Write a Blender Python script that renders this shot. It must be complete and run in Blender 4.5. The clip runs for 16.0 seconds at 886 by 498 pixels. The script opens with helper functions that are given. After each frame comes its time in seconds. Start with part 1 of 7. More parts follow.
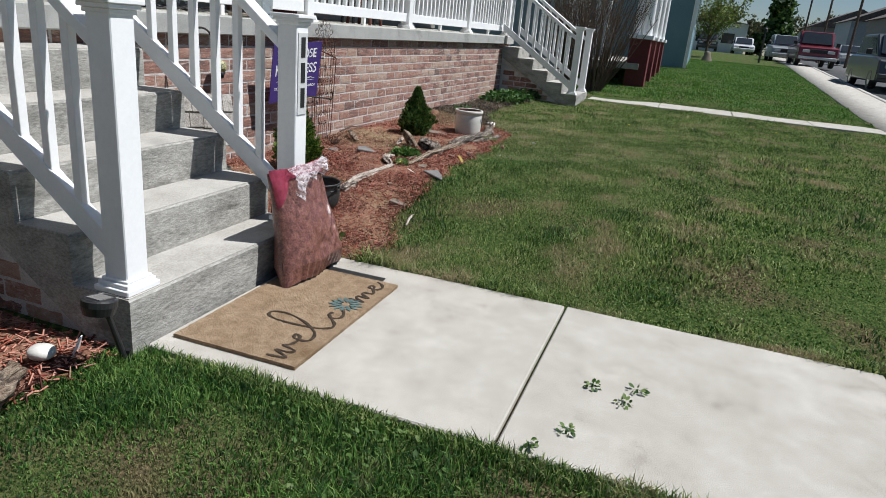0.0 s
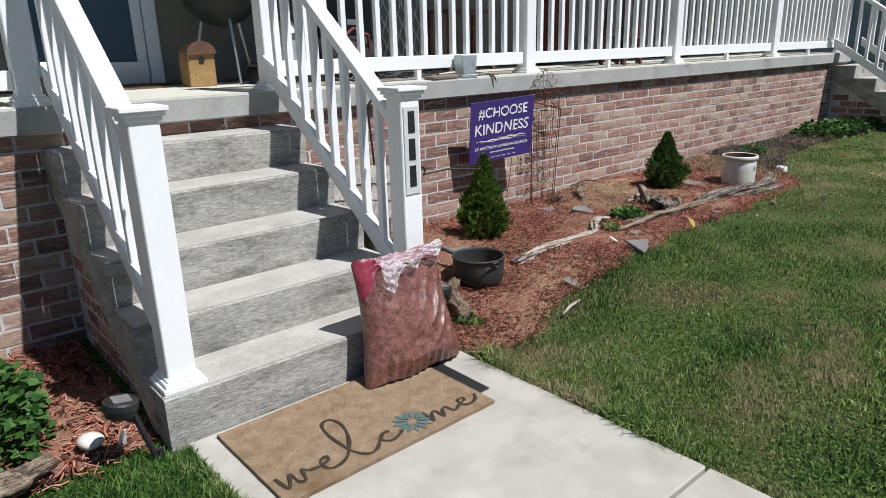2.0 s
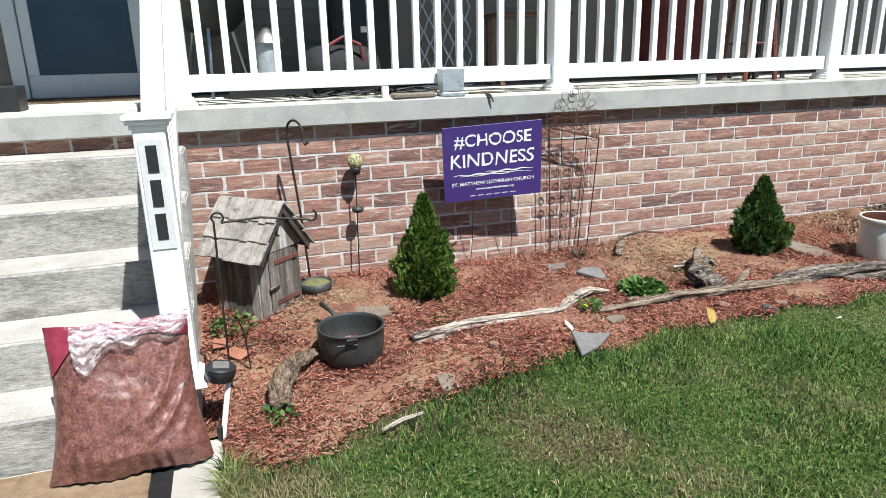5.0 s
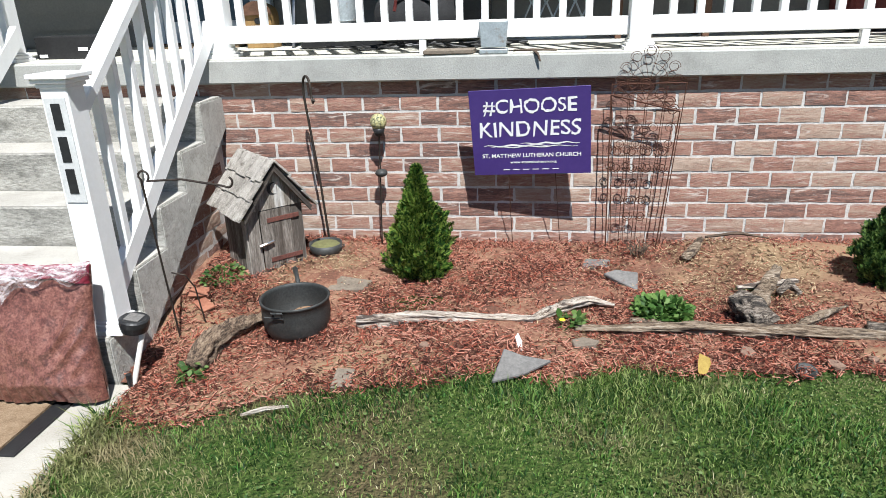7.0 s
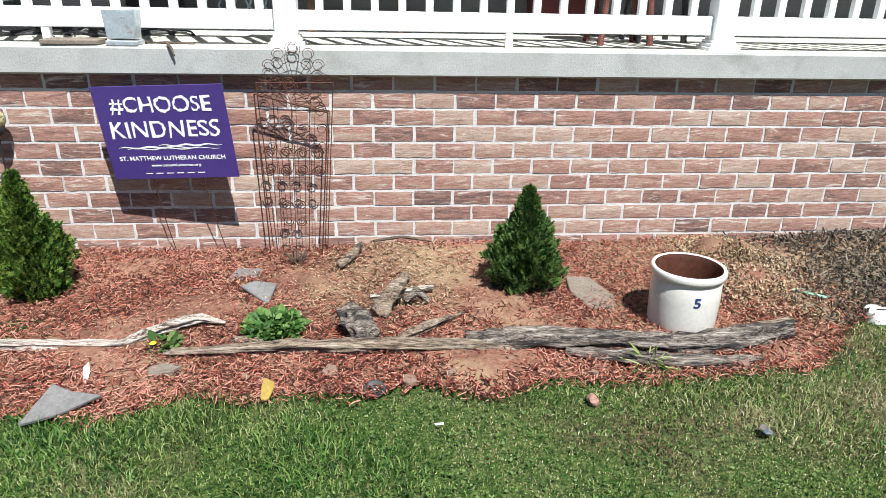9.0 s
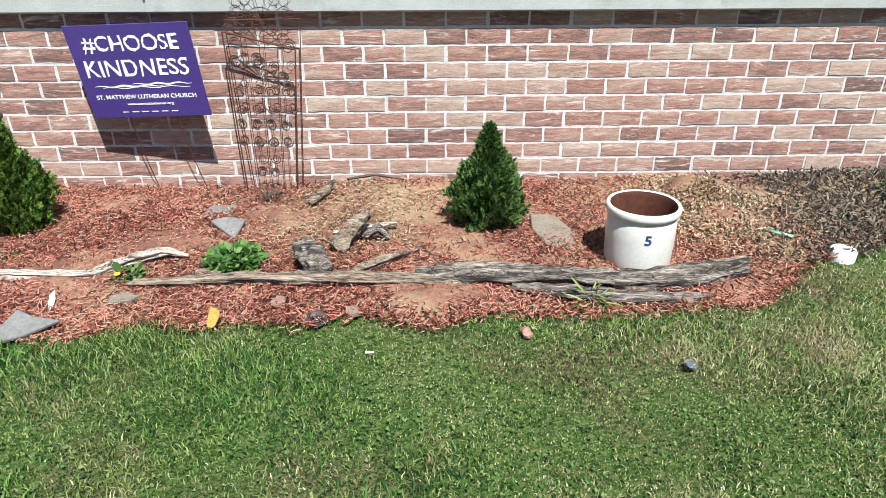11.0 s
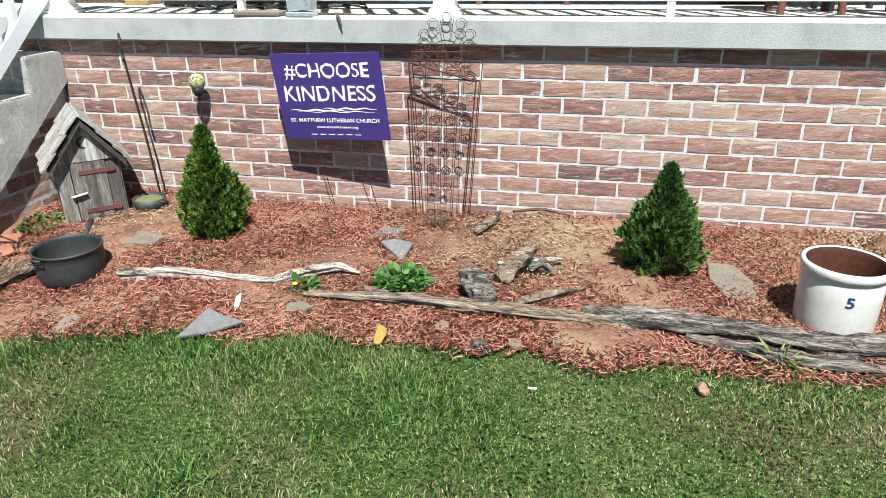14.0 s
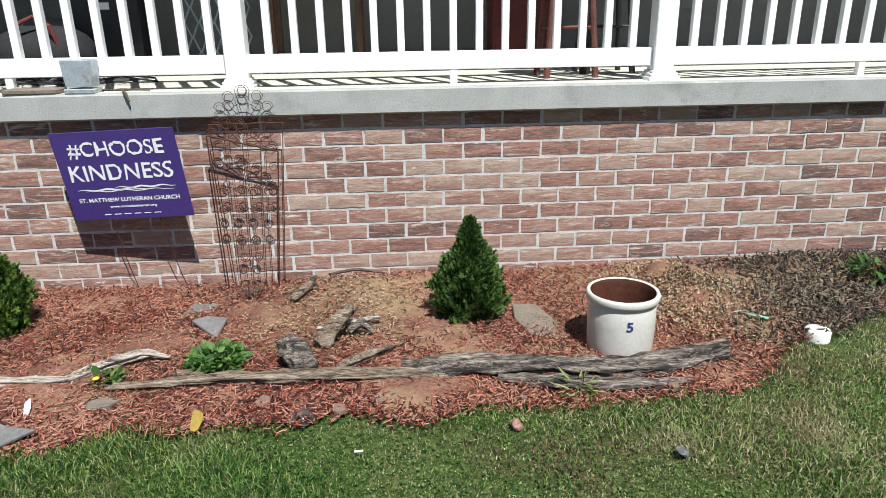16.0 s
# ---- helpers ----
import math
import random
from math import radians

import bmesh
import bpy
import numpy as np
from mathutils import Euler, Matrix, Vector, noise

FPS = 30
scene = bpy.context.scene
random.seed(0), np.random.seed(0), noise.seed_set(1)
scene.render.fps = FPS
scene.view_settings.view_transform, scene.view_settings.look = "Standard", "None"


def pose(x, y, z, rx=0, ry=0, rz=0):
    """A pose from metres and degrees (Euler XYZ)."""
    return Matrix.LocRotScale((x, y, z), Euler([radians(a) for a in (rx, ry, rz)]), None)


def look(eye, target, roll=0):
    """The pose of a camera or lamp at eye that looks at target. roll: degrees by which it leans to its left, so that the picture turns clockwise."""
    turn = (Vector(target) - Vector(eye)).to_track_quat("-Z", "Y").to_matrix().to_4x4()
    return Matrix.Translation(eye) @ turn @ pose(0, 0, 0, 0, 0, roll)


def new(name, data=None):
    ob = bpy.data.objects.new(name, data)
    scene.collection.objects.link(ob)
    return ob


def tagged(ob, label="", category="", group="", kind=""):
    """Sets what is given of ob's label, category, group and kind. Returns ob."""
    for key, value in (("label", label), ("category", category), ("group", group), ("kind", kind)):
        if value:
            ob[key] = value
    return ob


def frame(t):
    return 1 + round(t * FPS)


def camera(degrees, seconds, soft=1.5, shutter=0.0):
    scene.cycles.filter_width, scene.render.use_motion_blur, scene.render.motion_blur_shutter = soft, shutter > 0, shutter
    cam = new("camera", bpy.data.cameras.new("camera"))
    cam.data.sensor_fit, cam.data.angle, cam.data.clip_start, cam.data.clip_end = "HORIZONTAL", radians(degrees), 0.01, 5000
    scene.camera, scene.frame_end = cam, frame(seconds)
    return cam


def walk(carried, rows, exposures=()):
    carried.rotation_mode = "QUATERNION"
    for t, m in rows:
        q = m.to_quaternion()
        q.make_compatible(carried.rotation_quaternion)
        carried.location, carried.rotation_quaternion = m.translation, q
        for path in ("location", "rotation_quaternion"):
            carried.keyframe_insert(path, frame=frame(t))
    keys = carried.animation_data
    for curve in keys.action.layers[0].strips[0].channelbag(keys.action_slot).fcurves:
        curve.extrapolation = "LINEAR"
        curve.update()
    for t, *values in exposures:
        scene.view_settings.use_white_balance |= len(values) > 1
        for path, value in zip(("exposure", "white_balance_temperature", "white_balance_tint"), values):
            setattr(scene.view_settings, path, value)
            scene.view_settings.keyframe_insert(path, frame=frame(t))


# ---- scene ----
cam = camera(67.4, 16.0, soft=0.8)
EXPOSURES = [(0, 0.33, 6100, 10), (2.5, 0.32, 6100, 10), (4, 0.52, 6120, 9), (5, 0.84, 6120, 8), (7.5, 0.80, 6100, 8), (8.5, 1.15, 6080, 8), (9, 1.0, 6080, 8), (11.5, 1.22, 6000, 4), (12, 1.26, 6020, 3), (12.5, 1.2, 5900, 3), (13, 1.1, 5950, 2), (14, 1.05, 6000, 4), (15, 0.85, 6080, 6), (16, 0.62, 6100, 7)]
PATH = [
    (0, (-5.767, -3.095, 1.095), (-3.971, -2.485, 0.462), 5.3),
    (0.5, (-5.527, -3.305, 1.153), (-3.833, -2.407, 0.584), 0.9),
    (1, (-5.261, -3.493, 1.225), (-3.695, -2.432, 0.574), 4.2),
    (1.5, (-4.953, -3.487, 1.248), (-3.544, -2.196, 0.66), 3.0),
    (2, (-4.664, -3.627, 1.253), (-3.424, -2.17, 0.67), -1.5),
    (2.5, (-4.383, -3.785, 1.292), (-3.321, -2.231, 0.617), 2.4),
    (3, (-4.053, -3.782, 1.25), (-3.049, -2.186, 0.582), 2.2),
    (3.5, (-3.722, -3.827, 1.302), (-2.723, -2.227, 0.639), -0.9),
    (4, (-3.35, -3.914, 1.31), (-2.617, -2.186, 0.619), -1.9),
    (4.5, (-2.957, -3.793, 1.221), (-2.292, -2.04, 0.525), 0.3),
    (5, (-2.581, -3.779, 1.247), (-2.005, -1.945, 0.696), -1.5),
    (5.2, (-2.476, -3.788, 1.217), (-1.96, -1.963, 0.584), 1.7),
    (7.3, (-1.04, -3.447, 1.293), (-1.296, -1.59, 0.593), -2.5),
    (7.5, (-0.965, -3.391, 1.258), (-1.102, -1.525, 0.551), 0.1),
    (8, (-0.565, -3.364, 1.279), (-0.545, -1.493, 0.571), -2.0),
    (8.2, (-0.431, -3.425, 1.301), (-0.297, -1.595, 0.506), 0.9),
    (8.5, (-0.277, -3.39, 1.334), (-0.184, -1.56, 0.532), -2.1),
    (9, (-0.112, -3.312, 1.323), (0.047, -1.461, 0.582), 1.1),
    (9.2, (-0.046, -3.258, 1.297), (0.166, -1.416, 0.548), 3.2),
    (11.3, (0.25, -3.386, 1.317), (0.254, -1.601, 0.415), 0.1),
    (11.5, (0.249, -3.373, 1.31), (0.248, -1.569, 0.447), 1.0),
    (12, (0.215, -3.369, 1.304), (0.167, -1.562, 0.448), 0.8),
    (12.5, (0.135, -3.376, 1.316), (-0.273, -1.613, 0.466), -0.5),
    (13, (0.098, -3.395, 1.312), (-0.54, -1.66, 0.548), -1.2),
    (13.5, (0.103, -3.391, 1.292), (-0.542, -1.665, 0.513), -1.0),
    (14, (0.139, -3.361, 1.286), (-0.254, -1.568, 0.491), -0.6),
    (14.1, (0.172, -3.388, 1.289), (-0.061, -1.564, 0.503), 0.4),
    (14.5, (0.231, -3.387, 1.324), (0.389, -1.538, 0.579), -0.2),
    (15, (0.263, -3.402, 1.337), (0.574, -1.558, 0.627), 0.4),
    (15.5, (0.256, -3.418, 1.333), (0.55, -1.551, 0.681), -0.7),
    (16, (0.205, -3.403, 1.341), (0.32, -1.515, 0.691), -0.9),
]
walk(cam, [(t, look(eye, target, roll)) for t, eye, target, roll in PATH], EXPOSURES)

# ---- world, sun, exposure ----
SUN_DIR = Vector((-0.062, 0.165, -0.29)).normalized()
sun_data = bpy.data.lights.new("sun", "SUN")
sun_data.energy, sun_data.angle, sun_data.color = 5.0, radians(0.53), (1.0, 0.97, 0.925)
sun = new("sun", sun_data)
sun.matrix_world = Matrix.Translation((3, -8, 12)) @ SUN_DIR.to_track_quat("-Z", "Y").to_matrix().to_4x4()
world = bpy.data.worlds.new("sky")
scene.world = world
world.use_nodes = True
wn = world.node_tree.nodes
sky = wn.new("ShaderNodeTexSky")
sky.sky_type, sky.sun_disc = "NISHITA", False
sky.sun_elevation = math.asin(-SUN_DIR.z)
sky.sun_rotation = math.atan2(-SUN_DIR.x, -SUN_DIR.y)
sky.air_density, sky.dust_density, sky.ozone_density = 1.0, 0.1, 4.0
world.node_tree.links.new(sky.outputs["Color"], wn["Background"].inputs["Color"])
wn["Background"].inputs["Strength"].default_value = 0.045


# ---- materials ----
def mat(name, colours, scale=8.0, rough=0.8, bump=0.3, fine=60.0, metal=0.0, spec=0.4, stops=None, rand=0.0, stain=None, stain_scale=2.0,
        stain_at=(0.5, 0.68), space="pos", stretch=(1, 1, 1), distort=0.0, island=0.0, depth=0.01, coat=0.0):
    """Base colours on a noise ramp, a second finer noise, an optional stain colour, and a bump of two scales."""
    m = bpy.data.materials.new(name)
    m.use_nodes = True
    nt = m.node_tree
    n, link = nt.nodes, nt.links.new
    bsdf = n["Principled BSDF"]
    if space == "pos":
        src = n.new("ShaderNodeNewGeometry").outputs["Position"]
    else:
        src = n.new("ShaderNodeTexCoord").outputs["Object"]
    mp = n.new("ShaderNodeMapping")
    mp.inputs["Scale"].default_value = stretch
    link(src, mp.inputs["Vector"])
    co = mp.outputs["Vector"]

    def noise_tex(s, detail=6.0, r=0.6):
        t = n.new("ShaderNodeTexNoise")
        t.inputs["Scale"].default_value, t.inputs["Detail"].default_value, t.inputs["Roughness"].default_value = s, detail, r
        t.inputs["Distortion"].default_value = distort
        link(co, t.inputs["Vector"])
        return t.outputs["Fac"]

    big, small = noise_tex(scale), noise_tex(fine, 4.0, 0.7)
    mixf = n.new("ShaderNodeMath")
    mixf.operation = "MULTIPLY_ADD"
    mixf.inputs[1].default_value = 0.55
    link(small, mixf.inputs[0])
    half = n.new("ShaderNodeMath")
    half.operation = "MULTIPLY"
    half.inputs[1].default_value = 0.45
    link(big, half.inputs[0])
    link(half.outputs[0], mixf.inputs[2])
    ramp = n.new("ShaderNodeValToRGB")
    el = ramp.color_ramp.elements
    ps = stops or [0.37 + 0.26 * i / max(1, len(colours) - 1) for i in range(len(colours))]
    while len(el) < len(colours):
        el.new(0.5)
    for e, p, c in zip(el, ps, colours):
        e.position, e.color = p, (*c, 1)
    fac = mixf.outputs[0]
    for amount, out in ((rand, ("ShaderNodeObjectInfo", "Random")), (island, ("ShaderNodeNewGeometry", "Random Per Island"))):
        if amount:
            r = n.new("ShaderNodeMath")
            r.operation = "MULTIPLY_ADD"
            r.inputs[1].default_value = amount
            link(n.new(out[0]).outputs[out[1]], r.inputs[0])
            sub = n.new("ShaderNodeMath")
            sub.operation = "SUBTRACT"
            sub.inputs[1].default_value = amount / 2
            link(fac, sub.inputs[0])
            link(sub.outputs[0], r.inputs[2])
            fac = r.outputs[0]
    link(fac, ramp.inputs["Fac"])
    colour = ramp.outputs["Color"]
    if stain:
        st = n.new("ShaderNodeMapRange")
        st.inputs["From Min"].default_value, st.inputs["From Max"].default_value = stain_at
        link(noise_tex(stain_scale, 8.0, 0.65), st.inputs["Value"])
        mx = n.new("ShaderNodeMixRGB")
        mx.inputs["Color2"].default_value = (*stain, 1)
        link(st.outputs["Result"], mx.inputs["Fac"])
        link(colour, mx.inputs["Color1"])
        colour = mx.outputs["Color"]
    link(colour, bsdf.inputs["Base Color"])
    bsdf.inputs["Roughness"].default_value, bsdf.inputs["Metallic"].default_value = rough, metal
    bsdf.inputs["Specular IOR Level"].default_value = spec
    bsdf.inputs["Coat Weight"].default_value = coat
    if bump:
        b = n.new("ShaderNodeBump")
        b.inputs["Strength"].default_value, b.inputs["Distance"].default_value = bump, depth
        link(mixf.outputs[0], b.inputs["Height"])
        link(b.outputs["Normal"], bsdf.inputs["Normal"])
    return m


M = {}
M["brick"] = mat("brick", [(0.125, 0.08, 0.068), (0.235, 0.125, 0.096), (0.32, 0.165, 0.125), (0.32, 0.215, 0.162), (0.40, 0.30, 0.235)], 10, 0.9, 0.9, 75, rand=0.22,
                 stops=[0.36, 0.44, 0.50, 0.56, 0.64], stain=(0.56, 0.48, 0.42), stain_scale=15.0, stain_at=(0.56, 0.69), stretch=(0.36, 1, 2.6), depth=0.006, distort=1.4)
M["mortar"] = mat("mortar", [(0.38, 0.36, 0.34), (0.52, 0.50, 0.475), (0.60, 0.58, 0.555)], 14, 0.95, 0.8, 110, spec=0.2, stain=(0.30, 0.275, 0.25), stain_scale=5, stain_at=(0.56, 0.74), depth=0.006)
M["concrete"] = mat("concrete", [(0.27, 0.255, 0.225), (0.38, 0.36, 0.325), (0.45, 0.43, 0.39)], 5, 0.9, 0.35, 140, stain=(0.25, 0.245, 0.225),
                    stain_scale=2.6, stain_at=(0.55, 0.8), depth=0.006)
M["riser_concrete"] = mat("riser_concrete", [(0.16, 0.155, 0.14), (0.30, 0.29, 0.26), (0.43, 0.415, 0.38)], 6, 0.92, 0.8, 60,
                          stain=(0.13, 0.125, 0.11), stain_scale=5.5, stain_at=(0.55, 0.70), stretch=(0.6, 1, 1.8), depth=0.008)
M["parge"] = mat("parge", [(0.30, 0.285, 0.255), (0.42, 0.405, 0.37), (0.50, 0.485, 0.45)], 9, 0.95, 1.0, 45, depth=0.012, distort=1.5)
M["walk_concrete"] = mat("walk_concrete", [(0.20, 0.18, 0.15), (0.355, 0.33, 0.285), (0.385, 0.36, 0.315), (0.50, 0.475, 0.425)], 5, 0.92, 0.6, 210,
                         stops=[0.36, 0.44, 0.54, 0.64], stain=(0.46, 0.43, 0.38), stain_scale=2.2, stain_at=(0.56, 0.75), depth=0.004)
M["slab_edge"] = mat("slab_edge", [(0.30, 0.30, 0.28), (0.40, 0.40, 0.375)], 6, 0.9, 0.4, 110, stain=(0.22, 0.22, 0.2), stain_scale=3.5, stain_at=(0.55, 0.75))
M["vinyl"] = mat("white_vinyl", [(0.78, 0.78, 0.77), (0.84, 0.84, 0.835)], 3, 0.38, 0.03, 40, spec=0.5)
M["soil"] = mat("soil", [(0.085, 0.055, 0.035), (0.16, 0.11, 0.07), (0.25, 0.185, 0.12)], 14, 0.95, 1.0, 110, depth=0.02)
M["asphalt"] = mat("asphalt", [(0.10, 0.10, 0.10), (0.16, 0.16, 0.155)], 3, 0.9, 0.4, 200)
# beige siding with porch shade put into its colour, darker than the boards
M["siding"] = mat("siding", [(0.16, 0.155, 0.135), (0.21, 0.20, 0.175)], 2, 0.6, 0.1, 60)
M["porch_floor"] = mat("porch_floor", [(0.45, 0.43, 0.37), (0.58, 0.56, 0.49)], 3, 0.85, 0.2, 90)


# ---- mesh helpers ----
def link_mesh(name, bm, material, parent=None, smooth=False):
    me = bpy.data.meshes.new(name)
    bm.to_mesh(me)
    bm.free()
    me.materials.append(material)
    if smooth:
        me.polygons.foreach_set("use_smooth", [True] * len(me.polygons))
    ob = new(name, me)
    if parent:
        ob.parent = parent
    return ob


def part(name, bm, material, parent, label="", smooth=False):
    return tagged(link_mesh(name, bm, material, parent, smooth), label)


def thing(name, label, category, m=None, group="", kind=""):
    ob = tagged(new(name), label, category, group, kind)
    ob.empty_display_size = 0.1
    if m is not None:
        ob.matrix_world = m
    return ob


def add_box(bm, x0, y0, z0, x1, y1, z1, bevel=0.0, m=None):
    """A box, bevelled on its edges, in bm."""
    vs = bmesh.ops.create_cube(bm, size=1)["verts"]
    bmesh.ops.transform(bm, verts=vs, matrix=Matrix.Translation(((x0 + x1) / 2, (y0 + y1) / 2, (z0 + z1) / 2)) @ Matrix.Diagonal((x1 - x0, y1 - y0, z1 - z0, 1)))
    if bevel:
        es = list({e for v in vs for e in v.link_edges})
        r = bmesh.ops.bevel(bm, geom=es, offset=bevel, segments=1, affect="EDGES")
        vs = list({v for f in r["faces"] for v in f.verts} | {v for v in vs if v.is_valid})
    if m is not None:
        bmesh.ops.transform(bm, verts=vs, matrix=m)
    return vs


def box(x0, y0, z0, x1, y1, z1, bevel=0.0, m=None):
    bm = bmesh.new()
    add_box(bm, x0, y0, z0, x1, y1, z1, bevel, m)
    return bm


def add_tube(bm, pts, radius, sides=8, close=True):
    """A tube along points; radius is one number or one a point."""
    pts = [Vector(p) for p in pts]
    rad = radius if isinstance(radius, (list, tuple)) else [radius] * len(pts)
    rings, up = [], Vector((0.13, 0.21, 0.97))
    for i, p in enumerate(pts):
        d = (pts[min(i + 1, len(pts) - 1)] - pts[max(i - 1, 0)])
        d = d.normalized() if d.length > 1e-9 else Vector((0, 0, 1))
        a = d.cross(up)
        if a.length < 0.15:
            a = d.cross(Vector((1, 0.1, 0)))
        a.normalize()
        b = d.cross(a)
        rings.append([bm.verts.new(p + rad[i] * (math.cos(2 * math.pi * k / sides) * a + math.sin(2 * math.pi * k / sides) * b)) for k in range(sides)])
    for r0, r1 in zip(rings, rings[1:]):
        for k in range(sides):
            bm.faces.new((r0[k], r0[(k + 1) % sides], r1[(k + 1) % sides], r1[k]))
    if close:
        bm.faces.new(rings[0][::-1])
        bm.faces.new(rings[-1])
    return bm


def tube(pts, radius, sides=8):
    return add_tube(bmesh.new(), pts, radius, sides)


def add_lathe(bm, profile, sides=32, m=None):
    """Turn a profile of (r, z) about the z axis."""
    rings = []
    for r, z in profile:
        if r < 1e-6:
            rings.append([bm.verts.new((0, 0, z))])
        else:
            rings.append([bm.verts.new((r * math.cos(2 * math.pi * k / sides), r * math.sin(2 * math.pi * k / sides), z)) for k in range(sides)])
    for a, b in zip(rings, rings[1:]):
        for k in range(sides):
            j = (k + 1) % sides
            if len(a) == 1 and len(b) > 1:
                bm.faces.new((a[0], b[k], b[j]))
            elif len(b) == 1 and len(a) > 1:
                bm.faces.new((a[k], b[0], a[j]))
            elif len(a) > 1:
                bm.faces.new((a[k], b[k], b[j], a[j]))
    bmesh.ops.recalc_face_normals(bm, faces=bm.faces)
    if m is not None:
        bmesh.ops.transform(bm, verts=[v for r in rings for v in r], matrix=m)
    return bm


def lathe(profile, sides=32, m=None):
    return add_lathe(bmesh.new(), profile, sides, m)


def prism(outline, axis, a, b, bevel=0.0):
    """Extrude an outline of 2D points along axis x, y or z from a to b."""
    bm = bmesh.new()

    def at(p, h):
        return {"x": (h, p[0], p[1]), "y": (p[0], h, p[1]), "z": (p[0], p[1], h)}[axis]

    low, high = [bm.verts.new(at(p, a)) for p in outline], [bm.verts.new(at(p, b)) for p in outline]
    bm.faces.new(low)
    bm.faces.new(high[::-1])
    for i in range(len(outline)):
        j = (i + 1) % len(outline)
        bm.faces.new((low[j], low[i], high[i], high[j]))
    bmesh.ops.recalc_face_normals(bm, faces=bm.faces)
    if bevel:
        bmesh.ops.bevel(bm, geom=list(bm.edges), offset=bevel, segments=1, affect="EDGES")
    return bm


def smoothstep(v):
    v = max(0.0, min(1.0, v))
    return v * v * (3 - 2 * v)


def mesh_from_arrays(name, verts, faces, material):
    """One mesh from arrays of vertices and of triangles or quads."""
    me = bpy.data.meshes.new(name)
    verts, faces = np.asarray(verts, np.float32), np.asarray(faces, np.int32)
    k = faces.shape[1]
    me.vertices.add(len(verts))
    me.vertices.foreach_set("co", verts.ravel())
    me.loops.add(faces.size)
    me.loops.foreach_set("vertex_index", faces.ravel())
    me.polygons.add(len(faces))
    me.polygons.foreach_set("loop_start", np.arange(0, faces.size, k, dtype=np.int32))
    me.polygons.foreach_set("loop_total", np.full(len(faces), k, np.int32))
    me.update()
    me.validate()
    me.materials.append(material)
    return new(name, me)


# ---- plan of the ground ----
WALK_X0, WALK_X1, WALK_Z = -4.0, -2.73, -0.138
EDGE_X = [-2.73, -2.45, -2.25, -1.85, -1.3, -0.9, -0.4, 0.3, 0.75, 1.1, 1.42, 1.65, 1.9, 2.2, 2.6, 3.4, 4.6, 5.6]
EDGE_Y = [-1.62, -1.66, -1.53, -1.49, -1.46, -1.42, -1.38, -1.38, -1.33, -1.33, -1.3, -1.15, -0.95, -0.84, -0.66, -0.52, -0.55, -0.75]


def ground_z(x, y):
    """Height of the lawn and the bed; works on arrays."""
    x, y = np.asarray(x, float), np.asarray(y, float)
    s = np.clip((x + 2.75) / 1.5, 0, 1)
    z = -0.15 + 0.15 * s * s * (3 - 2 * s)
    z = z + 0.008 * np.clip(x, 0, 6) + 0.0257 * np.clip(x - 6, 0, 28) + 0.0114 * np.clip(x - 34, 0, 28)
    near = np.clip((y + 1.25) / 0.8, 0, 1) * np.clip((x + 3.6) / 0.6, 0, 1) * np.clip((2.6 - x) / 1.0, 0, 1)
    z = z + (0.012 - z) * near
    z = z + 0.012 * np.sin(x * 1.7 + 0.6 * y) * np.cos(y * 1.9) * np.clip((x + 2.6) / 0.6, 0, 1)
    return z


def gz(x, y):
    return float(ground_z(x, y))


# ---- ground ----
def lawn_material():
    m = bpy.data.materials.new("lawn_soil")
    m.use_nodes = True
    n, link = m.node_tree.nodes, m.node_tree.links.new
    pos = n.new("ShaderNodeNewGeometry").outputs["Position"]

    def nz(s, d=6):
        t = n.new("ShaderNodeTexNoise")
        t.inputs["Scale"].default_value, t.inputs["Detail"].default_value = s, d
        link(pos, t.inputs["Vector"])
        return t.outputs["Fac"]

    r1, r2 = n.new("ShaderNodeValToRGB"), n.new("ShaderNodeValToRGB")
    for r, cols in ((r1, ((0.3, (0.022, 0.042, 0.010)), (0.48, (0.052, 0.092, 0.020)), (0.65, (0.11, 0.14, 0.042)))),
                    (r2, ((0.35, (0.05, 0.04, 0.022)), (0.65, (0.17, 0.135, 0.07))))):
        while len(r.color_ramp.elements) < len(cols):
            r.color_ramp.elements.new(0.5)
        for e, (p, c) in zip(r.color_ramp.elements, cols):
            e.position, e.color = p, (*c, 1)
    link(nz(45), r1.inputs["Fac"])
    link(nz(60), r2.inputs["Fac"])
    k = n.new("ShaderNodeMapRange")
    k.inputs["From Min"].default_value, k.inputs["From Max"].default_value = 0.5, 0.66
    link(nz(1.6, 8), k.inputs["Value"])
    mx = n.new("ShaderNodeMixRGB")
    link(k.outputs["Result"], mx.inputs["Fac"])
    link(r1.outputs["Color"], mx.inputs["Color1"])
    link(r2.outputs["Color"], mx.inputs["Color2"])
    link(mx.outputs["Color"], n["Principled BSDF"].inputs["Base Color"])
    n["Principled BSDF"].inputs["Roughness"].default_value = 1.0
    n["Principled BSDF"].inputs["Specular IOR Level"].default_value = 0.1
    b = n.new("ShaderNodeBump")
    b.inputs["Strength"].default_value, b.inputs["Distance"].default_value = 1.0, 0.03
    link(nz(90, 4), b.inputs["Height"])
    link(b.outputs["Normal"], n["Principled BSDF"].inputs["Normal"])
    return m


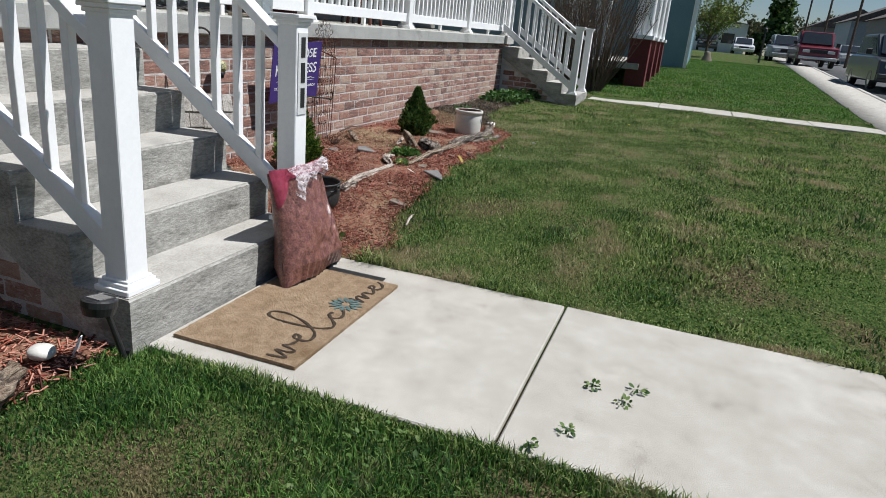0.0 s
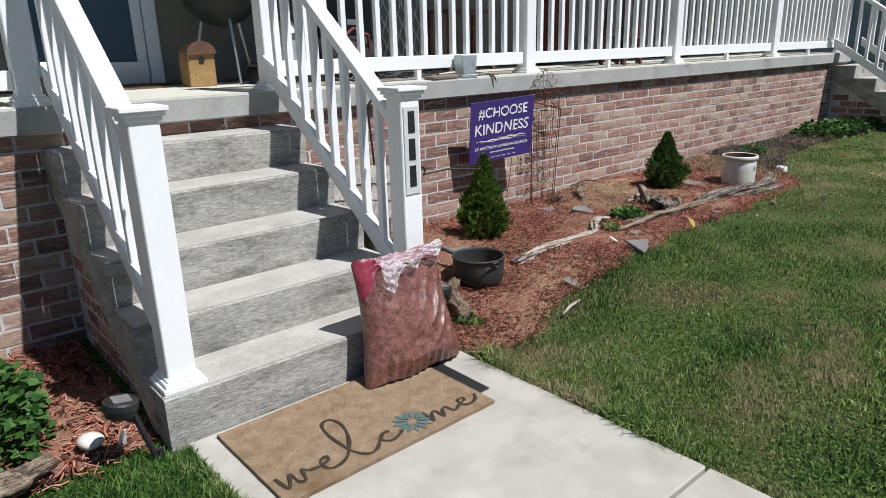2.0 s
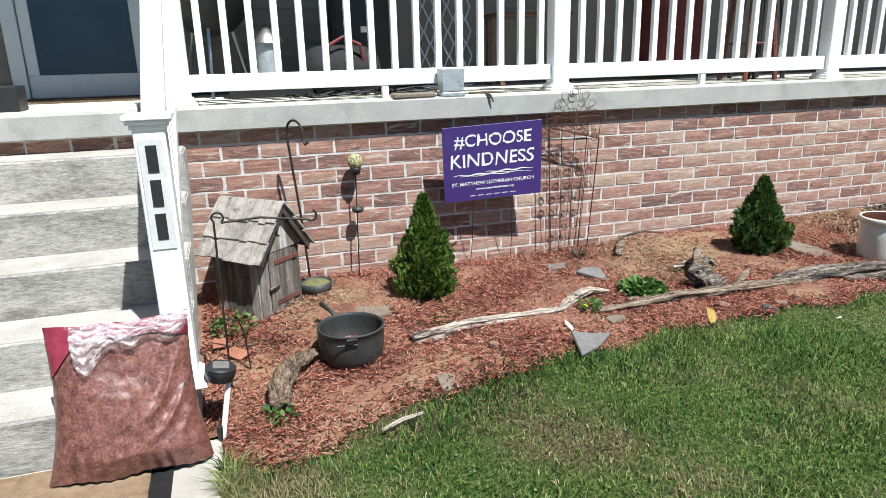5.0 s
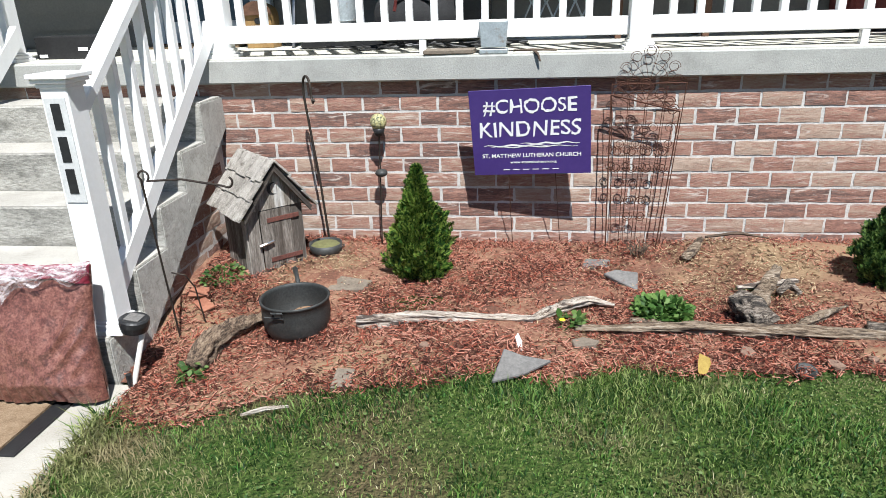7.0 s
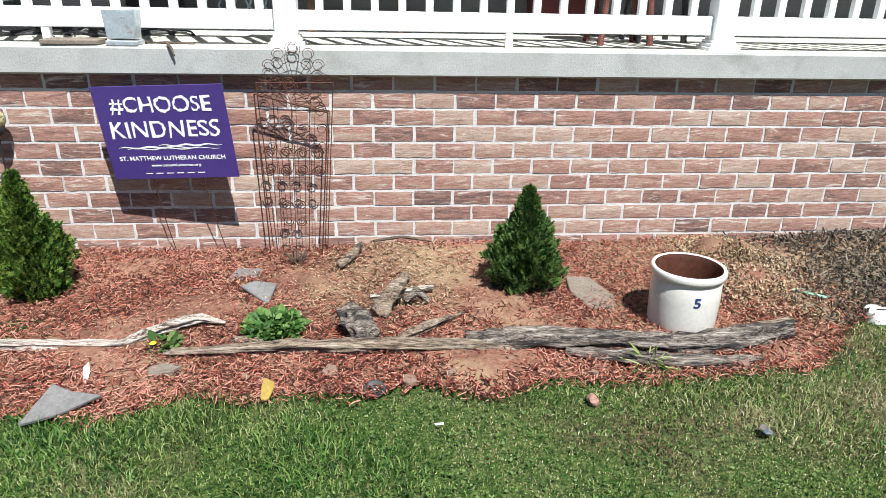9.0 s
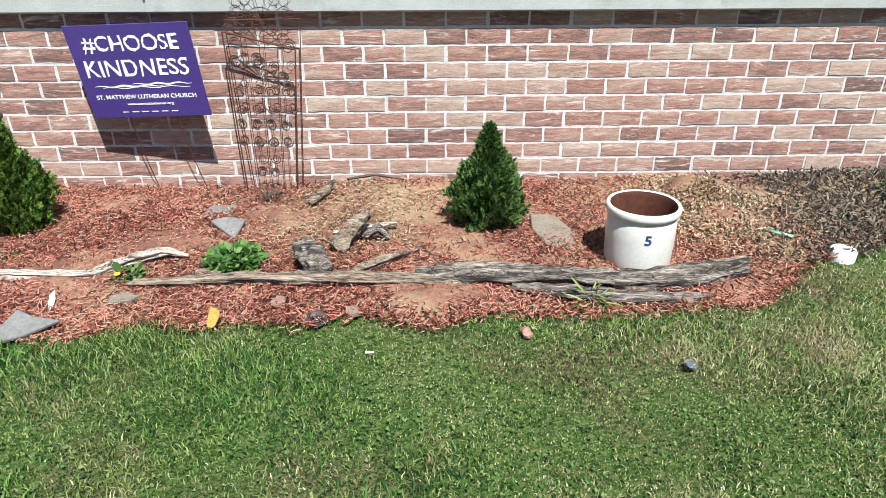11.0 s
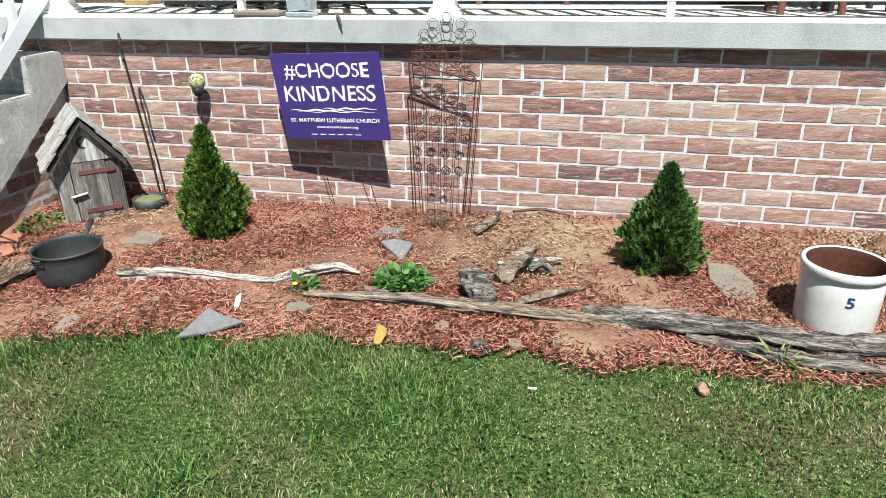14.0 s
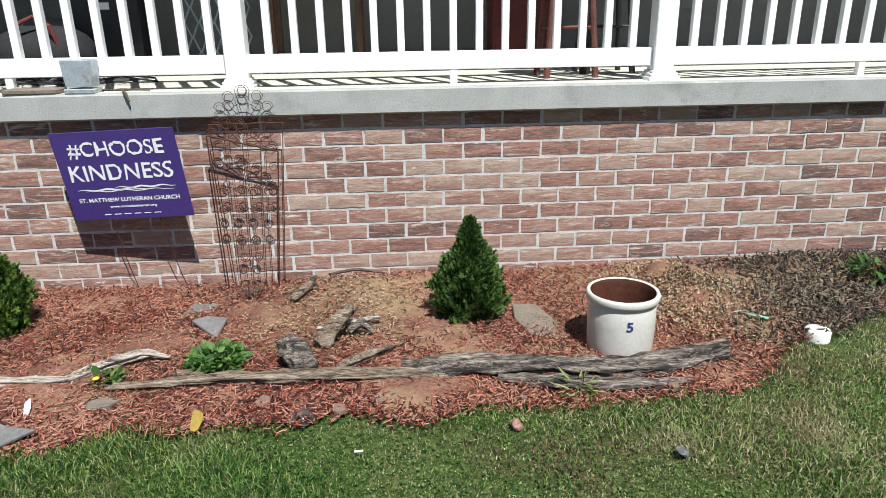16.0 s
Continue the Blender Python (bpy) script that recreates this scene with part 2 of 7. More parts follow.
M["lawn"] = lawn_material()
gx = np.unique(np.concatenate([np.linspace(-400, -12, 12), np.linspace(-12, 9, 211), np.linspace(9, 60, 60), np.linspace(60, 500, 12)]))
gy = np.unique(np.concatenate([np.linspace(-400, -10, 12), np.linspace(-10, 1, 111), np.linspace(1, 300, 12), [-7.6, -7.7, -15.85, -16.0]]))
XX, YY = np.meshgrid(gx, gy)
BEND = -0.046 * np.clip(XX - 9.0, 0, 200)
YY = YY + BEND * (YY < -6.0) * np.clip((400 + YY) / 300, 0, 1)
ZZ = ground_z(XX, YY) - 0.25 * ((YY - BEND < -7.65) & (YY - BEND > -15.9)) - 0.012 * ((XX > WALK_X0 - 0.12) & (XX < WALK_X1 + 0.12) & (YY < -1.2))
idx = np.arange(len(gx) * len(gy)).reshape(len(gy), len(gx))
quads = np.stack([idx[:-1, :-1], idx[:-1, 1:], idx[1:, 1:], idx[1:, :-1]], -1).reshape(-1, 4)
ground = tagged(mesh_from_arrays("ground", np.stack([XX, YY, ZZ], -1).reshape(-1, 3), quads, M["lawn"]), "green mown lawn ground with brown worn patches", "lawn", kind="structure")

# the front walk, slab by slab, with open joints
walk_path = thing("pavement", "pale concrete front walk with cut joints", "walkway", kind="structure")
joints = [-1.345, -2.72, -4.09, -5.46, -6.19]
for y1, y0 in zip(joints, joints[1:]):
    part("paving_slab", box(WALK_X0, y0 + 0.006, -0.26, WALK_X1, y1 - 0.006, WALK_Z, 0.006), M["walk_concrete"], walk_path)

# ---- front foundation wall: mortar body with single bricks ----
COURSE, PITCH, BRICK_TOP, ROWS_DOWN = 0.0837, 0.2037, 0.913, 13
WALL_X0, WALL_X1 = -8.0, 5.95
wall = tagged(link_mesh("wall_front", box(WALL_X0, 0.0012, -0.3, WALL_X1, 0.25, BRICK_TOP), M["mortar"]), "brick porch foundation wall with pale mortar", "wall", kind="structure")


def brick_mesh(w, h, d, seed):
    """A wire-cut brick with slightly broken edges, its face at y = 0."""
    rng = random.Random(seed)
    bm = bmesh.new()
    nx, nz_ = 6, 3
    def j(a):
        return rng.uniform(-a, a)
    front = [[bm.verts.new((w * i / nx + (j(0.0022) if i in (0, nx) else 0), j(0.0009) + (0.0018 if i in (0, nx) or k in (0, nz_) else 0), h * k / nz_ + (j(0.0018) if k in (0, nz_) else 0)))
              for i in range(nx + 1)] for k in range(nz_ + 1)]
    for k in range(nz_):
        for i in range(nx):
            bm.faces.new((front[k][i], front[k][i + 1], front[k + 1][i + 1], front[k + 1][i]))
    rim = front[0] + [front[k][nx] for k in range(1, nz_ + 1)] + front[nz_][-2::-1] + [front[k][0] for k in range(nz_ - 1, 0, -1)]
    back = [bm.verts.new((v.co.x, d, v.co.z)) for v in rim]
    for i in range(len(rim)):
        q = (i + 1) % len(rim)
        bm.faces.new((rim[q], rim[i], back[i], back[q]))
    me = bpy.data.meshes.new("brick")
    bm.to_mesh(me)
    bm.free()
    me.materials.append(M["brick"])
    return me


BRICKS = [brick_mesh(PITCH - 0.0135, COURSE - 0.0135, 0.02, s) for s in range(8)]


def lay_bricks(parent, x0, x1, top, rows, place, first=0.0, keep=None, singles=None, seed=1):
    """Bricks in running bond; place turns (along, up) into a matrix. Those outside the singles stretch are joined."""
    rng = random.Random(seed)
    far_v, far_f = [], []
    for r in range(rows):
        z = top - (r + 1) * COURSE + 0.007
        shift = first + (PITCH / 2 if r % 2 else 0.0)
        k = math.floor((x0 - shift) / PITCH)
        while shift + k * PITCH < x1:
            a = shift + k * PITCH + 0.0068 + rng.uniform(-0.003, 0.003)
            k += 1
            if a < x0 - 0.01 or a + PITCH - 0.012 > x1 + 0.01 or (keep and not keep(a, a + PITCH, z)):
                continue
            me = rng.choice(BRICKS)
            m = place(a, z + rng.uniform(-0.001, 0.001), rng.uniform(-0.0015, 0.0015))
            if singles is None or singles(a, z):
                ob = bpy.data.objects.new("brick", me)
                scene.collection.objects.link(ob)
                ob.parent = parent
                ob.matrix_basis = m
            else:
                base = len(far_v)
                far_v += [m @ v.co for v in me.vertices]
                far_f += [[base + i for i in p.vertices] for p in me.polygons]
    if far_f:
        me = bpy.data.meshes.new("far_bricks")
        me.from_pydata(far_v, [], far_f)
        me.materials.append(M["brick_far"])
        ob = new("far_bricks", me)
        ob.parent = parent
        tagged(ob, kind="stuff")


M["brick_far"] = mat("brick_far", [(0.125, 0.08, 0.068), (0.235, 0.125, 0.096), (0.32, 0.165, 0.125), (0.32, 0.215, 0.162), (0.40, 0.30, 0.235)], 10, 0.9, 0.9, 75, island=0.22,
                     stops=[0.36, 0.44, 0.50, 0.56, 0.64], stain=(0.56, 0.48, 0.42), stain_scale=15.0, stain_at=(0.56, 0.69), stretch=(0.36, 1, 2.6), depth=0.006, distort=1.4)

# concrete footing strip that shows under the lowest course
footing = tagged(link_mesh("footing", box(-0.3, -0.012, -0.3, WALL_X1, 0.2, -0.008, 0.004), M["slab_edge"]), "grey concrete footing strip under the bricks", "footing", kind="structure")

# ---- porch slab, house wall and porch roof ----
PORCH_Z = 1.032
END_X = 5.95
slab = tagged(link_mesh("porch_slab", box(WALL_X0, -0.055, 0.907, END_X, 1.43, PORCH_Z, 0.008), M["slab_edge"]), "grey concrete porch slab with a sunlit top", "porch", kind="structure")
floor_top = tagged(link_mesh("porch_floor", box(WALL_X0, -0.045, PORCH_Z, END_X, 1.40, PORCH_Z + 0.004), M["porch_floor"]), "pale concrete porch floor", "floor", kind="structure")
house = tagged(link_mesh("wall_house", box(-8.0, 1.44, 0.9, END_X, 1.6, 3.8), M["siding"]), "beige clapboard house wall, coloured darker for porch shade", "wall", kind="structure")
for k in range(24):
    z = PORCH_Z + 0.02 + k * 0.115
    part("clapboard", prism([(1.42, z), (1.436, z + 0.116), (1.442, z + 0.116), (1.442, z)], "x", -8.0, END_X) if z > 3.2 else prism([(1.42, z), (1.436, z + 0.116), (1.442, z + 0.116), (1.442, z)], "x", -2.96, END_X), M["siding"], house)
roof = tagged(link_mesh("porch_roof", box(-8.2, -0.30, 3.35, END_X + 0.3, 1.6, 3.55, 0.01), M["vinyl"]), "white porch roof with a boarded soffit", "roof", kind="structure")

# ---- stairs ----
RISE, TREAD, STEP_Y = 0.195, 0.2665, -1.34
STAIR_X0, STAIR_X1 = -4.055, -2.81


def stairs(name, x0, x1, z0, label):
    """Cast concrete steps on brick sides; z0 is the height of the walk below."""
    n = 5
    rise = (PORCH_Z - z0) / 6
    st = thing(name, label, "stairs", kind="structure")

    def under(y):
        return max(z0 - 0.14, z0 + rise * (y - STEP_Y) / TREAD - 0.17)

    for k in range(n):
        yf, zt = STEP_Y + TREAD * k, z0 + rise * (k + 1)
        back = yf + TREAD if k < n - 1 else -0.004
        outline = [(yf, under(yf)), (yf, zt - 0.007), (yf + 0.007, zt), (back, zt), (back, under(back))]
        part("step", prism(outline, "x", x0, x1), M["riser_concrete"], st)
        part("parged_side", prism([(p[0] + (0.002 if p[0] == yf else 0), p[1] - (0.004 if p[1] > zt - 0.01 else 0)) for p in outline], "x", x1 + 0.0005, x1 + 0.005, 0.001), M["parge"], st, "pale trowelled cement on the step's side")
        part("tread", box(x0 + 0.005, yf + 0.008, zt, x1 - 0.005, back - 0.003, zt + 0.004), M["concrete"], st)
    for x, s in ((x0, 1), (x1, -1)):
        cheek = part("cheek_wall", prism([(STEP_Y + 0.16, z0 - 0.2), (-0.005, z0 - 0.2), (-0.005, under(0.0) + 0.02), (STEP_Y + 0.16, under(STEP_Y + 0.16) + 0.02)], "x", x + s * 0.035, x + s * 0.06), M["mortar"], st)
        turn = Matrix.Rotation(radians(90 * -s), 4, "Z")
        lay_bricks(cheek, -1.32, -0.005, BRICK_TOP, 13, lambda a, z, e: Matrix.Translation((x + s * (0.0325 + e), a if s < 0 else a + PITCH - 0.012, z)) @ turn, first=0.05,
                   keep=lambda a, b, z: z + COURSE < under(a) + 0.07 and z > z0 - 0.2 and b < 0.03, seed=7)
    return st


front_steps = stairs("steps_1", STAIR_X0, STAIR_X1, WALK_Z, "five grey weathered concrete steps up to the porch")
far_steps = stairs("steps_2", 5.45, 6.6, 0.05, "grey concrete steps at the far end of the porch")


# ---- white railing ----
def post(name, x, y, z0, z1, label, w=0.105):
    p = thing(name, label, "post", Matrix.Translation((x, y, z0)))
    h = z1 - z0
    part("shaft", box(-w / 2, -w / 2, 0, w / 2, w / 2, h - 0.03, 0.004), M["vinyl"], p)
    skirt = bmesh.new()
    for a, b, e in ((0, 0.022, 0.028), (0.022, 0.04, 0.018), (0.04, 0.052, 0.009)):
        add_box(skirt, -w / 2 - e, -w / 2 - e, a, w / 2 + e, w / 2 + e, b, 0.003)
    part("base_trim", skirt, M["vinyl"], p)
    cap = bmesh.new()
    for a, b, e in ((h - 0.05, h - 0.034, 0.008), (h - 0.034, h - 0.018, 0.018), (h - 0.018, h, 0.027)):
        add_box(cap, -w / 2 - e, -w / 2 - e, a, w / 2 + e, w / 2 + e, b, 0.003)
    part("cap", cap, M["vinyl"], p)
    return p


def rail_section(a, b, label, foot=True, pitch=0.131):
    """A level section between two posts at y = RAIL_Y."""
    x0, x1 = a + 0.0525, b - 0.0525
    r = thing("railing", label, "railing", Matrix.Translation((x0, RAIL_Y, PORCH_Z)), group="porch railing sections")
    w = x1 - x0
    part("bottom_rail", box(0, -0.022, 0.075, w, 0.022, 0.165, 0.004), M["vinyl"], r)
    part("top_rail", box(0, -0.045, 0.86, w, 0.045, 0.905, 0.006), M["vinyl"], r)
    n = int((w - 0.11) / pitch)
    me = None
    for i in range(n + 1):
        x = w / 2 + (i - n / 2) * pitch
        if me is None:
            o = part("baluster", box(-0.018, -0.018, 0.165, 0.018, 0.018, 0.86, 0.002), M["vinyl"], r)
            me = o.data
        else:
            o = new("baluster", me)
            o.parent = r
        o.location = (x, 0, 0)
    if foot:
        part("foot", box(w / 2 - 0.018, -0.018, 0.002, w / 2 + 0.018, 0.018, 0.075, 0.002), M["vinyl"], r)
    return r


def stair_rail(x, ya, za, yb, zb, label):
    """A raking section from the low post (ya, za: foot height) to the high post."""
    r = thing("stair_railing", label, "railing", Matrix.Translation((x, ya, za)), group="stair railing sections")
    L, H = yb - ya, zb - za
    part("bottom_rail", prism([(0, 0.09), (L, H + 0.09), (L, H + 0.20), (0, 0.20)], "x", -0.022, 0.022, 0.003), M["vinyl"], r)
    part("top_rail", prism([(0, 0.86), (L, H + 0.86), (L, H + 0.92), (0, 0.92)], "x", -0.042, 0.042, 0.005), M["vinyl"], r)
    n = 9
    for i in range(1, n):
        y = L * i / n
        z = H * i / n
        part("baluster", box(-0.018, y - 0.018, z + 0.15, 0.018, y + 0.018, z + 0.88, 0.002), M["vinyl"], r)
    return r


RAIL_Y = 0.08
POST_X = [-2.80, -0.59, 1.56, 3.72, 5.85]
for x in POST_X:
    post("railing_post", x, RAIL_Y, PORCH_Z, 2.06, "square white vinyl railing post on the porch")
post("railing_post", -4.05, RAIL_Y, PORCH_Z, 2.06, "square white vinyl railing post on the porch")
for a, b in zip(POST_X, POST_X[1:]):
    rail_section(a, b, "white vinyl porch railing with square balusters")
rail_section(-6.4, -4.05, "white vinyl porch railing with square balusters")
S1 = WALK_Z + RISE + 0.004
post("newel_post", -3.965, -1.245, S1, 1.09, "square white vinyl newel post on the bottom step")
right_newel = post("newel_post", -2.842, -1.235, S1, 1.09, "square white vinyl newel post with a house number plate")
stair_rail(-3.965, -1.19, S1, 0.03, PORCH_Z, "white vinyl raking stair railing")
stair_rail(-2.842, -1.18, S1, 0.03, PORCH_Z, "white vinyl raking stair railing")
for x in (5.5, 6.5):
    post("newel_post", x, -1.245, 0.05 + 0.165, 1.28, "square white vinyl newel post on the far steps")
    stair_rail(x, -1.19, 0.05 + 0.165, 0.03, PORCH_Z, "white vinyl raking stair railing")


# ---- lawn, mulch and litter ----
def leaf_material(name, cols, trans=0.3, island=0.5, patch=None, patch_scale=1.5, patch_at=(0.5, 0.66), rough=0.6, base=0.5):
    m = bpy.data.materials.new(name)
    m.use_nodes = True
    n, link = m.node_tree.nodes, m.node_tree.links.new
    geo = n.new("ShaderNodeNewGeometry")
    t = n.new("ShaderNodeTexNoise")
    t.inputs["Scale"].default_value, t.inputs["Detail"].default_value = 2.3, 5
    link(geo.outputs["Position"], t.inputs["Vector"])
    a = n.new("ShaderNodeMath")
    a.operation, a.inputs[1].default_value = "MULTIPLY_ADD", island
    link(geo.outputs["Random Per Island"], a.inputs[0])
    b = n.new("ShaderNodeMath")
    b.operation, b.inputs[1].default_value = "SUBTRACT", island / 2
    link(t.outputs["Fac"], b.inputs[0])
    link(b.outputs[0], a.inputs[2])
    r = n.new("ShaderNodeValToRGB")
    while len(r.color_ramp.elements) < len(cols):
        r.color_ramp.elements.new(0.5)
    for i, (e, c) in enumerate(zip(r.color_ramp.elements, cols)):
        e.position, e.color = 0.25 + 0.5 * i / (len(cols) - 1), (*c, 1)
    link(a.outputs[0], r.inputs["Fac"])
    colour = r.outputs["Color"]
    if patch:
        t2 = n.new("ShaderNodeTexNoise")
        t2.inputs["Scale"].default_value, t2.inputs["Detail"].default_value = patch_scale, 7
        link(geo.outputs["Position"], t2.inputs["Vector"])
        k = n.new("ShaderNodeMapRange")
        k.inputs["From Min"].default_value, k.inputs["From Max"].default_value = patch_at
        link(t2.outputs["Fac"], k.inputs["Value"])
        mx = n.new("ShaderNodeMixRGB")
        mx.inputs["Color2"].default_value = (*patch, 1)
        link(k.outputs["Result"], mx.inputs["Fac"])
        link(colour, mx.inputs["Color1"])
        colour = mx.outputs["Color"]
    p = n["Principled BSDF"]
    link(colour, p.inputs["Base Color"])
    p.inputs["Roughness"].default_value, p.inputs["Specular IOR Level"].default_value = rough, 0.3
    if trans:
        tr, mix = n.new("ShaderNodeBsdfTranslucent"), n.new("ShaderNodeMixShader")
        mix.inputs["Fac"].default_value = trans
        link(colour, tr.inputs["Color"])
        link(p.outputs[0], mix.inputs[1])
        link(tr.outputs[0], mix.inputs[2])
        link(mix.outputs[0], n["Material Output"].inputs["Surface"])
    return m


M["grass_deep"] = leaf_material("grass_deep", [(0.012, 0.045, 0.008), (0.032, 0.105, 0.015), (0.075, 0.18, 0.028), (0.16, 0.26, 0.06)], 0.35, 0.85, patch=(0.24, 0.19, 0.10), patch_scale=1.9, patch_at=(0.63, 0.70))
M["grass"] = leaf_material("grass", [(0.020, 0.057, 0.009), (0.092, 0.175, 0.029), (0.19, 0.285, 0.062), (0.34, 0.385, 0.145)], 0.42, 0.90, patch=(0.36, 0.30, 0.17), patch_scale=2.4, patch_at=(0.52, 0.67))
M["grass_far"] = leaf_material("grass_far", [(0.045, 0.11, 0.016), (0.085, 0.19, 0.028), (0.14, 0.25, 0.045)], 0.35, 0.5)
M["clover"] = leaf_material("clover", [(0.035, 0.08, 0.015), (0.07, 0.14, 0.03), (0.11, 0.18, 0.045), (0.16, 0.22, 0.07)], 0.3, 0.7)
M["mulch"] = leaf_material("mulch_chips", [(0.060, 0.018, 0.012), (0.20, 0.050, 0.031), (0.35, 0.10, 0.060), (0.47, 0.23, 0.165)], 0, 0.85, rough=0.85)
M["straw"] = leaf_material("straw_chips", [(0.14, 0.085, 0.045), (0.30, 0.21, 0.12), (0.46, 0.35, 0.22)], 0, 0.8, rough=0.9)
M["litter"] = leaf_material("leaf_litter", [(0.03, 0.024, 0.018), (0.09, 0.07, 0.05), (0.22, 0.18, 0.13)], 0, 0.9, rough=0.9)
rng = np.random.default_rng(5)


def wobble(x, y, f, seed):
    """Smooth variation between about -1 and 1."""
    r = np.random.default_rng(seed)
    out = 0
    for k in range(6):
        a, ph, s = r.uniform(0, 6.28), r.uniform(0, 6.28), f * r.uniform(0.6, 2.2)
        out = out + np.sin(s * (x * np.cos(a) + y * np.sin(a)) + ph)
    return out / 3.2


def edge_y(x):
    return np.interp(x, EDGE_X, EDGE_Y) + 0.035 * wobble(x, 0 * x, 9, 3)


def in_bed(x, y):
    main = (x > -2.86) & (x < 5.45) & (y > edge_y(x)) & (y < 0) & ~((x < -2.725) & (y < -1.33))
    left = (x < -4.08) & (x > -6.2) & (y > -1.25 - 0.35 * np.clip(-4.6 - x, 0, 1) + 0.06 * wobble(x, y, 6, 9)) & (y < 0)
    return main | left


def on_walk(x, y, e=0.0):
    return ((x > WALK_X0 - e) & (x < WALK_X1 + e) & (y < -1.3)) | ((x > 6.65) & (x < 7.65) & (y < -1.3)) | (y < -6.18 - 0.046 * np.clip(x - 9.0, 0, 200))


def blades(name, n, x0, x1, y0, y1, length, width, material, lean=0.6, seed=1, density=None):
    r = np.random.default_rng(seed)
    x, y = r.uniform(x0, x1, n), r.uniform(y0, y1, n)
    ok = ~in_bed(x, y - r.uniform(-0.025, 0.10, n) * np.clip(r.normal(0.5, 0.5, n), 0, 1)) & ~on_walk(x, y, -0.005) & ~((x > STAIR_X0 - 0.02) & (x < STAIR_X1 + 0.02) & (y > -1.36)) & (y < -0.02)
    if density is not None:
        ok &= r.random(n) < density(x, y)
    x, y = x[ok], y[ok]
    n = len(x)
    tall = np.clip(0.72 + 0.55 * wobble(x, y, 2.6, 11) + 0.40 * wobble(x, y, 8, 12), 0.25, 1.9)
    L = length * tall * r.uniform(0.6, 1.25, n)
    W = width * r.uniform(0.7, 1.3, n)
    a, az = r.uniform(0, 6.28, n), r.uniform(0, 6.28, n)
    le = np.clip(r.normal(lean, 0.3, n), 0.05, 1.25)
    z = ground_z(x, y)
    px, py = np.cos(a) * W / 2, np.sin(a) * W / 2
    dx, dy = np.cos(az), np.sin(az)
    mid = np.stack([x + dx * L * 0.45 * np.sin(le * 0.6), y + dy * L * 0.45 * np.sin(le * 0.6), z + L * 0.5 * np.cos(le * 0.6)], -1)
    tip = np.stack([x + dx * L * np.sin(le), y + dy * L * np.sin(le), z + L * 0.95 * np.cos(le)], -1)
    side = np.stack([px, py, 0 * px], -1)
    base = np.stack([x, y, z - 0.004], -1)
    v = np.stack([base - side, base + side, mid + side * 0.85, mid - side * 0.85, tip], 1).reshape(-1, 3)
    i = np.arange(n)[:, None] * 5
    f = np.concatenate([i + [0, 1, 2], i + [0, 2, 3], i + [3, 2, 4]], 0)
    return tagged(mesh_from_arrays(name, v, f, material), kind="stuff")


def worn(x, y):
    return np.clip(1.0 - 0.7 * np.clip(wobble(x, y, 1.5, 21) - 0.1, 0, 1) - 0.55 * np.clip(wobble(x, y, 5.5, 22) - 0.35, 0, 1), 0.15, 1)


tagged(blades("lawn_grass", 230000, -2.76, 3.4, -3.3, -0.5, 0.036, 0.0034, M["grass"], 0.75, 1, lambda x, y: worn(x, y) * np.clip((3.5 - x) / 1.2, 0, 1) * np.clip((y + 3.35) / 0.5, 0, 1)), "mown green grass with straw-coloured worn patches", "grass")
tagged(blades("lawn_grass", 230000, -8.0, -3.98, -4.4, -0.9, 0.052, 0.0038, M["grass_deep"], 0.7, 2, lambda x, y: np.clip(worn(x, y) + 0.25, 0, 1) * np.clip((x + 8.0) / 1.6, 0, 1) * np.clip((y + 4.4) / 1.1, 0, 1)), "mown green grass beside the front walk", "grass")
tagged(blades("lawn_grass", 150000, 2.2, 8.2, -6.4, -0.3, 0.045, 0.0085, M["grass"], 0.75, 3, lambda x, y: worn(x, y) * np.clip((x - 2.2) / 1.2, 0, 1)), "mown green grass farther along the lawn", "grass")
tagged(blades("lawn_grass", 100000, -2.76, 3.4, -6.4, -2.8, 0.045, 0.0085, M["grass"], 0.75, 4, lambda x, y: worn(x, y) * np.clip((-2.8 - y) / 0.5, 0, 1)), "mown green grass towards the street", "grass")
tagged(blades("lawn_grass", 110000, 7.6, 30.0, -7.6, 0.0, 0.05, 0.020, M["grass_far"], 0.8, 5), "green grass of the neighbouring lawns", "grass")
M["dry_grass"] = leaf_material("dry_grass", [(0.16, 0.13, 0.06), (0.30, 0.26, 0.13), (0.42, 0.37, 0.20), (0.50, 0.46, 0.29)], 0.25, 0.75)
tagged(blades("dry_grass", 150000, -2.7, 4.4, -3.6, -0.5, 0.034, 0.0034, M["dry_grass"], 0.95, 8, lambda x, y: np.clip((x + 2.0) / 3.0, 0.05, 1) * np.clip(0.45 + 0.9 * wobble(x, y, 1.7, 41) + 0.5 * wobble(x, y, 6.0, 42), 0.05, 1)), "dry straw-coloured grass among the green", "grass")
lush = lambda x, y: np.clip(1.6 * wobble(x, y, 2.3, 71) + 0.9 * wobble(x, y, 7.0, 72) - 0.15 + 0.9 * np.clip(-0.3 - x, 0, 1) * np.clip((y + 2.6) / 0.6, 0, 1), 0, 1) * np.clip((1.2 - x) / 1.6, 0.10, 1)
tagged(blades("lush_grass", 90000, -2.74, 3.2, -3.4, -0.9, 0.060, 0.0046, M["grass_deep"], 0.8, 9, lush), "longer dark green tufts in the lawn", "grass")
tagged(blades("lush_grass", 30000, -2.74, 6.5, -6.2, -3.2, 0.065, 0.0080, M["grass_deep"], 0.8, 10, lambda x, y: np.clip(1.6 * wobble(x, y, 2.0, 73), 0, 1)), "longer dark green tufts in the lawn", "grass")
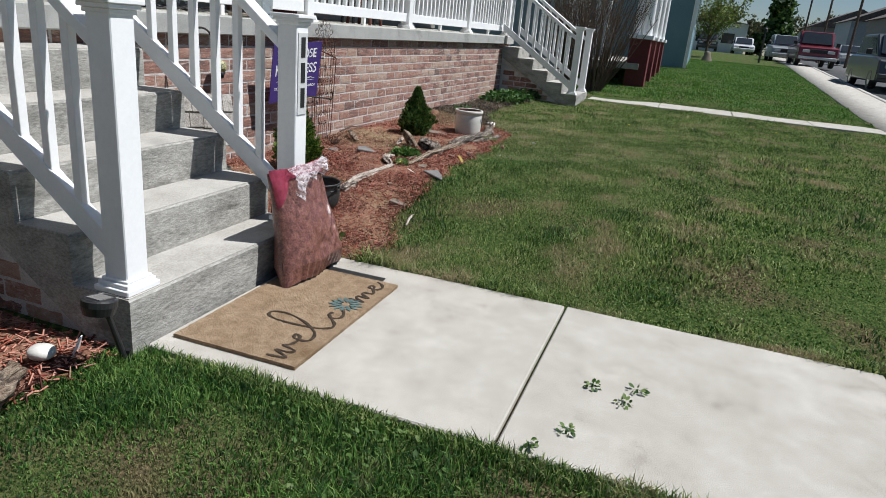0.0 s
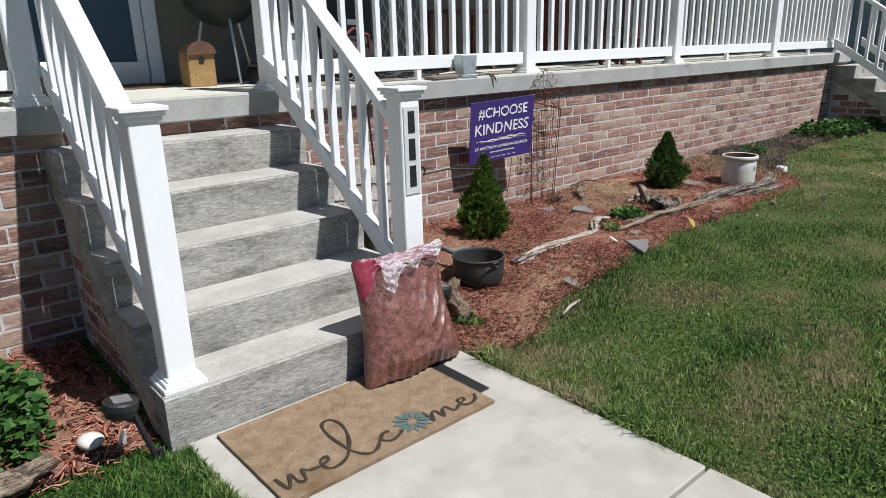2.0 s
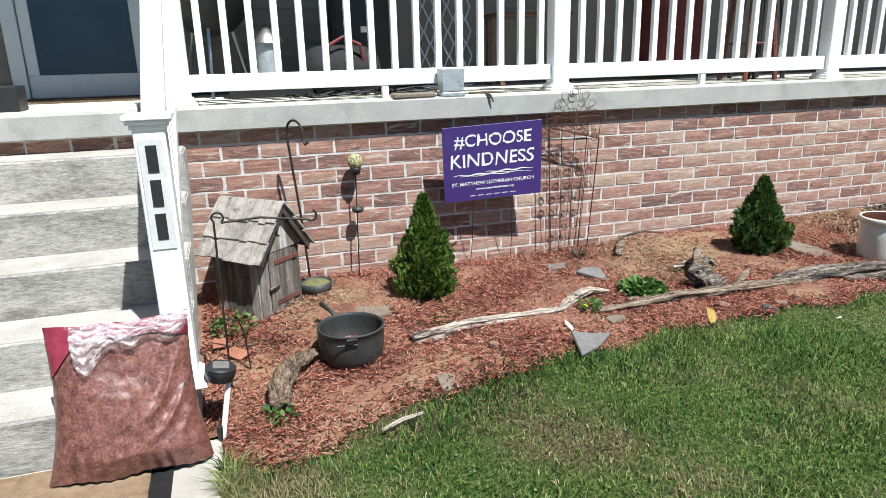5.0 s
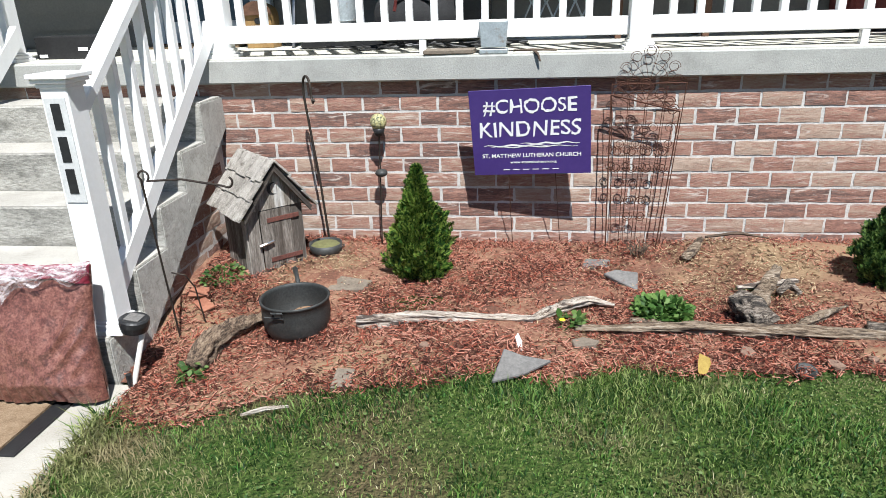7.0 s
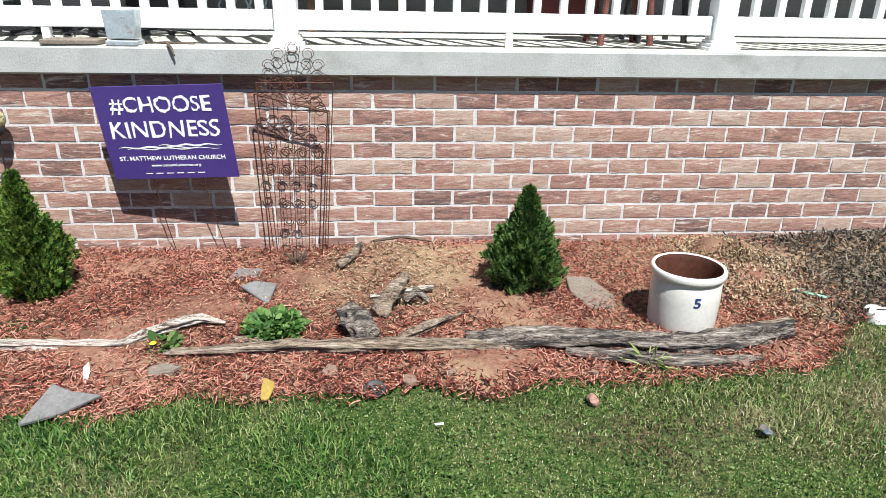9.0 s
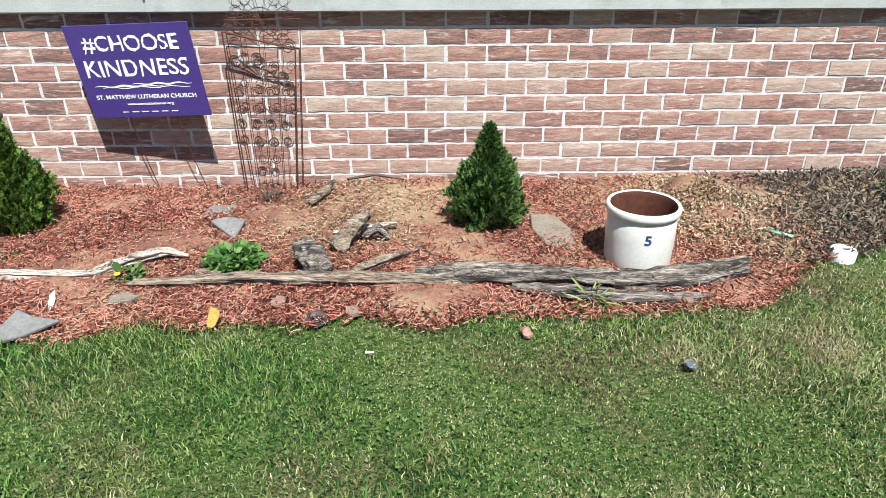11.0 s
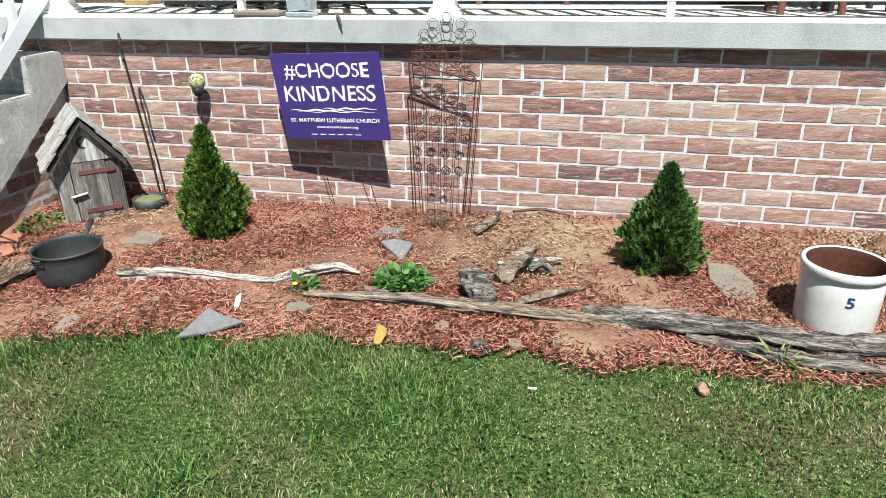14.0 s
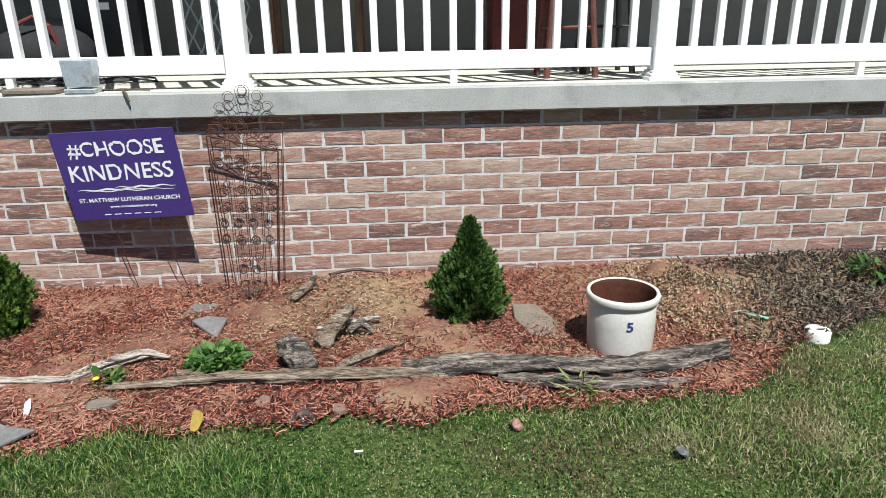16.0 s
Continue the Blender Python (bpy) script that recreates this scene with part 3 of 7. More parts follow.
tagged(blades("edge_grass", 5200, -2.735, -2.66, -5.5, -1.55, 0.075, 0.0045, M["grass"], 0.9, 6), "longer grass along the edge of the walk", "grass")
tagged(blades("edge_grass", 5200, -4.08, -3.995, -5.0, -1.5, 0.055, 0.0042, M["grass"], 0.7, 7), "longer grass along the edge of the walk", "grass")


def small_leaves(name, n, x0, x1, y0, y1, size, material, seed, where, label, category, lift=0.026):
    """Rounded leaves lying at all tilts just over the ground."""
    r = np.random.default_rng(seed)
    x, y = r.uniform(x0, x1, n), r.uniform(y0, y1, n)
    ok = where(x, y)
    x, y = x[ok], y[ok]
    n = len(x)
    z = ground_z(x, y) + r.uniform(0.004, lift, n)
    nrm = r.normal(0, 0.8, (n, 3)) + [0, -0.1, 1]
    nrm /= np.linalg.norm(nrm, axis=1, keepdims=True)
    u = np.cross(nrm, r.normal(0, 1, (n, 3)))
    u /= np.linalg.norm(u, axis=1, keepdims=True)
    w = np.cross(nrm, u)
    s = size * r.uniform(0.55, 1.3, n)[:, None]
    c = np.stack([x, y, z], -1)
    ring = [c + s * (u * math.cos(k * math.pi / 3) * 1.15 + w * math.sin(k * math.pi / 3) * 0.8) + (nrm * s * 0.18 if k in (1, 2, 4, 5) else 0) for k in range(6)]
    v = np.stack(ring, 1).reshape(-1, 3)
    i = np.arange(n)[:, None] * 6
    f = np.concatenate([i + [0, 1, 2], i + [0, 2, 3], i + [0, 3, 4], i + [0, 4, 5]], 0)
    return tagged(mesh_from_arrays(name, v, f, material), label, category, kind="stuff")


small_leaves("lawn_weeds", 20000, -2.7, 3.6, -3.5, -1.2, 0.0048, M["clover"], 31, lambda x, y: ~in_bed(x, y) & ~on_walk(x, y, 0.02) & (wobble(x, y, 1.9, 33) > -0.1),
             "small round-leaved green weeds in the lawn", "weeds")
small_leaves("lawn_weeds", 4500, -6.4, -4.02, -3.2, -1.3, 0.009, M["clover"], 32, lambda x, y: ~in_bed(x, y) & (wobble(x, y, 1.9, 34) > 0.1), "small round-leaved green weeds in the lawn", "weeds")

# soil sheet of the beds
M["bed_soil"] = mat("bed_soil", [(0.085, 0.038, 0.025), (0.19, 0.085, 0.053), (0.29, 0.175, 0.11)], 7, 0.95, 1.0, 60, stain=(0.26, 0.175, 0.10), stain_scale=1.4, stain_at=(0.48, 0.62), depth=0.02)


def bed_sheet(name, x0, x1, label):
    nx, ny = int((x1 - x0) / 0.04), 44
    xs = np.linspace(x0, x1, nx)
    lo = np.where(xs < -2.73, -1.33, edge_y(xs) + 0.035) if x0 > -4 else -1.25 - 0.35 * np.clip(-4.6 - xs, 0, 1)
    t = np.linspace(0, 1, ny)
    X = np.repeat(xs[None], ny, 0)
    Y = lo[None] + (0.002 - lo[None]) * t[:, None]
    rim = np.minimum(1, np.minimum(t, 1 - t) * 12)[:, None]
    Z = ground_z(X, Y) + 0.006 + rim * (0.012 + 0.014 * wobble(X, Y, 7, 41) + 0.006 * wobble(X, Y, 25, 42))
    if x0 > -4:
        Z += 0.11 * np.exp(-((X - 1.52) / 0.26) ** 2 - ((Y + 0.42) / 0.3) ** 2) * (1 + 0.3 * wobble(X, Y, 16, 43)) + 0.05 * np.exp(-((X + 0.05) / 0.35) ** 2 - ((Y + 0.18) / 0.14) ** 2)
        Z += 0.06 * np.exp(-((X - 2.5) / 0.5) ** 2 - ((Y + 0.15) / 0.2) ** 2)
    k = np.arange(nx * ny).reshape(ny, nx)
    q = np.stack([k[:-1, :-1], k[:-1, 1:], k[1:, 1:], k[1:, :-1]], -1).reshape(-1, 4)
    ob = mesh_from_arrays(name, np.stack([X, Y, Z], -1).reshape(-1, 3), q, M["bed_soil"])
    ob.data.polygons.foreach_set("use_smooth", [True] * len(q))
    return tagged(ob, label, "flower bed", kind="structure")


def bed_z(x, y):
    z = ground_z(x, y) + 0.016
    z = z + 0.11 * np.exp(-((x - 1.52) / 0.26) ** 2 - ((y + 0.42) / 0.3) ** 2) + 0.05 * np.exp(-((x + 0.05) / 0.35) ** 2 - ((y + 0.18) / 0.14) ** 2)
    return z + 0.06 * np.exp(-((x - 2.5) / 0.5) ** 2 - ((y + 0.15) / 0.2) ** 2)


bed_sheet("bed_ground", -2.868, 5.4, "brown soil of the flower bed along the wall")
bed_sheet("bed_ground", -6.2, -4.07, "brown soil of the small bed beside the steps")


def chips(name, n, x0, x1, y0, y1, length, width, material, seed, weight, label, category, tilt=0.35, lift=0.02):
    """Splinters of wood: three-sided, tapered, lying at all angles."""
    r = np.random.default_rng(seed)
    x, y = r.uniform(x0, x1, n), r.uniform(y0, y1, n)
    ok = in_bed(x, y + r.uniform(0, 0.07, n) * r.random(n)) & ~on_walk(x, y) & (y < -0.004) & ((x < STAIR_X0 - 0.01) | (x > STAIR_X1 + 0.005)) & (r.random(n) < weight(x, y))
    x, y = x[ok], y[ok]
    n = len(x)
    z = bed_z(x, y) + r.uniform(0.0, lift, n)
    az, el = r.uniform(0, 6.28, n), r.normal(0, tilt, n)
    d = np.stack([np.cos(az) * np.cos(el), np.sin(az) * np.cos(el), np.sin(el)], -1)
    s = np.stack([-np.sin(az), np.cos(az), 0 * az], -1)
    u = np.cross(d, s)
    L, W = (length * r.uniform(0.35, 1.4, n))[:, None], (width * r.uniform(0.5, 1.5, n))[:, None]
    c = np.stack([x, y, z], -1)
    v = []
    for e, k in ((-0.5, 1.0), (0.5, 0.6)):
        for ca, cb in ((-0.5, 0.0), (0.5, 0.0), (0.0, -0.35)):
            v.append(c + d * L * e + s * W * ca * k - u * W * cb * k)
    v = np.stack(v, 1).reshape(-1, 3)
    i = np.arange(n)[:, None] * 6
    f = np.concatenate([i + [0, 3, 4, 1], i + [1, 4, 5, 2], i + [2, 5, 3, 0]], 0)
    return tagged(mesh_from_arrays(name, v, f, material), label, category, kind="stuff")


def bare(x, y):
    """Where the bed is bare tan soil: round the trellis and beside the birdhouse."""
    a = np.exp(-((x + 0.15) / 0.55) ** 2 - ((y + 0.35) / 0.42) ** 2) + 0.8 * np.exp(-((x + 2.15) / 0.3) ** 2 - ((y + 0.5) / 0.25) ** 2) + np.exp(-((x - 1.55) / 0.3) ** 2 - ((y + 0.5) / 0.4) ** 2)
    return np.clip(a * 1.35 + 0.3 * wobble(x, y, 5, 51), 0, 1)


red = lambda x, y: np.clip(1.1 - bare(x, y), 0.06, 1) * (x < 1.95)
chips("mulch", 62000, -2.87, 2.0, -1.8, 0, 0.027, 0.0050, M["mulch"], 61, red, "red-brown shredded wood mulch over the bed", "mulch")
chips("mulch_fines", 44000, -2.87, 2.0, -1.8, 0, 0.017, 0.0045, M["mulch"], 66, red, "fine red-brown mulch shreds between the chips", "mulch", 0.3, 0.012)
chips("mulch", 7000, -6.0, -4.07, -1.7, 0, 0.045, 0.009, M["mulch"], 62, lambda x, y: np.ones_like(x), "red-brown shredded wood mulch beside the steps", "mulch")
chips("straw", 34000, -2.8, 2.0, -1.5, 0, 0.018, 0.0055, M["straw"], 63, bare, "tan straw and soil crumbs on the bare bed", "straw")
chips("leaf_litter", 26000, 1.5, 5.4, -1.0, 0, 0.030, 0.009, M["litter"], 64, lambda x, y: np.clip((x - 1.55) * 1.6, 0, 1), "dark leaf litter against the wall", "leaves", 0.6, 0.035)
chips("clods", 16000, 1.2, 2.0, -1.0, -0.05, 0.012, 0.010, M["straw"], 65, lambda x, y: np.exp(-((x - 1.55) / 0.25) ** 2 - ((y + 0.5) / 0.3) ** 2), "tan crumbs of dug earth in a small heap", "earth", 0.8, 0.03)


# ---- things of the bed ----
M["purple"] = mat("purple_print", [(0.050, 0.028, 0.155), (0.060, 0.035, 0.175)], 3, 0.45, 0.0, 40)
M["white_print"] = mat("white_print", [(0.78, 0.78, 0.78), (0.82, 0.82, 0.82)], 5, 0.5, 0.0, 40)
M["wire"] = mat("dark_wire", [(0.02, 0.017, 0.015), (0.06, 0.045, 0.035)], 40, 0.6, 0.2, 200, metal=0.5)
M["rust_wire"] = mat("rusty_wire", [(0.05, 0.02, 0.013), (0.12, 0.05, 0.03)], 40, 0.8, 0.2, 200, metal=0.3)
M["grey_wood"] = mat("weathered_wood", [(0.075, 0.062, 0.052), (0.19, 0.165, 0.142), (0.34, 0.31, 0.275)], 12, 0.9, 1.0, 60, stretch=(3, 3, 0.3), space="obj", stain=(0.055, 0.042, 0.033), stain_scale=4, stain_at=(0.5, 0.66), depth=0.006, rand=0.2)
M["gable_wood"] = mat("gable_wood", [(0.10, 0.085, 0.07), (0.25, 0.22, 0.185), (0.44, 0.41, 0.37)], 12, 0.9, 0.9, 60, stretch=(3, 3, 0.3), space="obj", stain=(0.55, 0.53, 0.50), stain_scale=6, stain_at=(0.55, 0.66))
M["dark_wood"] = mat("dark_wood", [(0.03, 0.025, 0.021), (0.085, 0.07, 0.058)], 12, 0.9, 0.6, 60, stretch=(0.5, 3, 3), space="obj")
M["shake"] = mat("shake_wood", [(0.15, 0.135, 0.118), (0.30, 0.275, 0.245), (0.44, 0.41, 0.37)], 9, 0.9, 1.0, 70, stretch=(0.5, 3, 3), space="obj", depth=0.008, rand=0.09, stain=(0.10, 0.085, 0.07), stain_scale=7, stain_at=(0.57, 0.68))
M["driftwood"] = mat("driftwood", [(0.035, 0.024, 0.016), (0.17, 0.12, 0.08), (0.30, 0.235, 0.17), (0.46, 0.39, 0.31)], 12, 0.9, 1.0, 55, stops=[0.40, 0.46, 0.54, 0.62], stretch=(0.45, 3.5, 3.5), stain=(0.06, 0.043, 0.032), stain_scale=8, stain_at=(0.54, 0.62), depth=0.02)
M["pale_driftwood"] = mat("pale_driftwood", [(0.10, 0.07, 0.05), (0.36, 0.29, 0.23), (0.56, 0.49, 0.42), (0.66, 0.60, 0.53)], 12, 0.9, 1.0, 55, stops=[0.39, 0.45, 0.54, 0.62], stretch=(0.45, 3.5, 3.5), stain=(0.08, 0.06, 0.05), stain_scale=9, stain_at=(0.54, 0.61), depth=0.02)
M["dark_log"] = mat("dark_log", [(0.022, 0.018, 0.015), (0.10, 0.08, 0.065), (0.25, 0.205, 0.165), (0.46, 0.41, 0.35)], 11, 0.9, 1.0, 50, stops=[0.41, 0.47, 0.54, 0.62], stretch=(0.4, 3.5, 3.5), stain=(0.03, 0.026, 0.023), stain_scale=6, stain_at=(0.52, 0.6), depth=0.025)
M["brown_log"] = mat("brown_log", [(0.035, 0.024, 0.017), (0.12, 0.08, 0.055), (0.24, 0.17, 0.115), (0.36, 0.28, 0.20)], 14, 0.9, 1.0, 50, stops=[0.41, 0.47, 0.54, 0.62], stretch=(3.0, 0.5, 3.0), depth=0.025)
M["iron"] = mat("cast_iron", [(0.030, 0.032, 0.031), (0.060, 0.062, 0.060)], 9, 0.55, 0.25, 120, metal=0.35, stain=(0.10, 0.10, 0.095), stain_scale=4, stain_at=(0.55, 0.8))
M["slate"] = mat("slate_stone", [(0.11, 0.105, 0.10), (0.19, 0.18, 0.17)], 12, 0.85, 0.6, 80)
M["sandstone"] = mat("sandstone", [(0.13, 0.105, 0.08), (0.22, 0.18, 0.14)], 14, 0.9, 0.6, 90)
M["clay"] = mat("pink_clay", [(0.24, 0.12, 0.09), (0.38, 0.22, 0.17)], 30, 0.9, 0.8, 120)
M["pebble"] = mat("pebble", [(0.15, 0.09, 0.065), (0.25, 0.165, 0.12)], 30, 0.9, 0.8, 120)
M["stoneware"] = mat("stoneware_glaze", [(0.50, 0.475, 0.42), (0.60, 0.575, 0.52)], 6, 0.28, 0.06, 60, stain=(0.36, 0.30, 0.22), stain_scale=5, stain_at=(0.62, 0.8), spec=0.5)
M["brown_glaze"] = mat("brown_glaze", [(0.055, 0.022, 0.014), (0.10, 0.04, 0.025)], 6, 0.25, 0.1, 40)
M["ink_blue"] = mat("ink_blue", [(0.02, 0.035, 0.12), (0.03, 0.05, 0.15)], 9, 0.4, 0.0, 60)
M["cedar"] = leaf_material("cedar_foliage", [(0.014, 0.045, 0.008), (0.04, 0.105, 0.014), (0.10, 0.19, 0.026), (0.21, 0.28, 0.05)], 0.25, 0.95)
M["cedar_dark"] = leaf_material("cedar_foliage_dark", [(0.010, 0.032, 0.008), (0.028, 0.075, 0.016), (0.065, 0.135, 0.03), (0.13, 0.20, 0.045)], 0.25, 0.95)
M["green_leaf"] = leaf_material("herb_leaf", [(0.022, 0.065, 0.012), (0.045, 0.11, 0.022), (0.09, 0.17, 0.04)], 0.25, 0.7)
M["herb_green"] = leaf_material("herb_green", [(0.035, 0.09, 0.016), (0.075, 0.155, 0.03), (0.14, 0.23, 0.06)], 0.3, 0.8)
M["moss"] = mat("dry_moss", [(0.09, 0.085, 0.035), (0.19, 0.19, 0.08)], 30, 1.0, 1.0, 150, depth=0.01)
M["bark"] = mat("bark", [(0.06, 0.042, 0.03), (0.15, 0.11, 0.08)], 20, 0.95, 0.8, 70)
M["black_plastic"] = mat("black_plastic", [(0.012, 0.012, 0.013), (0.025, 0.025, 0.026)], 8, 0.4, 0.05, 60)
M["steel"] = mat("brushed_steel", [(0.5, 0.5, 0.5), (0.62, 0.62, 0.61)], 15, 0.3, 0.05, 90, metal=1.0)
M["white_plastic"] = mat("white_plastic", [(0.62, 0.60, 0.55), (0.72, 0.70, 0.65)], 8, 0.5, 0.1, 60)
M["rust"] = mat("rusty_iron", [(0.075, 0.028, 0.022), (0.16, 0.06, 0.045)], 14, 0.85, 0.3, 80)
M["terracotta"] = mat("terracotta", [(0.20, 0.075, 0.045), (0.30, 0.13, 0.08)], 10, 0.9, 0.3, 80)


def text_mesh(words, width, height, material, parent, m, name="lettering", label="", shear=0.0, bold=0.0, rough=0.0):
    """Words in the built-in font, scaled to a box, lying in the local xz plane and facing -y."""
    cu = bpy.data.curves.new("letters", "FONT")
    cu.body, cu.shear, cu.offset, cu.extrude = words, shear, bold, 0.002
    ob = bpy.data.objects.new("letters", cu)
    scene.collection.objects.link(ob)
    me = bpy.data.meshes.new_from_object(ob.evaluated_get(bpy.context.evaluated_depsgraph_get()))
    bpy.data.objects.remove(ob)
    bpy.data.curves.remove(cu)
    co = np.empty(len(me.vertices) * 3, np.float32)
    me.vertices.foreach_get("co", co)
    co = co.reshape(-1, 3)
    lo, hi = co.min(0), co.max(0)
    s = (width / (hi[0] - lo[0]), height / (hi[1] - lo[1]))
    out = np.stack([(co[:, 0] - (lo[0] + hi[0]) / 2) * s[0], -co[:, 2] * 0.25, (co[:, 1] - lo[1]) * s[1]], -1)
    if rough:
        for p in out:
            q = Vector((p[0], 0, p[2]))
            for k, (f, g) in enumerate(((14, 1.0), (90, 0.55))):
                p[0] += rough * g * noise.noise(q * f + Vector((3, 1 + k, 0)))
                p[2] += rough * g * noise.noise(q * f + Vector((0, 7 + k, 5)))
    me.vertices.foreach_set("co", out.ravel())
    me.materials.clear()
    me.materials.append(material)
    o = tagged(new(name, me), label)
    o.parent, o.matrix_basis = parent, m
    return o


T = Matrix.Translation

# yard sign on wire legs
sign = thing("yard_sign", "purple yard sign with white lettering on wire legs", "sign", pose(-1.118, -0.150, 0.440, 8, -2.6, -5.5))
W2, SH = 0.298, 0.447
part("panel", box(-W2, -0.003, 0, W2, 0.003, SH, 0.001), M["purple"], sign)
text_mesh("#CHOOSE", 0.465, 0.080, M["white_print"], sign, T((0.0, -0.0042, 0.318)), label="white brushed lettering", shear=0.06, bold=0.007, rough=0.009)
text_mesh("KINDNESS", 0.505, 0.080, M["white_print"], sign, T((-0.005, -0.0042, 0.205)), label="white brushed lettering", shear=0.06, bold=0.007, rough=0.009)
stroke = bmesh.new()
for (x0, x1, z0, h) in ((-0.24, 0.10, 0.157, 0.009), (-0.05, 0.245, 0.166, 0.008), (-0.20, 0.235, 0.150, 0.004)):
    n = 14
    lo = [stroke.verts.new((x0 + (x1 - x0) * i / n, -0.0045, z0 + 0.004 * math.sin(i * 1.3) - h / 2 * math.sin(math.pi * (i + 0.5) / (n + 1)))) for i in range(n + 1)]
    up = [stroke.verts.new((v.co.x, -0.0045, v.co.z + h * math.sin(math.pi * (i + 0.5) / (n + 1)) + 0.001)) for i, v in enumerate(lo)]
    for i in range(n):
        stroke.faces.new((lo[i], lo[i + 1], up[i + 1], up[i]))
part("brush_stroke", stroke, M["white_print"], sign)
text_mesh("ST. MATTHEW LUTHERAN CHURCH", 0.50, 0.021, M["white_print"], sign, T((0.0, -0.0042, 0.094)), bold=0.01)
text_mesh("www.stmattlutheran.org", 0.235, 0.017, M["white_print"], sign, T((0.01, -0.0042, 0.058)), bold=0.01)
for i in range(6):
    part("small_print_bar", box(-0.145 + i * 0.05, -0.0045, 0.026, -0.112 + i * 0.05, -0.0035, 0.0295), M["white_print"], sign)
for x in (-0.12, 0.12):
    part("wire_leg", tube([(x * 0.9, 0.006, 0.3), (x, 0.006, 0.0), (x * 1.05, 0.03, -0.25), (x * 1.1, 0.075, -0.47)], 0.0022, 6), M["rust_wire"], sign)

# metal trellis with scrolls, two leaves of wire
trellis = thing("trellis", "rusty wire trellis with scrolls and a fan top", "trellis", pose(-0.580, -0.112, 0.02, 0.3, 0, -1.5))


def trellis_leaf(y, bar, foot, fan, rows, thick):
    """One wire leaf: uprights from foot to the bar (left end, right end), a fan of scrolls over the bar, pairs of scrolls lower down."""
    (xa, za), (xb, zb) = bar
    for k in range(5):
        q = k / 4
        x1, z1 = xa + (xb - xa) * q, za + (zb - za) * q
        part("rod", tube([(foot[0] + (foot[1] - foot[0]) * q, y, -0.12), (x1, y, z1)], thick if k in (0, 4) else thick * 0.55, 5), M["rust_wire"], trellis)
    part("crossbar", tube([(xa, y, za), (xb, y, zb)], thick * 1.25, 6), M["rust_wire"], trellis)
    cx, cz = (xa + xb) / 2, (za + zb) / 2
    rx, rz = fan
    tilt = (zb - za) / (xb - xa)
    for k in range(8):
        a = radians(5 + 170 * k / 7)
        c, q = math.cos(a), math.sin(a)
        hub = (cx + 0.02 * c, y, cz + 0.02 * q)
        tip = (cx + rx * c, y, cz + rz * q + tilt * rx * c)
        part("fan_rod", tube([hub, tip], thick * 0.55, 5), M["rust_wire"], trellis)
        h = -1 if k < 4 else 1
        n = 18
        curl = [(tip[0] + h * 0.030 - h * 0.030 * (1 - 0.5 * i / n) * math.cos(1.35 * 6.283 * i / n), y, tip[2] + 0.030 * (1 - 0.5 * i / n) * math.sin(1.35 * 6.283 * i / n)) for i in range(n + 1)]
        part("fan_scroll", tube(curl, thick * 0.6, 5), M["rust_wire"], trellis)
    inner = [(cx + 0.55 * rx * math.cos(a), y, cz + 0.62 * rz * math.sin(a) + tilt * 0.55 * rx * math.cos(a)) for a in np.linspace(0.05, 3.09, 16)]
    part("fan_arc", tube(inner, thick * 0.55, 5), M["rust_wire"], trellis)
    for z, wide in rows:
        u = (z - 0.0) / cz
        m_ = (foot[0] + foot[1]) / 2 * (1 - u) + cx * u
        w = ((foot[1] - foot[0]) * (1 - u) + (xb - xa) * u) / 4
        for h in (-1, 1):
            for up in (-1, 1):
                for c0 in ((0.5, 1.5) if wide else (0.5,)):
                    flip = h if c0 < 1 else -h
                    x0 = m_ + h * w * c0
                    r, n = 0.027, 20
                    pts = [(x0 - flip * r * (1 - 0.6 * i / n) * math.cos(1.5 * 6.283 * i / n), y, z + up * (0.042 + r * (1 - 0.6 * i / n) * math.sin(1.5 * 6.283 * i / n))) for i in range(n + 1)]
                    part("scroll", tube(pts, thick * 0.7, 5), M["rust_wire"], trellis)


trellis_leaf(0.0, ((-0.155, 0.812), (0.182, 0.728)), (-0.137, 0.112), (0.165, 0.085), ((0.225, False), (0.485, True)), 0.0036)
trellis_leaf(0.036, ((-0.150, 0.858), (0.210, 0.862)), (-0.105, 0.135), (0.165, 0.160), ((0.60, True),), 0.0025)


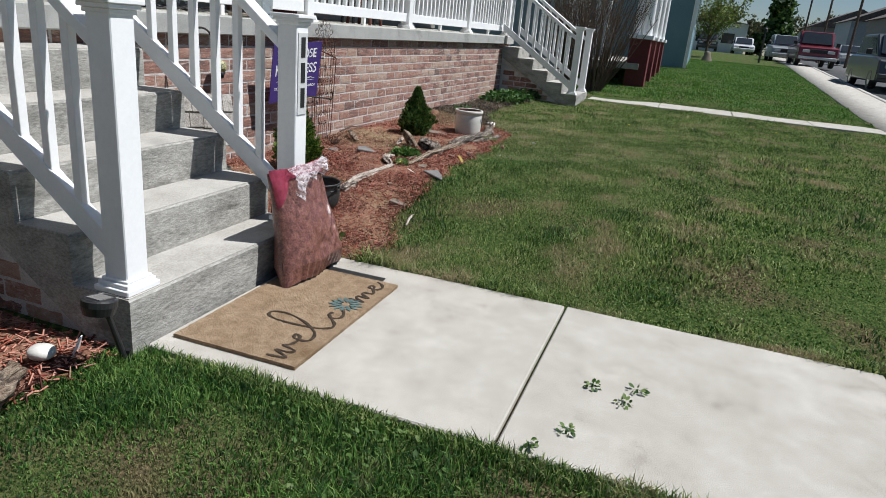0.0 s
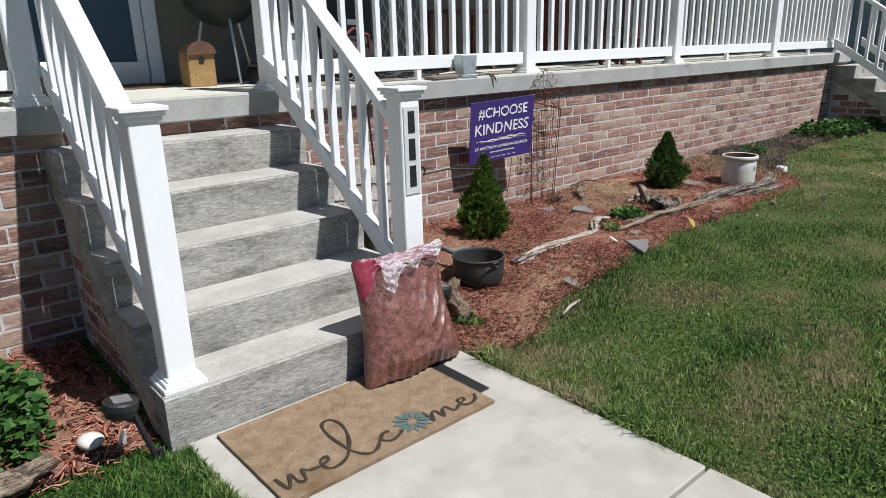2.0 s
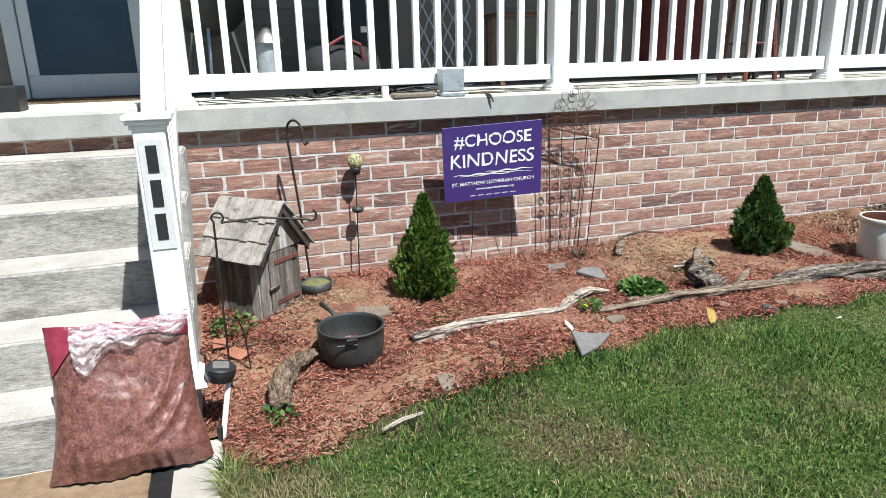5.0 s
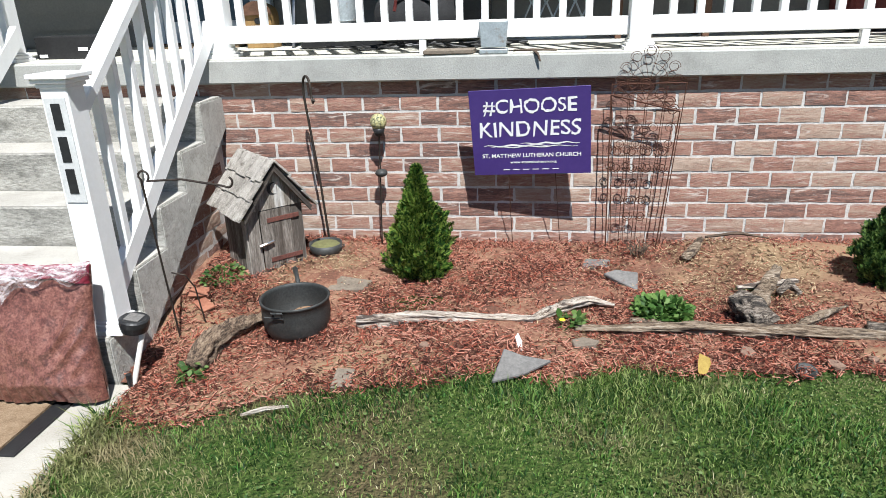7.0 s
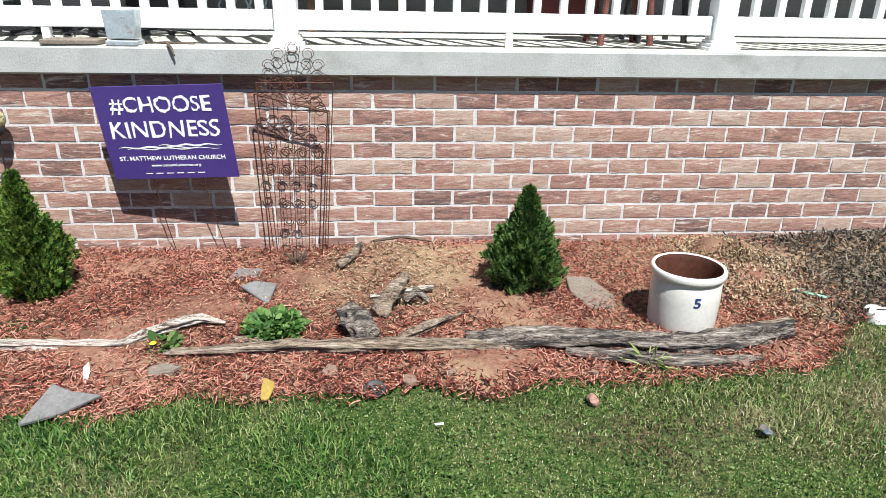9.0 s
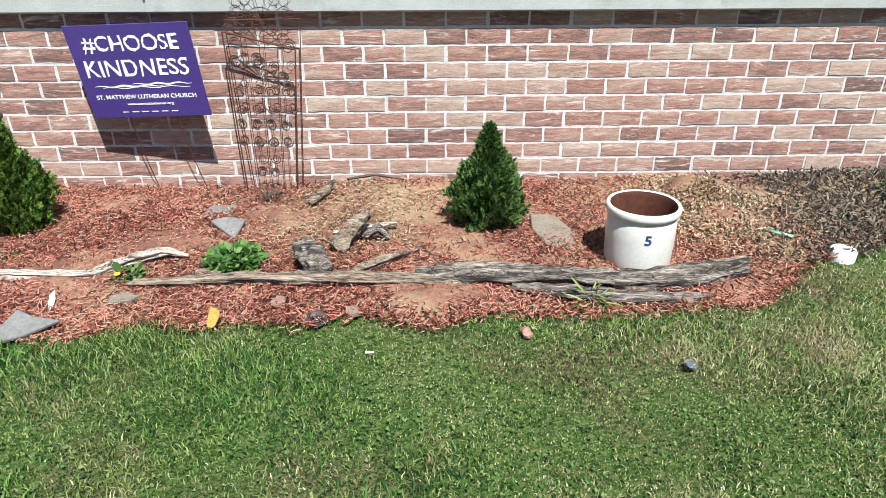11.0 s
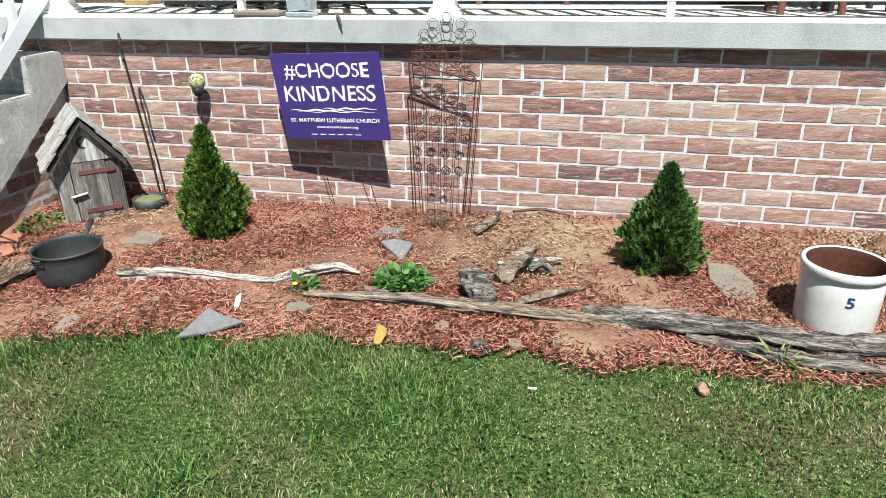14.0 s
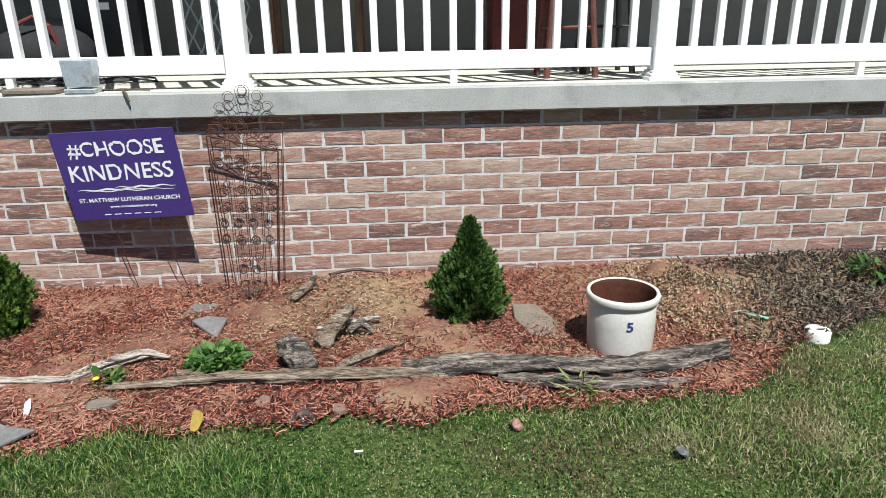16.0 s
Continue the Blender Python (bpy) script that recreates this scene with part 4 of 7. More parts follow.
# young arborvitae
def arborvitae(x, y, height, radius, seed, material, label, n=1900):
    z = float(bed_z(x, y))
    t = thing("arborvitae", label, "shrub", T((x, y, z)))
    part("trunk", tube([(0, 0, -0.04), (0.005, 0, height * 0.3), (0, 0, height * 0.8)], [0.014, 0.011, 0.004], 7), M["bark"], t)
    r = np.random.default_rng(seed)
    h = r.random(n) ** 0.85
    prof = np.interp(h, [0, 0.1, 0.22, 0.36, 0.5, 0.62, 0.72, 0.80, 0.88, 0.94, 1.0], [0.70, 0.88, 1.0, 0.96, 0.77, 0.57, 0.38, 0.27, 0.21, 0.11, 0.02])
    a = r.uniform(0, 6.283, n)
    lump = 1 + 0.15 * np.sin(3 * a + 9 * h + seed) + 0.13 * np.sin(6 * a - 17 * h + seed) + 0.06 * np.sin(11 * a + 31 * h)
    rr = radius * prof * lump * np.sqrt(r.uniform(0.22, 1.0, n))
    c = np.stack([rr * np.cos(a), rr * np.sin(a), -0.012 + h * height * 0.95], -1)
    out = np.stack([np.cos(a), np.sin(a), 0 * a], -1)
    d = out * 0.55 + [0, 0, 1] + r.normal(0, 0.32, (n, 3))
    d /= np.linalg.norm(d, axis=1, keepdims=True)
    s = np.cross(d, r.normal(0, 1, (n, 3)))
    s /= np.linalg.norm(s, axis=1, keepdims=True)
    L = (0.042 * r.uniform(0.5, 1.45, n) * (1.0 - 0.35 * h))[:, None]
    V, F = [], []
    for q, (base, ang, ln, w) in enumerate(((0.0, 0.0, 1.0, 0.085), (0.15, 0.75, 0.55, 0.07), (0.15, -0.75, 0.55, 0.07), (0.42, 0.7, 0.45, 0.06), (0.42, -0.7, 0.45, 0.06), (0.66, 0.6, 0.3, 0.05), (0.66, -0.6, 0.3, 0.05))):
        dd = d * math.cos(ang) + s * math.sin(ang)
        ss = s * math.cos(ang) - d * math.sin(ang)
        o = c + d * L * base
        V += [o - ss * L * w, o + ss * L * w, o + dd * L * ln * 0.7 + ss * L * w * 1.1, o + dd * L * ln, o + dd * L * ln * 0.7 - ss * L * w * 1.1]
        F += [[5 * q, 5 * q + 1, 5 * q + 2], [5 * q, 5 * q + 2, 5 * q + 4], [5 * q + 4, 5 * q + 2, 5 * q + 3]]
    v = np.stack(V, 1).reshape(-1, 3)
    i = np.arange(n)[:, None] * 35
    f = np.concatenate([i + k for k in F], 0)
    o = mesh_from_arrays("foliage", v, f, material)
    o.parent = t
    return t


arborvitae(-1.662, -0.53, 0.575, 0.146, 3, M["cedar"], "small bright green conical arborvitae in the mulch", 5200)
arborvitae(0.50, -0.555, 0.495, 0.152, 8, M["cedar_dark"], "small dark green conical arborvitae in the mulch", 5400)

# stoneware crock
CR = 0.93
crock = thing("crock", "cream stoneware crock with a brown glazed inside", "crock", T((1.10, -0.915, float(bed_z(1.10, -0.915)) - 0.022)))
part("body", lathe([(CR * a, b) for a, b in ((0.0, 0.0), (0.139, 0.0), (0.144, 0.010), (0.147, 0.06), (0.150, 0.15), (0.148, 0.222), (0.141, 0.236), (0.147, 0.240), (0.157, 0.244), (0.161, 0.253), (0.161, 0.266), (0.157, 0.275), (0.149, 0.277), (0.143, 0.272))], 64), M["stoneware"], crock, smooth=True)
part("inside", lathe([(CR * a, b) for a, b in ((0.143, 0.273), (0.137, 0.255), (0.136, 0.10), (0.134, 0.09), (0.0, 0.09))], 48), M["brown_glaze"], crock, "brown glazed inside", True)
text_mesh("5", 0.026, 0.042, M["ink_blue"], crock, Matrix.Rotation(radians(-4), 4, "Z") @ T((0.0, -0.1405, 0.150)), "numeral", "blue stamped numeral", bold=0.02)
part("lug", lathe([(0.0, 0.0), (0.016, 0.0), (0.014, 0.018), (0.0, 0.022)], 14, T((0.136, 0.01, 0.20)) @ Matrix.Rotation(radians(90), 4, "Y")), M["stoneware"], crock, smooth=True)

# cast iron kettle and small skillet
kettle = thing("kettle", "black cast iron kettle with a long handle", "pot", T((-2.15, -0.985, gz(-2.145, -0.985) - 0.008)) @ Matrix.Rotation(radians(35), 4, "Z"))
part("bowl", lathe([(0.0, 0.0), (0.095, 0.0), (0.125, 0.012), (0.141, 0.045), (0.147, 0.09), (0.148, 0.13), (0.147, 0.162), (0.151, 0.165), (0.153, 0.173), (0.148, 0.177), (0.142, 0.173), (0.141, 0.16), (0.141, 0.10), (0.134, 0.055), (0.11, 0.022), (0.0, 0.016)], 48), M["iron"], kettle, smooth=True)
part("handle", tube([(0.06, 0.145, 0.150), (0.075, 0.21, 0.17), (0.09, 0.29, 0.185)], [0.012, 0.010, 0.013], 10), M["iron"], kettle, smooth=True)
part("bail_ear", tube([(-0.125, -0.10, 0.150), (-0.133, -0.112, 0.170), (-0.115, -0.130, 0.172), (-0.098, -0.133, 0.168), (-0.095, -0.125, 0.150)], 0.005, 8), M["iron"], kettle)
part("brace", tube([(-0.09, -0.13, 0.14), (-0.155, -0.07, 0.14)], 0.004, 6), M["iron"], kettle)
skillet = thing("skillet", "small black iron pan filled with moss", "pan", T((-2.215, -0.27, float(bed_z(-2.215, -0.27)))))
part("bowl", lathe([(0.0, 0.0), (0.07, 0.0), (0.085, 0.02), (0.09, 0.06), (0.084, 0.06), (0.08, 0.04), (0.0, 0.036)], 32), M["iron"], skillet, smooth=True)
part("moss", lathe([(0.0, 0.066), (0.04, 0.062), (0.07, 0.054), (0.081, 0.042)], 24), M["moss"], skillet, "dry green moss", True)
part("handle_ring", tube([(0.085 + 0.018 * math.cos(a), 0.018 * math.sin(a), 0.045) for a in np.linspace(0, 6.283, 14)], 0.003, 6), M["iron"], skillet)


# wooden birdhouse shaped like a privy
def birdhouse():
    h = thing("birdhouse", "weathered grey wooden birdhouse shaped like a privy", "birdhouse", T((-2.515, -0.345, 0.0)) @ Matrix.Rotation(radians(45), 4, "Z"))
    w, d, e, apex = 0.150, 0.15, 0.375, 0.575
    rnd = random.Random(4)
    n = 6
    for i in range(n):
        x0, x1 = -w + 2 * w * i / n, -w + 2 * w * (i + 1) / n
        part("wall_board", box(x0 + 0.0015, d - 0.012, 0.0, x1 - 0.0015, d, e, 0.002), M["grey_wood"], h)
    for s in (-1, 1):
        for i in range(5):
            y0, y1 = -d + 0.004 + (2 * d - 0.02) * i / 5, -d + 0.004 + (2 * d - 0.02) * (i + 1) / 5
            part("wall_board", box(s * w - 0.006, y0 + 0.0015, -0.02, s * w + 0.006, y1 - 0.0015, e + rnd.uniform(-0.004, 0.004), 0.002), M["grey_wood"], h)
    for x0, x1 in ((-w, -0.085), (0.085, w)):
        part("wall_board", box(x0, -d - 0.006, -0.02, x1 - 0.002, -d + 0.006, e - 0.01, 0.002), M["grey_wood"], h)
    door = part("door", box(-0.083, -d - 0.012, 0.005, 0.083, -d - 0.002, e - 0.035, 0.002), M["grey_wood"], h)
    for z in (0.065, 0.275):
        part("hinge", box(-0.05, -d - 0.016, z, 0.125, -d - 0.0125, z + 0.024, 0.001), M["rust"], door, "rusty strap hinge")
    part("latch", tube([(-0.105, -d - 0.02, 0.165), (-0.07, -d - 0.026, 0.172), (-0.03, -d - 0.022, 0.178)], 0.008, 8), M["steel"], door, "grey wooden latch")
    gable = prism([(-w - 0.004, e - 0.03), (w + 0.004, e - 0.03), (w + 0.004, e), (0, apex), (-w - 0.004, e)], "y", -d - 0.014, -d + 0.002)
    part("gable", gable, M["gable_wood"], h, "grey board gable with a crescent moon")
    moon = bmesh.new()
    outer = [(0.032 * math.cos(a) + 0.0, 0.032 * math.sin(a) + 0.445) for a in np.linspace(radians(70), radians(290), 14)]
    inner = [(0.026 * math.cos(a) + 0.012, 0.028 * math.sin(a) + 0.445) for a in np.linspace(radians(285), radians(75), 14)]
    vs = [moon.verts.new((x, -d - 0.0155, z)) for x, z in outer + inner]
    for i in range(13):
        moon.faces.new((vs[i], vs[i + 1], vs[26 - i], vs[27 - i]))
    part("moon", moon, M["black_plastic"], h, "dark crescent cut-out")
    slope = math.atan2(apex - e, w)
    for s in (-1, 1):
        flip = Matrix.Scale(-1, 4, (1, 0, 0)) if s < 0 else Matrix.Identity(4)
        deck = box(0.0, -d - 0.055, -0.012, 0.315, d + 0.04, -0.001, 0.001)
        bmesh.ops.transform(deck, verts=deck.verts, matrix=T((0, 0, apex + 0.004)) @ flip @ Matrix.Rotation(slope, 4, "Y"))
        bmesh.ops.recalc_face_normals(deck, faces=deck.faces)
        part("roof_deck", deck, M["dark_wood"], h, "dark board under the shakes")
        for row in range(3):
            y, k = -d - 0.07, 0
            while y < d + 0.045:
                y1 = min(d + 0.055, y + rnd.uniform(0.035, 0.075))
                a = 0.002 + row * 0.107
                bm = box(a, y + 0.001, 0.0, a + 0.122 + rnd.uniform(-0.006, 0.008), y1 - 0.001, 0.009 + rnd.uniform(0, 0.003), 0.0015)
                m = T((0, 0, apex + 0.016)) @ flip @ Matrix.Rotation(slope, 4, "Y") @ T((0, 0, -0.002)) @ T((a, 0, 0)) @ Matrix.Rotation(-0.075 + rnd.uniform(-0.02, 0.012), 4, "Y") @ T((-a, 0, 0))
                bmesh.ops.transform(bm, verts=bm.verts, matrix=m)
                bmesh.ops.recalc_face_normals(bm, faces=bm.faces)
                part("shingle", bm, M["shake"], h)
                y = y1
        part("barge_board", prism([(s * 0.0, apex - 0.004), (s * 0.30 * math.cos(slope), apex - 0.004 - 0.30 * math.sin(slope)), (s * 0.30 * math.cos(slope), apex - 0.034 - 0.30 * math.sin(slope)), (s * 0.0, apex - 0.036)], "y", -d - 0.054, -d - 0.040), M["dark_wood"], h)
    return h


birdhouse()


# driftwood and logs
def branch(name, pts, radii, material, label, category="driftwood", sides=26, rough=0.36, flat=1.0, seed=1):
    """A gnarled piece of wood along points, of uneven section."""
    P, R = [], []
    k = 10
    for i in range(len(pts) - 1):
        for q in range(k):
            t = q / k
            P.append(Vector(pts[i]).lerp(Vector(pts[i + 1]), t))
            R.append(radii[i] + (radii[i + 1] - radii[i]) * t)
    P.append(Vector(pts[-1]))
    R.append(radii[-1])
    for _ in range(3):
        P = [P[0]] + [(a + b * 2 + c) / 4 for a, b, c in zip(P, P[1:], P[2:])] + [P[-1]]
    bm = add_tube(bmesh.new(), P, R, sides)
    for v in bm.verts:
        n = noise.noise(v.co * 16 + Vector((seed, 0, 0))) + 0.6 * noise.noise(v.co * 45 + Vector((0, seed, 0)))
        near = min(range(len(P)), key=lambda i: (P[i] - v.co).length_squared)
        off = v.co - P[near]
        a = math.atan2(off.z, off.y)
        ring = Vector((math.cos(a), math.sin(a), 0))
        groove = noise.noise(ring * 1.5 + Vector((0, seed * 3.7, near * 0.04)))
        crack = abs(noise.noise(ring * 2.6 + Vector((seed * 2.3, 0, near * 0.06))))
        v.co += off * (n * rough + groove * 0.7 - max(0.0, 0.15 - crack) * 3.2)
        v.co.z = P[near].z + (v.co.z - P[near].z) * flat
    ob = link_mesh(name, bm, material, None, True)
    return tagged(ob, label, category)


def on(x, y, dz=0.0):
    return (x, y, float(bed_z(x, y)) + dz)


branch("driftwood", [on(-1.87, -1.02, 0.025), on(-1.6, -1.0, 0.03), on(-1.35, -1.02, 0.022), on(-1.12, -1.04, 0.022), on(-1.0, -0.93, 0.035), on(-0.88, -0.88, 0.045), on(-0.77, -0.90, 0.03)],
       [0.030, 0.024, 0.019, 0.020, 0.026, 0.020, 0.006], M["pale_driftwood"], "pale bleached driftwood branch edging the bed", seed=2)
branch("driftwood", [on(-0.95, -1.10, 0.015), on(-0.6, -1.10, 0.025), on(-0.2, -1.10, 0.028), on(0.15, -1.10, 0.022), on(0.42, -1.13, 0.012)], [0.018, 0.036, 0.034, 0.028, 0.010], M["driftwood"],
       "long grey split driftwood plank edging the bed", flat=0.7, seed=3)
branch("log", [on(0.18, -1.055, 0.014), on(0.45, -1.070, 0.024), on(0.75, -1.100, 0.026), on(1.0, -1.150, 0.024), on(1.25, -1.130, 0.030), on(1.5, -1.050, 0.040)], [0.040, 0.054, 0.050, 0.044, 0.048, 0.036], M["dark_log"], "dark split log edging the bed by the crock", "log", flat=0.85, seed=4)
branch("log", [on(0.55, -1.150, 0.010), on(0.85, -1.220, 0.015), on(1.1, -1.240, 0.010), on(1.3, -1.220, 0.005)], [0.024, 0.042, 0.038, 0.014], M["dark_log"], "thin split log lying before the dark log", "log", flat=0.6, seed=5)
branch("log", [on(1.15, -1.110, 0.040), on(1.35, -1.070, 0.048), on(1.52, -1.020, 0.045)], [0.015, 0.03, 0.02], M["driftwood"], "short grey wood piece on the log", "log", flat=0.6, seed=6)
branch("stump", [on(-0.20, -1.03, 0.0), on(-0.26, -0.98, 0.07), on(-0.30, -0.93, 0.10)], [0.06, 0.05, 0.028], M["dark_log"], "short upright weathered wood stump", "stump", seed=7)
branch("wood_piece", [on(-0.17, -0.83, 0.02), on(-0.10, -0.74, 0.07), on(-0.04, -0.66, 0.11)], [0.04, 0.034, 0.022], M["driftwood"], "brown split wood piece in the soil", "wood", seed=8)
branch("wood_piece", [on(-0.20, -0.67, 0.02), on(-0.08, -0.65, 0.03), on(0.08, -0.60, 0.03)], [0.014, 0.02, 0.012], M["pale_driftwood"], "pale flat wood sliver in the soil", "wood", flat=0.6, seed=9)
branch("wood_piece", [on(-0.08, -1.04, 0.02), on(0.05, -0.95, 0.03), on(0.19, -0.84, 0.02)], [0.02, 0.022, 0.008], M["driftwood"], "brown stick leaning across the bed", "wood", seed=10)
branch("wood_piece", [on(-0.05, -0.74, 0.03), on(0.0, -0.70, 0.06), on(0.05, -0.72, 0.02)], [0.018, 0.02, 0.012], M["dark_log"], "dark knotty wood scrap", "wood", seed=11)
branch("log", [on(-2.50, -1.27, 0.03), on(-2.49, -1.16, 0.05), on(-2.42, -1.05, 0.055), on(-2.31, -0.97, 0.045)], [0.040, 0.048, 0.036, 0.022], M["brown_log"], "broken brown log beside the iron kettle", "log", seed=12)
branch("wood_piece", [on(-0.36, -0.33, 0.02), on(-0.29, -0.26, 0.04), on(-0.25, -0.20, 0.06)], [0.02, 0.026, 0.012], M["driftwood"], "curved bark piece on the bare soil", "bark", flat=0.6, seed=13)
branch("wood_piece", [on(-0.72, -1.0, 0.01), on(-0.62, -1.03, 0.015), on(-0.55, -1.0, 0.01)], [0.015, 0.024, 0.012], M["driftwood"], "dark flat bark piece by the herb clump", "bark", flat=0.5, seed=14)
branch("stick", [(-2.16, -1.62, gz(-2.16, -1.62) + 0.035), (-2.08, -1.60, gz(-2.08, -1.6) + 0.04), (-1.99, -1.59, gz(-1.99, -1.59) + 0.035)], [0.006, 0.009, 0.005], M["pale_driftwood"], "pale wood splinter on the grass edge", "stick", seed=15)
branch("log", [(-4.95, -1.42, -0.13), (-4.75, -1.36, -0.095), (-4.55, -1.29, -0.085), (-4.42, -1.22, -0.075)], [0.05, 0.055, 0.045, 0.028], M["driftwood"], "weathered grey driftwood log in the side bed", "log", seed=16)
branch("branch", [on(-0.2, -0.08, 0.03), on(-0.05, -0.12, 0.05), on(0.1, -0.14, 0.03)], [0.006, 0.006, 0.004], M["bark"], "thin bent twig on the soil", "twig", seed=17)


# flat stones
def flat_stone(x, y, outline, h, material, label, rz=0.0, tilt=(0, 0), z=None, name="stone"):
    bm = prism(outline, "z", -h, h, 0.004)
    for v in bm.verts:
        v.co.z += 0.006 * noise.noise(v.co * 14 + Vector((x, y, 0)))
    ob = link_mesh(name, bm, material)
    ob.matrix_world = pose(x, y, (float(bed_z(x, y)) + h * 0.6) if z is None else z, tilt[0], tilt[1], rz)
    return tagged(ob, label, "stone")


flat_stone(-1.175, -1.42, [(-0.10, -0.085), (0.01, -0.05), (0.12, 0.02), (0.02, 0.045), (-0.05, 0.085)], 0.008, M["slate"], "flat grey triangular slate at the bed edge", 4, (14, 0), z=gz(-1.175, -1.42) + 0.045)
flat_stone(-0.69, -0.60, [(-0.03, 0.07), (-0.09, 0.04), (0.05, -0.09), (0.07, 0.05)], 0.009, M["slate"], "flat grey slate piece on the soil", 0, (14, 0), z=float(bed_z(-0.69, -0.60)) + 0.022)
flat_stone(-0.80, -0.36, [(-0.08, -0.03), (0.06, -0.05), (0.09, 0.02), (-0.03, 0.05)], 0.008, M["slate"], "small grey slate flake on the soil", 15, (8, 0))
flat_stone(0.785, -0.665, [(-0.06, -0.13), (0.05, -0.14), (0.095, -0.04), (0.05, 0.13), (-0.06, 0.15), (-0.085, 0.03)], 0.012, M["sandstone"], "flat tan stone beside the crock", 8, (6, 0))
flat_stone(-1.99, -0.66, [(-0.10, -0.07), (0.08, -0.05), (0.10, 0.05), (-0.07, 0.07)], 0.012, M["sandstone"], "flat tan stone behind the kettle", -6, (6, 0))
flat_stone(-0.92, -1.21, [(-0.05, -0.03), (0.03, -0.035), (0.06, 0.01), (0.0, 0.035), (-0.05, 0.02)], 0.012, M["sandstone"], "small tan stone in the mulch", 10)
flat_stone(-1.84, -1.42, [(-0.04, -0.05), (0.04, -0.05), (0.05, 0.05), (-0.02, 0.06)], 0.010, M["sandstone"], "rusty tan stone in the mulch", 10, (10, 0))
for i, (x, y) in enumerate(((-0.62, -1.28), (0.1, -1.27), (0.32, -1.2), (-0.05, -1.32), (0.62, -1.30), (0.86, -1.27), (1.2, -1.26), (-0.33, -1.25), (1.38, -1.12), (-1.55, -1.22))):
    s = 0.014 + 0.005 * (i % 4)
    flat_stone(x, y, [(-s, -s * 0.6), (s * 0.6, -s), (s * 1.2, s * 0.2), (0, s), (-s, s * 0.5)], 0.012, M["pebble"], "small tan pebble in the mulch", 37 * i, name="pebble")

# bits lying at the edge of the bed
M["yellow"] = mat("yellow_leaf", [(0.22, 0.14, 0.02), (0.36, 0.25, 0.05)], 20, 0.7, 0.2, 90)
leaf = prism([(-0.012, -0.03), (0.0, -0.042), (0.018, -0.025), (0.022, 0.01), (0.012, 0.03), (-0.024, 0.034), (-0.02, 0.0)], "z", -0.0015, 0.0015)
for v in leaf.verts:
    v.co.z += 4.0 * v.co.x ** 2
o = tagged(link_mesh("dead_leaf", leaf, M["yellow"]), "yellow fallen leaf standing at the bed edge", "leaf")
o.matrix_world = pose(-0.525, -1.395, gz(-0.525, -1.395) + 0.05, 48, 8, -20)
disc = thing("metal_cup", "small grey metal cup pressed into the soil", "cup", pose(-0.17, -1.372, gz(-0.17, -1.372) + 0.022, 18, 0, 0))
part("cup", lathe([(0.0, -0.01), (0.03, -0.008), (0.038, 0.006), (0.036, 0.009), (0.029, -0.002), (0.0, -0.004)], 24), M["iron"], disc, smooth=True)
part("knob", lathe([(0.0, 0.006), (0.006, 0.004), (0.007, -0.004)], 12), M["steel"], disc, smooth=True)
feather = prism([(-0.006, -0.045), (0.006, -0.05), (0.012, 0.0), (0.002, 0.04), (-0.012, 0.02)], "z", -0.001, 0.002)
o = tagged(link_mesh("plastic_scrap", feather, M["white_plastic"]), "white torn plastic scrap on the mulch", "litter")
o.matrix_world = pose(-1.175, -1.225, float(bed_z(-1.175, -1.225)) + 0.022, 25, 5, 12)
foil = bmesh.new()
bmesh.ops.create_icosphere(foil, subdivisions=2, radius=0.02)
for v in foil.verts:
    v.co *= 1 + 0.9 * noise.noise(v.co * 60)
    v.co.z *= 0.5
o = tagged(link_mesh("foil_scrap", foil, M["steel"]), "crumpled silver foil scrap in the grass", "litter")
o.matrix_world = T((1.07, -1.66, gz(1.07, -1.66) + 0.03))
o = tagged(link_mesh("cigarette_end", tube([(-0.014, 0, 0), (0.014, 0.002, 0)], 0.0038, 8), M["white_plastic"]), "white cigarette end in the grass", "litter")
o.matrix_world = T((0.035, -1.585, gz(0.035, -1.585) + 0.03))
cone = bmesh.new()
bmesh.ops.create_icosphere(cone, subdivisions=2, radius=0.021)
for v in cone.verts:
    v.co *= 1 + 0.5 * noise.noise(v.co * 50)
o = tagged(link_mesh("clay_lump", cone, M["clay"]), "pinkish clay lump in the grass", "stone")
o.matrix_world = T((0.567, -1.46, gz(0.567, -1.46) + 0.022))
cap = thing("pipe_cap", "cream plastic drain pipe cap standing out of the soil", "pipe cap", pose(1.97, -0.92, gz(1.97, -0.92) - 0.006, 0, 0, 0))
part("pipe", lathe([(0.046, -0.03), (0.046, 0.03)], 24), M["white_plastic"], cap, smooth=True)
part("lid", lathe([(0.052, 0.0), (0.053, 0.045), (0.048, 0.054), (0.0, 0.055)], 24), M["white_plastic"], cap, smooth=True)
o = tagged(link_mesh("plastic_strip", prism([(-0.07, -0.008), (0.07, -0.014), (0.075, 0.004), (-0.06, 0.012)], "z", -0.001, 0.003), mat("green_plastic", [(0.16, 0.30, 0.20), (0.24, 0.40, 0.28)], 9, 0.5, 0.1)), "faded green plastic strip on the soil", "litter")
o.matrix_world = pose(1.76, -0.75, float(bed_z(1.76, -0.75)) + 0.018, 8, 0, -38)
